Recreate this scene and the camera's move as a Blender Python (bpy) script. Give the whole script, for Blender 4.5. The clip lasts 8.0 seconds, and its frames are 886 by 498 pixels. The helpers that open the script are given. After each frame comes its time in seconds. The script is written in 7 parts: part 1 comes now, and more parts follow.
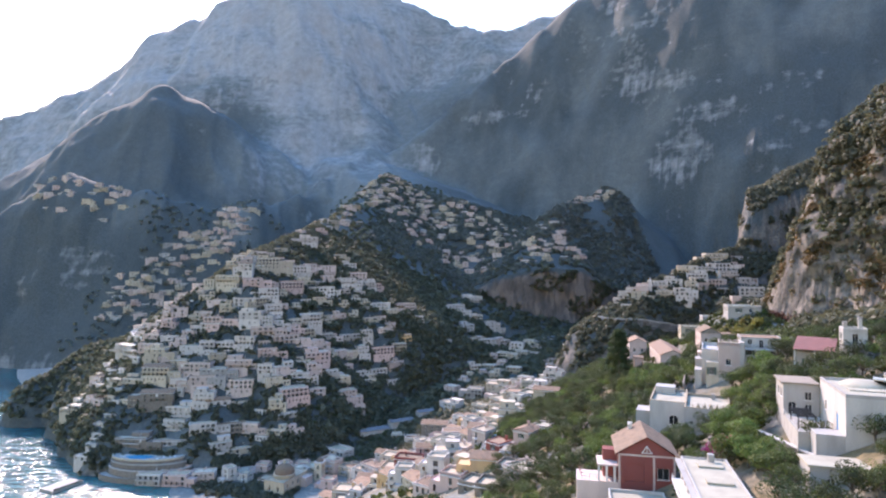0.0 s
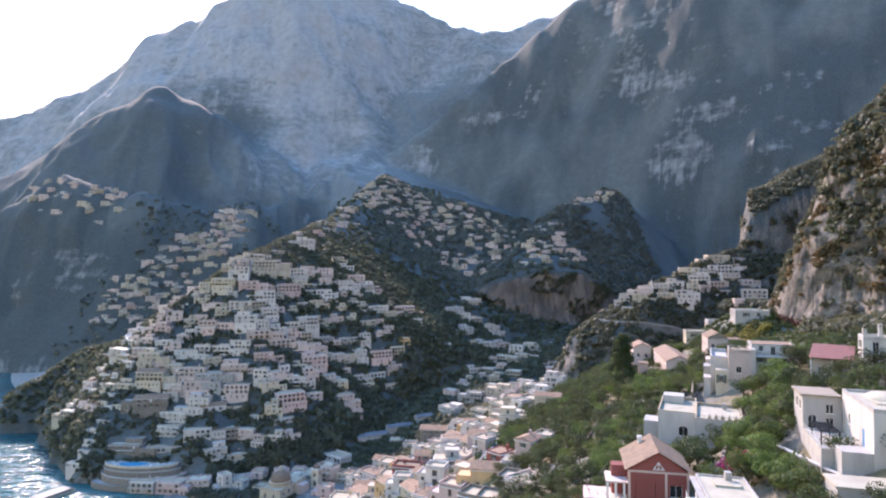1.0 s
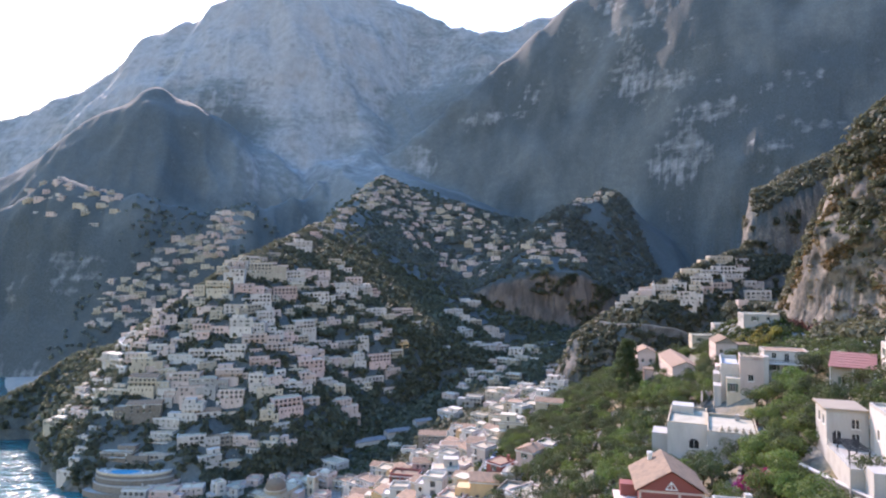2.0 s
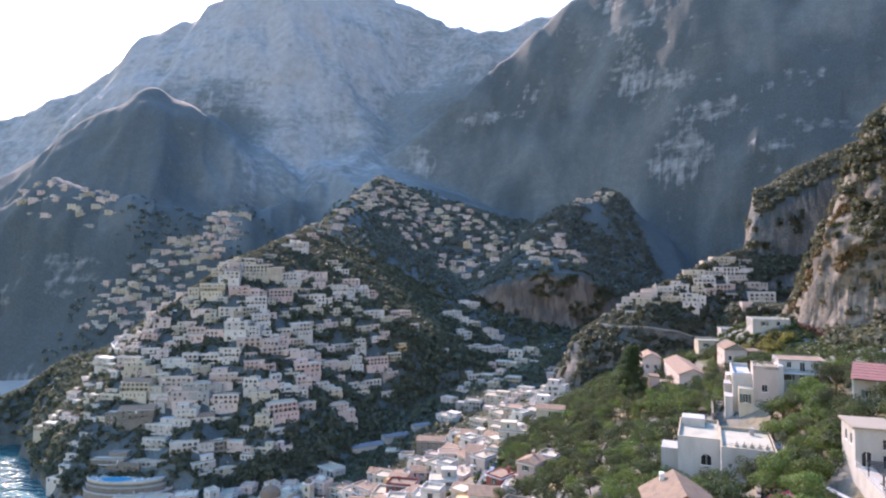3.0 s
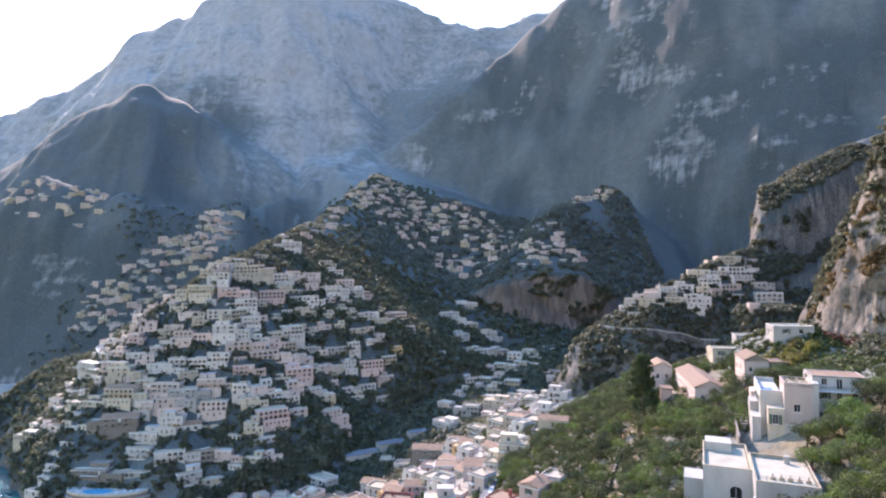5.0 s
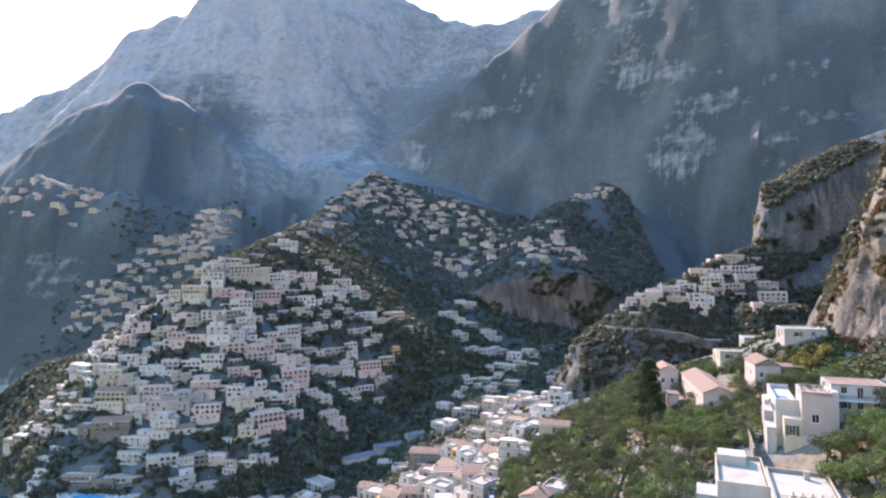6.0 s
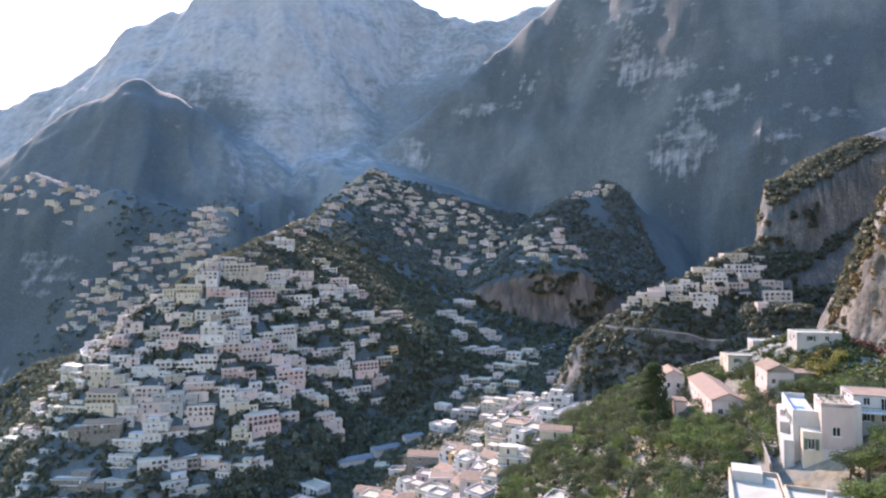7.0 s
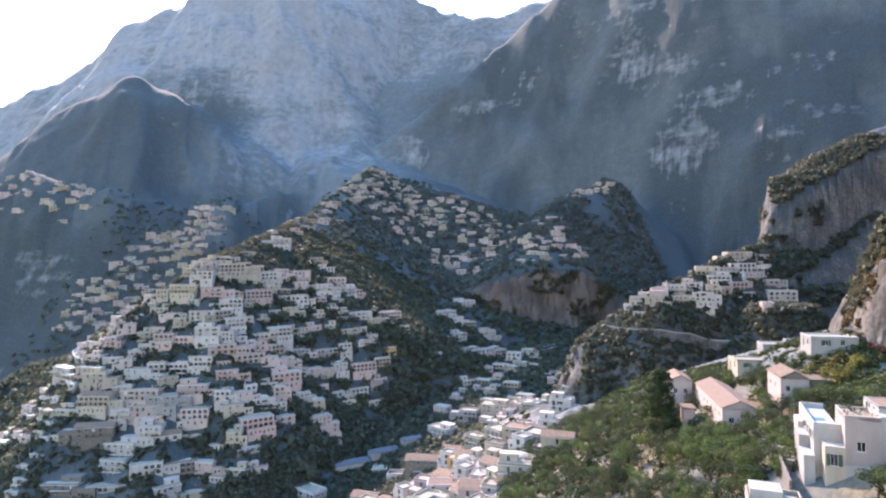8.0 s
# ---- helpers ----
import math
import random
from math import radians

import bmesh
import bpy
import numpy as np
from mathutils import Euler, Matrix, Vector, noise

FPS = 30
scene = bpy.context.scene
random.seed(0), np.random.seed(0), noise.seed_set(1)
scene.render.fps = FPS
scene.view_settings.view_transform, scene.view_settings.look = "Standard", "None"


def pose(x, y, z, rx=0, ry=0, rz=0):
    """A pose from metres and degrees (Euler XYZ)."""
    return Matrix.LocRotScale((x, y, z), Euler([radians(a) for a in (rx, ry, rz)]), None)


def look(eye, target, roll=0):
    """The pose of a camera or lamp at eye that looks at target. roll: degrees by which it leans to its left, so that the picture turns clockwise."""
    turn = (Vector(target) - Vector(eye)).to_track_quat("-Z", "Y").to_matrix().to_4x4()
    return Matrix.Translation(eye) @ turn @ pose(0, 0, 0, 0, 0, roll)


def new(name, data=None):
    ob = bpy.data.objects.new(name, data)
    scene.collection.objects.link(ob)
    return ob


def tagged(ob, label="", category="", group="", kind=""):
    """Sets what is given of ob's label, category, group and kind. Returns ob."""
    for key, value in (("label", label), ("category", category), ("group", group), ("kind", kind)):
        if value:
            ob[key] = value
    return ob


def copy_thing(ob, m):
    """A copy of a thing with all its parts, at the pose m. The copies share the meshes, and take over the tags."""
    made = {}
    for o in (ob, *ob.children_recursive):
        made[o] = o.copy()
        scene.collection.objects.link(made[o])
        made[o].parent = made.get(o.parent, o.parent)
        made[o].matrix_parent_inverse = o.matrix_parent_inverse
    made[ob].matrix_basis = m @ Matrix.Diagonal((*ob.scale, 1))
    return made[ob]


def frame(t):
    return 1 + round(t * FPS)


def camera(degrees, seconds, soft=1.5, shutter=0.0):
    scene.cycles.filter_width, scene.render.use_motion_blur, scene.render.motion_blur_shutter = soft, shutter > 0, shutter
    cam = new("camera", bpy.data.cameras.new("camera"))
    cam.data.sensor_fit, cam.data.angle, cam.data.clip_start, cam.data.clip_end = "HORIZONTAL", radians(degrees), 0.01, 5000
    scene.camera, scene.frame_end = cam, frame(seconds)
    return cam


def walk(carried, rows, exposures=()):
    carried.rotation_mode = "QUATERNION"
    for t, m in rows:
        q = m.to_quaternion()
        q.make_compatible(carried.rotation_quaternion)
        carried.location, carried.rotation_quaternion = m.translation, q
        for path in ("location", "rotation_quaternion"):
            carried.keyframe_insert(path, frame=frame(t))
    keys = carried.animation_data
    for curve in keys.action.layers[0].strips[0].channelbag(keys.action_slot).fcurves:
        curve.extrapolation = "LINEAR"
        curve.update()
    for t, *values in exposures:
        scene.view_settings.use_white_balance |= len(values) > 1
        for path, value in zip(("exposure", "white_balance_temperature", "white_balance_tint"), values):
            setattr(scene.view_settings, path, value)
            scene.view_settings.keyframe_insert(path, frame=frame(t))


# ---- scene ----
cam = camera(74.0, 8.0, soft=2.2)
PATH = [
    (0, (3.081, 3.577, 136.692), (3.075, 5.576, 136.743), 0.2),
    (0.5, (3.255, 6.776, 137.006), (3.251, 8.776, 137.06), 0.1),
    (1, (2.924, 9.887, 137.45), (2.923, 11.886, 137.506), 0.1),
    (1.5, (3.119, 13.475, 137.763), (3.119, 15.474, 137.821), 0.0),
    (3, (4.034, 25.203, 139.389), (4.039, 27.202, 139.449), -0.2),
    (3.5, (4.183, 28.905, 139.789), (4.19, 30.904, 139.848), -0.2),
    (4, (4.389, 32.552, 140.232), (4.398, 34.552, 140.29), -0.3),
    (4.5, (4.556, 36.681, 140.678), (4.568, 38.68, 140.734), -0.3),
    (6, (5.501, 48.337, 142.072), (5.518, 50.337, 142.119), -0.5),
    (6.5, (5.758, 52.172, 142.427), (5.777, 54.172, 142.47), -0.5),
    (7, (6.481, 56.302, 142.956), (6.499, 58.301, 142.995), -0.5),
    (7.5, (6.847, 60.135, 143.4), (6.865, 62.134, 143.435), -0.6),
    (8, (7.295, 64.118, 143.865), (7.314, 66.117, 143.897), -0.6),
]
walk(cam, [(t, look(eye, target, roll)) for t, eye, target, roll in PATH], exposures=((0, 1.60, 6000, 39.5), (8, 1.82, 6000, 39.5)))

# ---- daylight: a sun ahead and to the left, above the ridge, and a clear hazy sky ----
SUN_TURN, SUN_HEIGHT = -25.5, 35.5
world = bpy.data.worlds.new("sky")
world.use_nodes = True
scene.world = world
sky = world.node_tree.nodes.new("ShaderNodeTexSky")
sky.sky_type, sky.sun_disc = "NISHITA", False
sky.sun_elevation, sky.sun_rotation = radians(SUN_HEIGHT), radians(SUN_TURN)
sky.altitude, sky.air_density, sky.dust_density, sky.ozone_density = 100, 2.6, 0.35, 3.0
background = world.node_tree.nodes["Background"]
background.inputs["Strength"].default_value = 0.15
tone = world.node_tree.nodes.new("ShaderNodeHueSaturation")
tone.inputs["Saturation"].default_value = 1.45
world.node_tree.links.new(sky.outputs["Color"], tone.inputs["Color"])
world.node_tree.links.new(tone.outputs["Color"], background.inputs["Color"])
sun = new("sun", bpy.data.lights.new("sun", "SUN"))
sun.data.energy, sun.data.angle, sun.data.color = 2.9, radians(0.6), (1.0, 0.86, 0.62)
sun.matrix_world = look((0, 0, 900), (-math.sin(radians(SUN_TURN)) * 900, -math.cos(radians(SUN_TURN)) * 900, 900 - 900 * math.tan(radians(SUN_HEIGHT))))

# ---- materials ----
def shader(name, rough=0.8, metal=0.0):
    m = bpy.data.materials.new(name)
    m.use_nodes = True
    b = m.node_tree.nodes["Principled BSDF"]
    b.inputs["Roughness"].default_value, b.inputs["Metallic"].default_value = rough, metal
    return m, m.node_tree, b


def grain(tree, size, detail=5.0, stretch=(1, 1, 1), rough=0.55):
    """A noise whose largest lumps are about size metres, laid by place in the world."""
    place = tree.nodes.new("ShaderNodeNewGeometry")
    scale = tree.nodes.new("ShaderNodeMapping")
    scale.inputs["Scale"].default_value = [s / size for s in stretch]
    tree.links.new(place.outputs["Position"], scale.inputs["Vector"])
    tex = tree.nodes.new("ShaderNodeTexNoise")
    tex.inputs["Scale"].default_value, tex.inputs["Detail"].default_value, tex.inputs["Roughness"].default_value = 1.0, detail, rough
    tree.links.new(scale.outputs["Vector"], tex.inputs["Vector"])
    return tex.outputs["Fac"]


def spread(tree, value, low, high, to_low=0.0, to_high=1.0):
    r = tree.nodes.new("ShaderNodeMapRange")
    for key, v in zip(("From Min", "From Max", "To Min", "To Max"), (low, high, to_low, to_high)):
        r.inputs[key].default_value = v
    tree.links.new(value, r.inputs["Value"])
    return r.outputs["Result"]


def blend(tree, fac, a, b, kind="MIX"):
    n = tree.nodes.new("ShaderNodeMix")
    n.data_type, n.blend_type = "RGBA", kind
    for value, socket in ((fac, n.inputs[0]), (a, n.inputs[6]), (b, n.inputs[7])):
        if isinstance(value, (int, float)):
            socket.default_value = value
        elif isinstance(value, tuple):
            socket.default_value = (*value, 1.0)
        else:
            tree.links.new(value, socket)
    return n.outputs[2]


def arith(tree, op, a, b=0.0):
    n = tree.nodes.new("ShaderNodeMath")
    n.operation = op
    for value, socket in ((a, n.inputs[0]), (b, n.inputs[1])):
        if isinstance(value, (int, float)):
            socket.default_value = value
        else:
            tree.links.new(value, socket)
    return n.outputs[0]


def relief(tree, b, height, strength, distance):
    n = tree.nodes.new("ShaderNodeBump")
    n.inputs["Strength"].default_value, n.inputs["Distance"].default_value = strength, distance
    tree.links.new(height, n.inputs["Height"])
    tree.links.new(n.outputs["Normal"], b.inputs["Normal"])


def worn(name, colour, dark, size=2.0, rough=0.85, streak=(1, 1, 0.25), vary=0.12, bump=0.03, amount=0.55):
    """Paint, plaster, stone or tile: a base colour, weather stains that run down, fine grain, and a shade of its own for each object."""
    m, tree, b = shader(name, rough)
    stain = spread(tree, grain(tree, size, 6, streak), 0.42, 0.72, 0, amount)
    fine = grain(tree, size * 0.12, 3)
    c = blend(tree, stain, colour, dark)
    c = blend(tree, spread(tree, fine, 0.3, 0.7, 0, 0.25), c, dark)
    info = tree.nodes.new("ShaderNodeObjectInfo")
    hsv = tree.nodes.new("ShaderNodeHueSaturation")
    tree.links.new(c, hsv.inputs["Color"])
    tree.links.new(spread(tree, info.outputs["Random"], 0, 1, 1 - vary, 1 + 0.4 * vary), hsv.inputs["Value"])
    tree.links.new(hsv.outputs["Color"], b.inputs["Base Color"])
    relief(tree, b, fine, 0.4, bump)
    return m


WALLS = {
    "white": worn("white_plaster", (0.57, 0.515, 0.47), (0.31, 0.275, 0.245), vary=0.24),
    # near houses' white, stained and darkened in its colour for their walls' shade
    "chalk": worn("weathered_shaded_whitewash", (0.45, 0.42, 0.39), (0.26, 0.24, 0.215), vary=0.24),
    "cream": worn("cream_plaster", (0.50, 0.425, 0.325), (0.31, 0.26, 0.20), vary=0.24),
    "pink": worn("pink_plaster", (0.56, 0.40, 0.355), (0.38, 0.28, 0.25), vary=0.24),
    "rose": worn("pale_rose_plaster", (0.56, 0.44, 0.39), (0.38, 0.30, 0.26), vary=0.24),
    "ochre": worn("ochre_plaster", (0.58, 0.38, 0.19), (0.38, 0.25, 0.14), vary=0.24),
    "red": worn("red_plaster", (0.22, 0.06, 0.05), (0.2, 0.06, 0.05), amount=0.4),
    "grey": worn("grey_plaster", (0.42, 0.40, 0.38), (0.26, 0.24, 0.22), vary=0.24),
    "stone": worn("rubble_stone", (0.25, 0.21, 0.175), (0.11, 0.095, 0.08), 1.0, 0.9, (1, 1, 1), 0.2, 0.1, 0.8),
}
ROOF = worn("roof_terrace", (0.44, 0.35, 0.24), (0.23, 0.185, 0.135), 3.0, 0.8, (1, 1, 1))
WHITE_ROOF = worn("whitewashed_roof", (0.56, 0.48, 0.365), (0.34, 0.29, 0.225), 4.0, 0.75, (1, 1, 1), 0.06)
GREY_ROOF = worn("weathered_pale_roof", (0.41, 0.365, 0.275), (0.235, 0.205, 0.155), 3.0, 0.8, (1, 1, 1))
TERRACOTTA = worn("terracotta_tile", (0.29, 0.175, 0.11), (0.16, 0.11, 0.075), 1.5, 0.85, (1, 1, 1), 0.15, 0.05, 0.9)
OLD_TILE = worn("weathered_tile", (0.22, 0.145, 0.095), (0.12, 0.085, 0.06), 1.2, 0.9, (1, 1, 1), 0.1, 0.05, 0.9)
TRIM = worn("white_trim", (0.64, 0.62, 0.59), (0.55, 0.53, 0.5), 1.0, 0.7)
SHUTTER = worn("green_shutter", (0.07, 0.11, 0.08), (0.05, 0.06, 0.05), 0.8, 0.6)
WOOD = worn("brown_wood", (0.16, 0.09, 0.05), (0.09, 0.06, 0.04), 0.8, 0.7, (1, 1, 0.2))
IRON = shader("dark_iron", 0.55, 0.6)[0]
IRON.node_tree.nodes["Principled BSDF"].inputs["Base Color"].default_value = (0.04, 0.04, 0.045, 1)
BLUE = worn("blue_paint", (0.08, 0.26, 0.5), (0.06, 0.18, 0.36), 0.8, 0.5)
PANE, pane_tree, pane_b = shader("window_glass", 0.08)
pane_b.inputs["Base Color"].default_value = (0.018, 0.02, 0.024, 1)
FAR_PANE, far_tree, far_b = shader("shuttered_glass", 0.35)
far_tree.links.new(blend(far_tree, grain(far_tree, 3.0, 3), (0.018, 0.018, 0.02), (0.09, 0.085, 0.08)), far_b.inputs["Base Color"])
POOL, pool_tree, pool_b = shader("pool_water", 0.06)
pool_tree.links.new(blend(pool_tree, grain(pool_tree, 2.0), (0.02, 0.20, 0.34), (0.05, 0.30, 0.44)), pool_b.inputs["Base Color"])
pool_b.inputs["Specular IOR Level"].default_value = 0.25
relief(pool_tree, pool_b, grain(pool_tree, 0.5, 3), 0.3, 0.03)
ASPHALT = worn("asphalt", (0.16, 0.155, 0.15), (0.09, 0.09, 0.09), 3.0, 0.9, (1, 1, 1))
PAVING = worn("stone_paving", (0.40, 0.37, 0.33), (0.24, 0.22, 0.2), 2.0, 0.85, (1, 1, 1))


def leafy(name, light, dark, size):
    m, tree, b = shader(name, 0.6)
    geo = tree.nodes.new("ShaderNodeNewGeometry")
    info = tree.nodes.new("ShaderNodeObjectInfo")
    c = blend(tree, geo.outputs["Random Per Island"], light, dark)
    c = blend(tree, spread(tree, grain(tree, size, 3), 0.35, 0.65, 0, 0.6), c, dark)
    hsv = tree.nodes.new("ShaderNodeHueSaturation")
    tree.links.new(c, hsv.inputs["Color"])
    tree.links.new(spread(tree, info.outputs["Random"], 0, 1, 0.75, 1.2), hsv.inputs["Value"])
    tree.links.new(spread(tree, info.outputs["Random"], 0, 1, 0.485, 0.515), hsv.inputs["Hue"])
    tree.links.new(hsv.outputs["Color"], b.inputs["Base Color"])
    thin = tree.nodes.new("ShaderNodeBsdfTranslucent")
    tree.links.new(hsv.outputs["Color"], thin.inputs["Color"])
    mix = tree.nodes.new("ShaderNodeMixShader")
    mix.inputs[0].default_value = 0.5
    tree.links.new(b.outputs[0], mix.inputs[1])
    tree.links.new(thin.outputs[0], mix.inputs[2])
    tree.links.new(mix.outputs[0], tree.nodes["Material Output"].inputs["Surface"])
    return m


OLIVE = leafy("olive_leaves", (0.11, 0.138, 0.038), (0.038, 0.054, 0.016), 3.0)
CAROB = leafy("carob_leaves", (0.075, 0.1, 0.03), (0.028, 0.042, 0.014), 2.0)
LEMON = leafy("lemon_leaves", (0.18, 0.235, 0.045), (0.06, 0.1, 0.022), 3.0)
PINE = leafy("pine_needles", (0.15, 0.15, 0.092), (0.088, 0.092, 0.058), 2.0)
SCRUB = leafy("scrub_leaves", (0.145, 0.148, 0.085), (0.084, 0.09, 0.053), 12.0)
# leaves of the far bushes, lightened and greyed to imitate haze
HAZED_GARRIGUE = leafy("haze_paled_garrigue", (0.24, 0.25, 0.205), (0.16, 0.175, 0.145), 30.0)
DRY = leafy("dry_scrub", (0.24, 0.15, 0.06), (0.10, 0.085, 0.035), 6.0)
FLOWER = leafy("bougainvillea", (0.45, 0.04, 0.16), (0.25, 0.02, 0.09), 1.0)
BARK = worn("bark", (0.13, 0.10, 0.075), (0.06, 0.05, 0.04), 0.3, 0.95, (1, 1, 0.3))

# the ground: limestone, scrub, dry grass and paved ground, by the attributes of the sheet; scrub and limestone colours
# also carry distance haze
GROUND, tree, b = shader("mountain_ground", 0.95)


def mask(tree, name):
    n = tree.nodes.new("ShaderNodeAttribute")
    n.attribute_name = name
    return n.outputs["Fac"]


big, mid, fine = grain(tree, 90, 6), grain(tree, 14, 7), grain(tree, 2.2, 6)
upright = grain(tree, 16, 6, (1, 1, 0.55))
layers = grain(tree, 20, 4, (0.12, 0.12, 1))
# distance haze put into the colour: scrub and limestone paler, greyer and closer in tone
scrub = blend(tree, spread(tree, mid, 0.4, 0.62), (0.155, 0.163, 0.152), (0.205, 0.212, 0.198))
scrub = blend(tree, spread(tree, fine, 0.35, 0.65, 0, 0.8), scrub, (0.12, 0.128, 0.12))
# wooded ground: dark green pushed towards blue, the tint of haze painted in
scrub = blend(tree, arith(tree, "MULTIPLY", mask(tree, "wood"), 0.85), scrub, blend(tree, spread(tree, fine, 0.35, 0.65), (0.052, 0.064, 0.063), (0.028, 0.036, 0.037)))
stone = blend(tree, spread(tree, upright, 0.35, 0.68), (0.33, 0.325, 0.318), (0.25, 0.247, 0.242))
stone = blend(tree, spread(tree, fine, 0.45, 0.7, 0, 0.7), stone, (0.17, 0.168, 0.162))
stone = blend(tree, spread(tree, big, 0.5, 0.62, 0, 0.16), stone, (0.30, 0.21, 0.15))
tan = blend(tree, spread(tree, upright, 0.35, 0.65), (0.245, 0.205, 0.165), (0.095, 0.082, 0.07))
tan = blend(tree, spread(tree, fine, 0.42, 0.66, 0, 0.8), tan, (0.055, 0.05, 0.04))
cracks = grain(tree, 5, 5, (1, 1, 0.16))
tan = blend(tree, spread(tree, cracks, 0.52, 0.62, 0, 0.75), tan, (0.06, 0.055, 0.047))
stone = blend(tree, mask(tree, "tan"), stone, tan)
russet = blend(tree, spread(tree, upright, 0.35, 0.65), (0.20, 0.15, 0.122), (0.07, 0.058, 0.052))
russet = blend(tree, spread(tree, cracks, 0.5, 0.62, 0, 0.7), russet, (0.05, 0.042, 0.038))
stone = blend(tree, arith(tree, "SUBTRACT", mask(tree, "tan"), 1.0), stone, russet)
dry = blend(tree, spread(tree, fine, 0.35, 0.65), (0.24, 0.17, 0.085), (0.09, 0.075, 0.035))
paved = blend(tree, spread(tree, fine, 0.35, 0.65), (0.33, 0.30, 0.26), (0.17, 0.155, 0.135))
edge = arith(tree, "ADD", mask(tree, "rock"), arith(tree, "ADD", spread(tree, mid, 0, 1, -0.5, 0.5), spread(tree, layers, 0, 1, -0.45, 0.45)))
c = blend(tree, spread(tree, arith(tree, "ADD", mask(tree, "dry"), spread(tree, mid, 0, 1, -0.6, 0.6)), 0.35, 0.65), scrub, dry)
c = blend(tree, spread(tree, edge, 0.25, 0.8), c, stone)
c = blend(tree, spread(tree, arith(tree, "ADD", mask(tree, "paved"), spread(tree, mid, 0, 1, -0.4, 0.4)), 0.4, 0.6), c, paved)
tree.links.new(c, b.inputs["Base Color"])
close = spread(tree, mask(tree, "tan"), 0, 1, 0.3, 1.0)
relief(tree, b, arith(tree, "MULTIPLY", close, arith(tree, "ADD", mid, arith(tree, "MULTIPLY", fine, 0.3))), 0.6, 3.0)

SEA, tree, b = shader("sea_water", 0.17)
wave = arith(tree, "ADD", grain(tree, 16, 3, (1, 2.0, 1)), arith(tree, "MULTIPLY", grain(tree, 4.5, 3), 0.5))
tree.links.new(blend(tree, spread(tree, grain(tree, 120, 4), 0.4, 0.6), (0.006, 0.06, 0.068), (0.012, 0.115, 0.12)), b.inputs["Base Color"])
b.inputs["IOR"].default_value = 1.33
b.inputs["Specular IOR Level"].default_value = 0.5
relief(tree, b, wave, 1.0, 2.3)
# ---- the lie of the land ----
def hash01(ix, iy, seed):
    n = (ix.astype(np.int64) * 374761393 + iy.astype(np.int64) * 668265263 + seed * 1442695041) & 0x7FFFFFFF
    n = ((n ^ (n >> 13)) * 1274126177) & 0x7FFFFFFF
    return ((n ^ (n >> 16)) & 0xFFFFFF) / float(0xFFFFFF)


def value_noise(x, y, seed=0):
    ix, iy = np.floor(x), np.floor(y)
    fx, fy = x - ix, y - iy
    fx, fy = fx * fx * fx * (fx * (fx * 6 - 15) + 10), fy * fy * fy * (fy * (fy * 6 - 15) + 10)
    a, b = hash01(ix, iy, seed), hash01(ix + 1, iy, seed)
    c, d = hash01(ix, iy + 1, seed), hash01(ix + 1, iy + 1, seed)
    return (a + (b - a) * fx) * (1 - fy) + (c + (d - c) * fx) * fy - 0.5


def fbm(x, y, size, octaves=5, seed=0, ridged=False):
    total, amp = np.zeros_like(x), 1.0
    for k in range(octaves):
        # each octave is turned a little, so that no grid shows
        c, s = math.cos(0.6 * k + 0.3), math.sin(0.6 * k + 0.3)
        n = value_noise((x * c - y * s) / size + 17.3 * k, (x * s + y * c) / size - 9.1 * k, seed + k)
        total += amp * ((0.5 - 2 * np.abs(n)) if ridged else n)
        amp, size = amp * 0.5, size * 0.5
    return total


def along(points, x, y):
    """For each place: the distance to a line of crest points, the crest's height there, and the side."""
    best, height, side = np.full_like(x, 1e9), np.zeros_like(x), np.zeros_like(x)
    for (x0, y0, z0), (x1, y1, z1) in zip(points, points[1:]):
        dx, dy = x1 - x0, y1 - y0
        u = np.clip(((x - x0) * dx + (y - y0) * dy) / (dx * dx + dy * dy), 0, 1)
        d = np.hypot(x - x0 - u * dx, y - y0 - u * dy)
        near = d < best
        best = np.where(near, d, best)
        height = np.where(near, z0 + u * (z1 - z0), height)
        side = np.where(near, np.sign(dx * (y - y0) - dy * (x - x0)), side)
    return best, height, side


def blended_height(points, x, y, best):
    """The crest's height beside a bend: that of all its stretches, the nearest counting most."""
    total, weight = np.zeros_like(x), np.zeros_like(x)
    for (x0, y0, z0), (x1, y1, z1) in zip(points, points[1:]):
        dx, dy = x1 - x0, y1 - y0
        u = np.clip(((x - x0) * dx + (y - y0) * dy) / (dx * dx + dy * dy), 0, 1)
        w = np.exp(-(np.hypot(x - x0 - u * dx, y - y0 - u * dy) - best) / (0.22 * best + 3))
        total, weight = total + w * (z0 + u * (z1 - z0)), weight + w
    return total / weight


def ridge(points, x, y, left, right, round_off=6.0):
    d, z, side = along(points, x, y)
    z = blended_height(points, x, y, d)
    return z - np.where(side > 0, left, right) * (np.sqrt(d * d + round_off * round_off) - round_off)


def soft_max(a, b, k):
    m = np.clip(0.5 + 0.5 * (a - b) / k, 0, 1)
    return b + (a - b) * m + k * m * (1 - m)


def ramp(v, a, b):
    u = np.clip((v - a) / (b - a), 0, 1)
    return u * u * (3 - 2 * u)


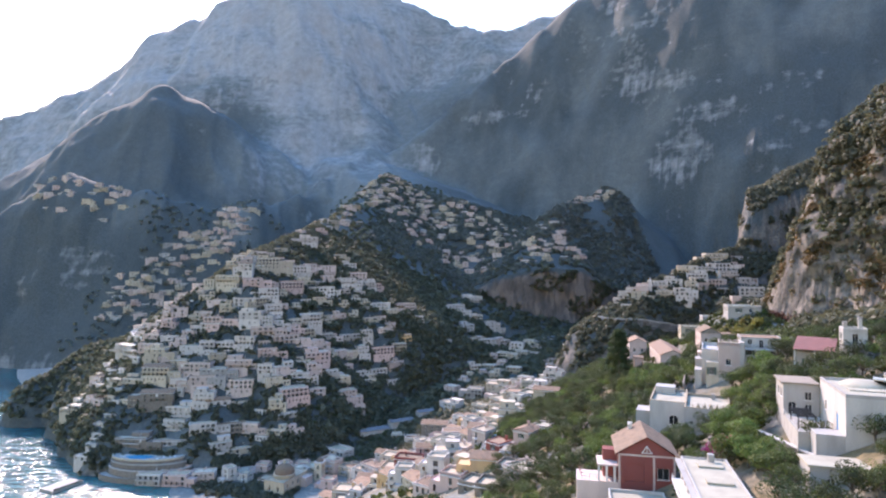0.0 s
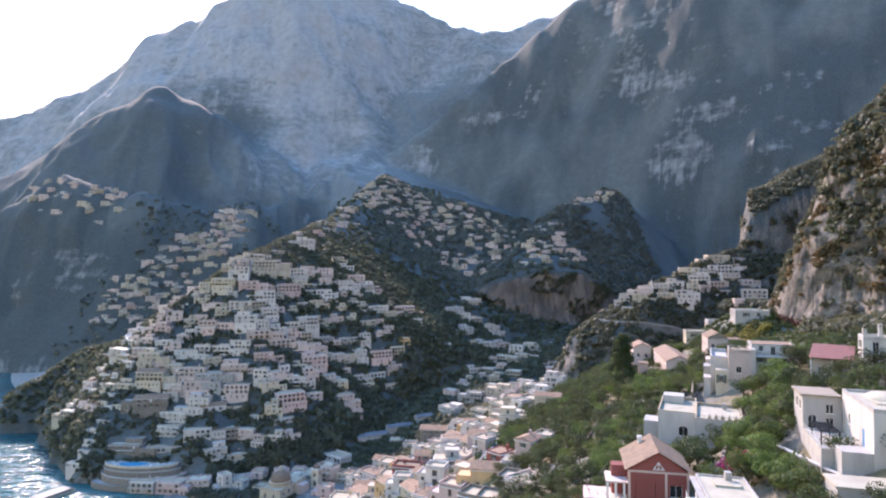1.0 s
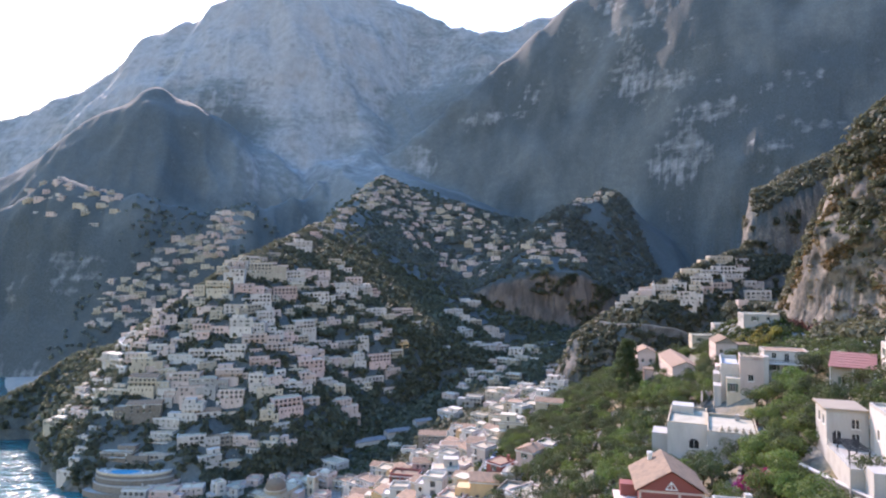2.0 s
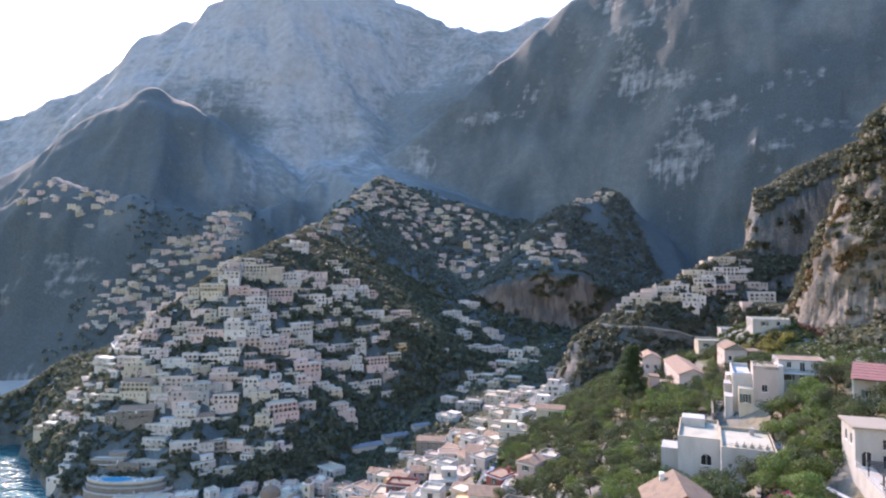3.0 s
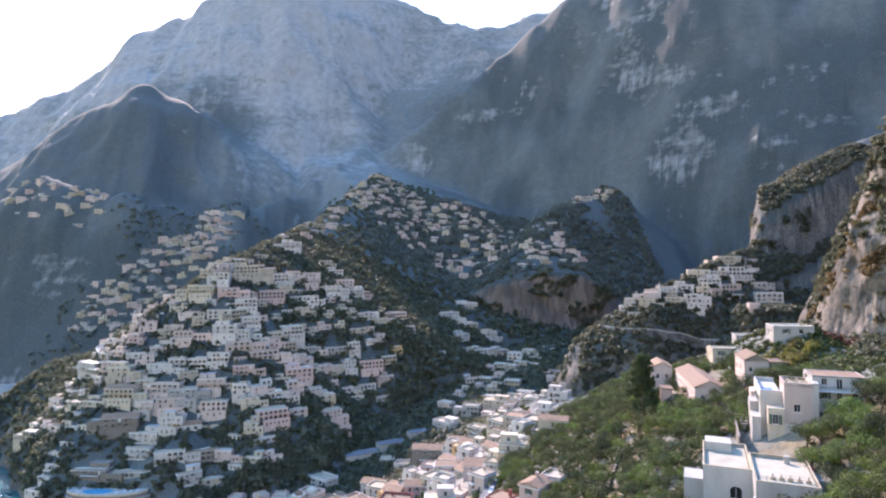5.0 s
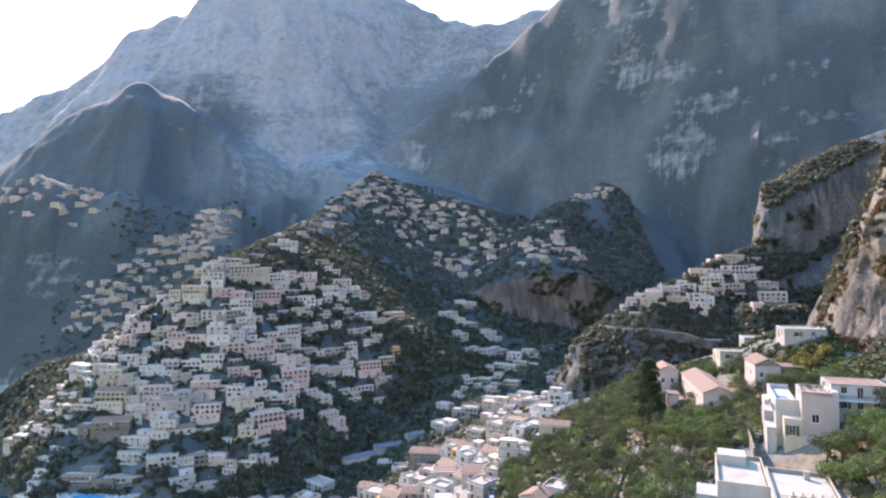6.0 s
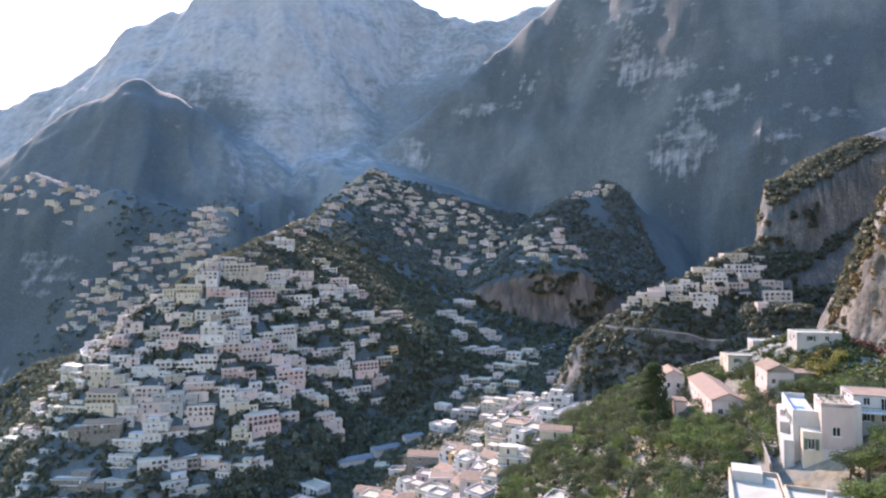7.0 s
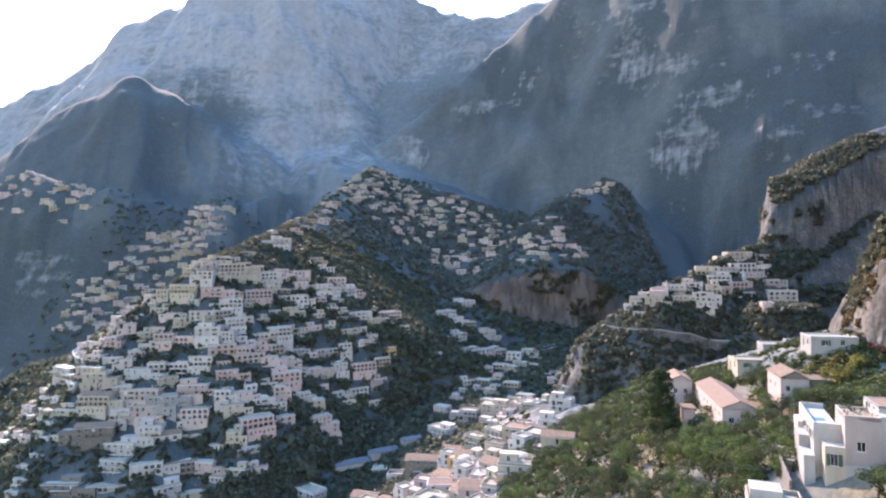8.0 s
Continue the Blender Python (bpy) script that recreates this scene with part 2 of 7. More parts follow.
TOWN_CREST = [(-348, 522, 36), (-318, 540, 60), (-262, 518, 78), (-236, 508, 95), (-212, 501, 110), (-178, 522, 142), (-150, 640, 172), (-128, 760, 205), (-98, 1000, 285), (-110, 1180, 330), (-170, 1310, 385)]
FORNILLO = [(-760, 900, 150), (-600, 950, 265), (-440, 900, 225), (-335, 935, 210), (-240, 1060, 260), (-170, 1250, 370)]
LEFT_DOME = [(-1000, 1230, 235), (-800, 1220, 360), (-650, 1210, 450), (-565, 1200, 484), (-470, 1230, 455), (-390, 1270, 400), (-330, 1330, 350)]
LEFT_RIDGE = [(-2100, 1750, 330), (-1290, 1700, 548), (-1160, 1700, 600), (-1050, 1700, 628), (-945, 1700, 693), (-850, 1700, 800), (-745, 1700, 846), (-700, 1700, 840), (-640, 1700, 905), (-560, 1710, 975), (-420, 1740, 1030), (-260, 1790, 985), (-95, 1850, 955), (30, 1800, 868), (125, 1700, 806), (192, 1700, 814), (274, 1700, 848), (370, 1690, 880), (600, 1650, 960)]
SPUR = [(-420, 1740, 1000), (-300, 1580, 760), (-190, 1430, 520), (-160, 1310, 390)]
RIGHT_RIDGE = [(-152, 1272, 350), (-102, 1302, 390), (2, 1332, 474), (116, 1362, 585), (232, 1382, 684), (312, 1385, 758), (420, 1350, 830), (650, 1280, 930), (1000, 1200, 1010), (1700, 1100, 1050)]
RIGHT_SPUR = [(262, 940, 250), (219, 884, 233), (150, 824, 203), (110, 770, 164)]
TOWN_NOSE = [(-178, 522, 134), (-174, 462, 78), (-154, 414, 34), (-142, 396, 10)]
BROWN_CLIFF = [(30, 722, 104), (62, 704, 121), (112, 698, 133), (190, 704, 132), (320, 740, 150)]
KNOLL = [(136, 496, 99), (165, 487, 118), (205, 496, 133), (240, 510, 146), (300, 545, 160), (420, 600, 230)]
VALLEY = [(-130, 370, 1), (-52, 402, 4), (-4, 452, 16), (33, 500, 29), (79, 570, 46), (105, 650, 62), (60, 745, 116), (78, 840, 172), (40, 960, 232), (-50, 1120, 300), (-165, 1310, 376)]


def near_slope(x, y):
    yy = np.where(y < 130, 130 + (y - 130) * 0.4, y)
    fall = np.where(yy < 241, 0.15, 0.2) * (yy - 241)
    z = 92 + 0.5 * (x - 76) - fall
    z = np.where(x > 100, np.minimum(z, 104 + 0.25 * (x - 100) - fall), z)
    z = z - 9 * np.exp(-((x - 68) / 13) ** 2 - ((y - 150) / 14) ** 2) + 8 * np.exp(-((x - 116) / 13) ** 2 - ((y - 248) / 20) ** 2) + 8 * np.exp(-((x - 117) / 12) ** 2 - ((y - 227) / 13) ** 2)
    # behind the last houses of the near slope the ground drops to the gorge
    return z - 0.85 * np.maximum(0, y - 330 - 0.2 * np.maximum(x - 60, 0)) * ramp(x, 70, 140)


def land(x, y):
    warp = 14 * fbm(x, y, 90, 3, 40)
    wx, wy = x + warp, y + 14 * fbm(x, y, 90, 3, 41)
    rough = fbm(x, y, 60, 5, 3)
    crag = fbm(x, y, 150, 4, 9, True)
    z = np.full_like(x, -14.0)
    z = soft_max(z, near_slope(x, y), 6)
    valley_d, valley_z, _ = along(VALLEY, x, y)
    terraced = ramp(y, 740, 860)
    z = soft_max(z, valley_z - (0.03 + 0.14 * terraced) * valley_d - 0.9 * np.maximum(0, valley_d - 45 - 65 * terraced) + 7 * rough * terraced, 5)
    # the town's hill: steep towards the beach, gentler towards the valley
    d, cz, side = along(TOWN_CREST, x, y)
    steep = np.where(side > 0, 1.15, 0.95 - 0.36 * ramp(y, 490, 570))
    hill = cz - steep * (np.sqrt(d * d + 64) - 8) + 4 * rough
    hill = soft_max(hill, ridge(TOWN_NOSE, x, y, 0.75, 0.75, 12) + 3 * rough, 6)
    hill = np.where(hill < 9, 9 - 2.2 * (9 - hill), hill)
    # the headland stands over the sea in a sheer cliff
    hill = np.where((x < -232) & (hill < 24), 24 - 2.6 * (24 - hill), hill)
    z = soft_max(z, hill, 3)
    # the far slopes
    far = ridge(FORNILLO, wx, wy, 0.75, 1.6, 20)
    far = soft_max(far, ridge(LEFT_DOME, wx, wy, 0.7, 1.3, 75), 25)
    far = soft_max(far, ridge(SPUR, wx, wy, 0.9, 0.9, 20), 20)
    left = ridge(LEFT_RIDGE, wx, wy, 0.8, 1.2, 6)
    far = soft_max(far, left, 12)
    far = soft_max(far, ridge(RIGHT_RIDGE, wx, wy, 0.7, 1.5 - 0.2 * ramp(wx, 300, 500), 14), 14)
    far = soft_max(far, ridge(RIGHT_SPUR, wx, wy, 0.95, 1.0, 14), 22)
    far = far + (15 * crag + 9 * fbm(x, y, 60, 2, 3)) * ramp(y, 640, 1000)
    # gullies and ribs below the skylines
    below = np.minimum(np.minimum(along(LEFT_RIDGE, x, y)[0], along(RIGHT_RIDGE, x, y)[0]), 1.4 * along(LEFT_DOME, x, y)[0])
    far = far + (30 - 14 * ramp(x, -160, 100)) * fbm(x + 0.3 * y, y * 0.45, 120, 5, 91, True) * ramp(y, 740, 900) * ramp(below, 30, 190)
    # the foot of the eastern spur is cut off by the brown cliff
    far = far - 75 * ramp(706 + 10 * rough - y, 0, 16) * ramp(x, 0, 40) * (1 - ramp(x, 230, 300)) * ramp(y, 560, 600)
    z = soft_max(z, far, 8)
    brown, brown_z, brown_side = along(BROWN_CLIFF, x + 0.4 * warp, y)
    z = soft_max(z, np.where(brown_side < 0, brown_z - 60 * ramp(brown + 7 * rough, 1, 11) - 0.2 * brown, brown_z + np.minimum(0.5 * brown, 30) - 0.5 * np.maximum(0, brown - 60)) - 0.75 * np.maximum(0, x - 168), 4)
    # the knoll with its cliff
    d, cz, side = along(KNOLL, x + 0.3 * warp, y)
    z = soft_max(z, cz - np.where(d < 26, 0.75 * d, 19.5 + 2.1 * (d - 26)) + 3 * rough, 4)
    z = soft_max(z, 109 - 1.3 * np.maximum(0, np.hypot(x - 236, y - 455) - 20) + 3 * rough, 4)
    # cliffs of the near side
    u = y - 512 - 0.3 * (x - 250) + 9 * rough
    xs = x - 0.62 * np.maximum(0, y - 508)
    far_cliff = 119 + (30 * ramp(u, 0, 5) + 22 * ramp(u, 5, 14) + 14 * ramp(u, 10, 40) + 0.48 * np.maximum(x - 256, 0) * ramp(u, 0, 9)) * ramp(xs + 14 * rough, 243, 268)
    far_cliff -= 1.4 * np.maximum(0, 484 - y) + 0.5 * np.maximum(0, y - 600)
    z = soft_max(z, np.where(xs > 242, far_cliff + 6 * rough, -20), 3)
    face = x - 134.5 - 0.22 * (235 - y) + 8 * fbm(x, y, 34, 5, 23)
    near_cliff = 112 - 6 * np.maximum(0, -face) + 28 * ramp(face, 0, 5) + 16 * ramp(face, 4, 11) + 28 * ramp(face, 10, 28) + 0.85 * np.maximum(face - 16, 0)
    near_cliff -= 1.9 * np.maximum(0, y - 238 - 6 * rough)
    z = soft_max(z, near_cliff + 5 * rough, 3)
    return z + 0.8 * rough * ramp(z, 0, 20)

# ---- the ground: one sheet out to the horizon ----
def part(name, bm, material, parent, label="", place=None):
    mesh = bpy.data.meshes.new(name)
    bm.to_mesh(mesh)
    bm.free()
    for m in material if isinstance(material, (list, tuple)) else (material,):
        mesh.materials.append(m)
    ob = new(name, mesh)
    if parent:
        ob.parent = parent
    if place:
        ob.matrix_basis = place
    return tagged(ob, label)


def sheet(name, x, y, z, material, masks=None):
    """A grid of places as one smooth mesh."""
    rows, cols = x.shape
    mesh = bpy.data.meshes.new(name)
    verts = np.stack([x, y, z], -1).reshape(-1, 3)
    n = np.arange(rows * cols).reshape(rows, cols)
    quads = np.stack([n[:-1, :-1], n[:-1, 1:], n[1:, 1:], n[1:, :-1]], -1).reshape(-1, 4)
    mesh.vertices.add(len(verts))
    mesh.vertices.foreach_set("co", verts.astype(np.float32).ravel())
    mesh.loops.add(quads.size)
    mesh.loops.foreach_set("vertex_index", quads.astype(np.int32).ravel())
    mesh.polygons.add(len(quads))
    mesh.polygons.foreach_set("loop_start", np.arange(0, quads.size, 4, dtype=np.int32))
    mesh.polygons.foreach_set("use_smooth", np.ones(len(quads), dtype=bool))
    mesh.update(calc_edges=True)
    mesh.validate()
    for key, values in (masks or {}).items():
        mesh.attributes.new(key, "FLOAT", "POINT").data.foreach_set("value", values.astype(np.float32).ravel())
    mesh.materials.append(material)
    return new(name, mesh)


def ledges(x, y, z, steep):
    """Crags: steep faces are pushed out and in, and stand in ledges."""
    much = ramp(steep, 1.1, 2.2) * ramp(z, 4, 14)
    big = np.where(y < 320, 1.05, np.where(y < 650, 1.0, np.where(y < 900, 1.6, 0.0)))
    push = fbm(y + 0.8 * x, z * 1.1, 24, 5, 51, True) * 5.0 * big + fbm(x - y, z * 1.3, 7, 3, 57) * 2.2
    return x - 0.75 * much * push, y - 0.65 * much * push


turns = np.radians(np.concatenate([np.arange(-180, -52, 4.0), np.arange(-50, 21, 0.18), np.arange(21, 50, 0.11), np.arange(52, 180.1, 4.0)]))
# closer rows where the cliffs stand
reach = np.unique(np.concatenate([[2.0, 15.0, 30.0], np.geomspace(40, 4500, 520), np.arange(150, 285, 1.1), np.arange(505, 575, 1.5), np.arange(690, 735, 1.3)]))
A, R = np.meshgrid(turns, reach)
GX, GY = R * np.sin(A), -10 + R * np.cos(A)
GZ = land(GX, GY)
# steepness, from the heights at a step to the side
steep = np.hypot(land(GX + 3, GY) - GZ, land(GX, GY + 3) - GZ) / 3
patch = fbm(GX, GY, 70, 4, 70)
rock = np.clip(0.2 + 0.5 * ramp(steep, 1.2, 2.6) + 0.4 * patch, 0, 1)
rock = np.where((GX > 118) & (GY < 260), np.clip(rock + 0.25, 0, 1), rock)
# first term: pale rock spread over the heights in place of haze before the ridge
rock += 0.3 * ramp(GZ, 450, 800) + 0.4 * ramp(8 - GZ, 0, 5) * ramp(GY, 400, 440) - 0.3 * ramp(320 - GZ, 0, 80) * ramp(GY, 600, 700)
rock += 0.7 * ramp(steep, 1.2, 2.2) * ((GX > 20) & (GX < 260) & (GY > 660) & (GY < 730))
rock = rock - 0.35 * ((GX < 20) & (GY > 384) & (GY < 640) & (GZ > 4))
dry_mask = np.where((GX > 100) & (GY < 300), 0.35 + 0.35 * ramp(GZ, 120, 150), 0.12 * ramp(patch, 0, 0.4))
dry_mask = np.where((GX > -70) & (GX <= 100) & (GY < 360), 0.55 * ramp(GX + 60 * patch, -45, -5) * ramp(350 + 40 * patch - GY, 0, 30), dry_mask)
centre = ramp(-along([(-90, 370, 0), (-40, 330, 0), (10, 280, 0), (40, 330, 0), (30, 480, 0)], GX, GY)[0], -48, -22)
rock = rock - 0.35 * ((GX > 100) & (GX < 340) & (GY > 400) & (GY < 640)) * (1 - ramp(steep, 1.3, 2.0))
hill_town = ramp(-along(TOWN_CREST[2:7], GX, GY)[0], -130, -90)
paved_mask = np.clip(0.55 * centre + 0.12 * hill_town, 0, 1)
# last factor halves the woods' dark tone with distance, as haze would
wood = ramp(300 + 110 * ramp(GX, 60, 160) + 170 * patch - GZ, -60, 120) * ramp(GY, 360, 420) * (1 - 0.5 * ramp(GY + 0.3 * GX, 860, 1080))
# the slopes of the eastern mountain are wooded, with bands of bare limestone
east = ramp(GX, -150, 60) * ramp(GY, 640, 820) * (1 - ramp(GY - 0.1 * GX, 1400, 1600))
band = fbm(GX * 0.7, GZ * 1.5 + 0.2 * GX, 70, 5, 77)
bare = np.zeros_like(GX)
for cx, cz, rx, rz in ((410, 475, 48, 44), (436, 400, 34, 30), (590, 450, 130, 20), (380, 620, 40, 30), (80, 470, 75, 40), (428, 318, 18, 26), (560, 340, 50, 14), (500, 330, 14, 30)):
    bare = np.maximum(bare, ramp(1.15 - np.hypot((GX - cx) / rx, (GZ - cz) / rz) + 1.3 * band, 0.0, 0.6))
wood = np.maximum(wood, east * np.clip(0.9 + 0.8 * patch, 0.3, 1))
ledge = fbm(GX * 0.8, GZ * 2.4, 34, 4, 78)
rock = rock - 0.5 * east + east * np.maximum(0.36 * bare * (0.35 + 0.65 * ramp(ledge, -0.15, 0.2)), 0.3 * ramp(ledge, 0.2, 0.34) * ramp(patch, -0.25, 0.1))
# western mountain lightened with more limestone, imitating the bright haze in front of it
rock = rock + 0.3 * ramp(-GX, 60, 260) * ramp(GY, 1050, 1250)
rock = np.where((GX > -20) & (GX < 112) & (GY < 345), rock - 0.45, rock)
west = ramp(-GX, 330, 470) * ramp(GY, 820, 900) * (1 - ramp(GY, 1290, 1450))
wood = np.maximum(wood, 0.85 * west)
rock = rock - 0.55 * west
rock = rock - 0.5 * ((GX < -232) & (GY > 380) & (GY < 640))
near_rock = np.where(GY < 640, 1.0, 0.0) + np.where((GX > 20) & (GX < 260) & (GY >= 640) & (GY < 730), 1.9, 0.0)
GX, GY = ledges(GX, GY, GZ, steep)
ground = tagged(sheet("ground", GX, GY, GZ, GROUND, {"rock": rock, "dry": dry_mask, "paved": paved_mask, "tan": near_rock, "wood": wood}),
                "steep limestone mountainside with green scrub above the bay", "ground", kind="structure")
SR, SA = np.meshgrid(np.concatenate([[1.0], np.geomspace(60, 4800, 60)]), np.radians(np.arange(-180, 180.1, 6)))
water = tagged(sheet("water", SR * np.sin(SA), SR * np.cos(SA), 0 * SR, SEA), "blue green sea glittering in low sunlight", "sea", kind="structure")

# ---- houses ----
def box(bm, x0, x1, y0, y1, z0, z1, slot=0, bottom=True):
    v = [bm.verts.new(p) for p in ((x0, y0, z0), (x1, y0, z0), (x1, y1, z0), (x0, y1, z0), (x0, y0, z1), (x1, y0, z1), (x1, y1, z1), (x0, y1, z1))]
    faces = [(4, 5, 6, 7), (0, 1, 5, 4), (1, 2, 6, 5), (2, 3, 7, 6), (3, 0, 4, 7)] + ([(3, 2, 1, 0)] if bottom else [])
    for f in faces:
        bm.faces.new([v[k] for k in f]).material_index = slot


def wall_side(bm, origin, way, width, z0, z1, openings, depth=0.3):
    """One upright wall face with real openings. An opening: (from, sill, width, height, arched)."""
    ox, oy = origin
    wx, wy = way
    inx, iny = -wy, wx

    def v(u, z, back=0.0):
        return bm.verts.new((ox + wx * u + inx * back, oy + wy * u + iny * back, z))

    def quad(*p):
        bm.faces.new([v(*q) for q in p])

    us = sorted({0.0, width, *(o[0] for o in openings), *(o[0] + o[2] for o in openings)})
    for u0, u1 in zip(us, us[1:]):
        holes = sorted((o for o in openings if o[0] <= u0 + 1e-6 and o[0] + o[2] >= u1 - 1e-6), key=lambda o: o[1])
        z = z0
        for o in holes:
            if o[1] > z:
                quad((u0, z), (u1, z), (u1, o[1]), (u0, o[1]))
            z = o[1] + o[3]
        if z < z1:
            quad((u0, z), (u1, z), (u1, z1), (u0, z1))
    for u, z, w, h, arched in openings:
        spring = z + h - (min(w / 2, h * 0.6) if arched else 0)
        rim = [(u, z), (u + w, z), (u + w, spring)]
        if arched:
            rise = z + h - spring
            arc = [(u + w / 2 + w / 2 * math.cos(math.pi * k / 6), spring + rise * math.sin(math.pi * k / 6)) for k in range(7)]
            for p, q in zip(arc, arc[1:]):
                if abs(p[1] - z - h) + abs(q[1] - z - h) > 1e-6:
                    quad(q, p, (p[0], z + h), (q[0], z + h))
            rim += arc[1:]
        else:
            rim.append((u, spring))
        for p, q in zip(rim, rim[1:] + rim[:1]):
            quad(p, (*p, depth), (*q, depth), q)


PANES = {}


def window_meshes(w, h, shutters):
    """A window set into its opening: the frame with its bar and sill, the glass, and a shutter folded back on the wall."""
    key = (round(w, 1), round(h, 1))
    if key not in PANES:
        t = 0.07
        frame_bm, pane_bm, shutter_bm = bmesh.new(), bmesh.new(), bmesh.new()
        for a in ((0, t, 0, h), (w - t, w, 0, h), (t, w - t, 0, t), (t, w - t, h - t, h), (w / 2 - t / 2, w / 2 + t / 2, t, h - t)):
            box(frame_bm, a[0], a[1], 0.19, 0.256, a[2], a[3])
        box(frame_bm, -0.12, w + 0.12, -0.10, 0.0, -0.09, -0.005)
        pane_bm.faces.new([pane_bm.verts.new(p) for p in ((0, 0.26, 0), (w, 0.26, 0), (w, 0.26, h), (0, 0.26, h))])
        box(shutter_bm, 0, w / 2, -0.07, -0.01, 0, h)
        made = []
        for name, bm, material in (("window", frame_bm, TRIM), ("pane", pane_bm, PANE), ("shutter", shutter_bm, SHUTTER)):
            mesh = bpy.data.meshes.new(name)
            bm.to_mesh(mesh)
            bm.free()
            mesh.materials.append(material)
            made.append(mesh)
        PANES[key] = made
    return PANES[key]


def place_window(house, w, h, m, shutters=False, name="window"):
    frame_mesh, pane_mesh, shutter_mesh = window_meshes(w, h, shutters)
    ob = new(name, frame_mesh)
    ob.parent, ob.matrix_basis = house, m
    new("pane", pane_mesh).parent = ob
    if shutters:
        for x in (-w / 2 - 0.03, w + 0.03):
            s = new("shutter", shutter_mesh)
            s.parent, s.matrix_basis = ob, pose(x, 0, 0)
    return ob


def put_window(house, side, width, depth, o, shutters=False, name="window"):
    spot, turn = {"front": ((-width / 2 + o[0], -depth / 2), 0), "right": ((width / 2, -depth / 2 + o[0]), 90), "left": ((-width / 2, depth / 2 - o[0]), -90), "back": ((width / 2 - o[0], depth / 2), 180)}[side]
    return place_window(house, o[2], o[3], pose(spot[0], spot[1], o[1], 0, 0, turn), shutters, name)


def grid_openings(width, floors, first, storey, pitch, w, h, arched, lift=0.95, odd=0):
    n = max(1, int((width - 0.8) / pitch))
    gap = (width - n * w) / (n + 1)
    return [(gap + k * (w + gap), first + f * storey + (0.05 if (k + f + odd) % 3 == 0 else lift), w, h + (lift - 0.05 if (k + f + odd) % 3 == 0 else 0), arched) for f in range(floors) for k in range(n)]


def body(house, width, depth, z0, z1, sides, material, name="wall", more=None):
    bm = bmesh.new()
    w, d = width / 2, depth / 2
    for key, origin, way, length in (("front", (-w, -d), (1, 0), width), ("right", (w, -d), (0, 1), depth), ("back", (w, d), (-1, 0), width), ("left", (-w, d), (0, -1), depth)):
        wall_side(bm, origin, way, length, z0, z1, sides.get(key, []))
    if more:
        more(bm)
    return part(name, bm, material, house)


def parapet_roof(house, width, depth, z, material, wall_material, rise=0.9, name="roof"):
    bm = bmesh.new()
    w, d, t = width / 2, depth / 2, 0.25
    box(bm, -w + t, w - t, -d + t, d - t, z - 0.3, z)
    roof = part(name, bm, material, house)
    bm = bmesh.new()
    for x0, x1, y0, y1 in ((-w, w, -d, -d + t), (-w, w, d - t, d), (-w, -w + t, -d + t, d - t), (w - t, w, -d + t, d - t)):
        box(bm, x0, x1, y0, y1, z - 0.3, z + rise)
    part("parapet", bm, wall_material, house)
    return roof


def gable_roof(house, width, depth, z, rise, material, over=0.5, along_x=True, name="roof"):
    """A pitched roof with thickness, and courses of tiles that stand proud."""
    bm = bmesh.new()
    w, d = width / 2 + over, depth / 2 + over
    if not along_x:
        w, d = d, w
    courses = max(6, int(d / 0.45))
    for s in (-1, 1):
        for k in range(courses):
            a, b = k / courses, (k + 1) / courses
            za, zb = z + rise * (1 - a) + 0.12, z + rise * (1 - b) + 0.16
            ps = [(-w, s * d * a, za), (w, s * d * a, za), (w, s * d * b, zb), (-w, s * d * b, zb), (-w, s * d * b, zb - 0.04), (w, s * d * b, zb - 0.04)]
            ps = ps if along_x else [(-y, x, q) for x, y, q in ps]
            v = [bm.verts.new(p) for p in ps]
            bm.faces.new(v[:4] if s < 0 else v[3::-1])
            bm.faces.new((v[3], v[2], v[5], v[4]) if s > 0 else (v[2], v[3], v[4], v[5]))
    for x0, x1 in ((-w, -w + over + 0.3), (w - over - 0.3, w)):
        ps = [(x0, -d, z), (x1, -d, z), (x1, 0, z + rise), (x0, 0, z + rise), (x1, d, z), (x0, d, z)]
        ps = ps if along_x else [(-y, x, q) for x, y, q in ps]
        v = [bm.verts.new(p) for p in ps]
        bm.faces.new((v[3], v[2], v[1], v[0]))
        bm.faces.new((v[5], v[4], v[2], v[3]))
    bmesh.ops.remove_doubles(bm, verts=bm.verts, dist=0.002)
    roof = part(name, bm, material, house)
    w2, d2 = (width / 2, depth / 2) if along_x else (depth / 2, width / 2)
    for s in (-1, 1):
        bm = bmesh.new()
        ps = [(s * w2, -d2, z - 0.3), (s * w2, d2, z - 0.3), (s * w2, d2, z + 0.05), (s * w2, 0, z + rise * 0.98), (s * w2, -d2, z + 0.05)]
        ps = ps if along_x else [(-y, x, q) for x, y, q in ps]
        v = [bm.verts.new(p) for p in ps]
        bm.faces.new(v if s > 0 else v[::-1])
        part("gable", bm, house["plaster"] and WALLS[house["plaster"]], house)
    return roof


def dome_roof(house, x, y, z, radius, rise, material, name="dome"):
    bm = bmesh.new()
    rings = [[bm.verts.new((x + radius * math.cos(a * math.pi / 10) * math.cos(b * math.pi / 12), y + radius * math.sin(a * math.pi / 10) * math.cos(b * math.pi / 12), z + rise * math.sin(b * math.pi / 12))) for a in range(20)] for b in range(6)]
    top = bm.verts.new((x, y, z + rise))
    for r0, r1 in zip(rings, rings[1:]):
        for k in range(20):
            bm.faces.new((r0[k], r0[(k + 1) % 20], r1[(k + 1) % 20], r1[k])).smooth = True
    for k in range(20):
        bm.faces.new((rings[-1][k], rings[-1][(k + 1) % 20], top)).smooth = True
    return part(name, bm, material, house)


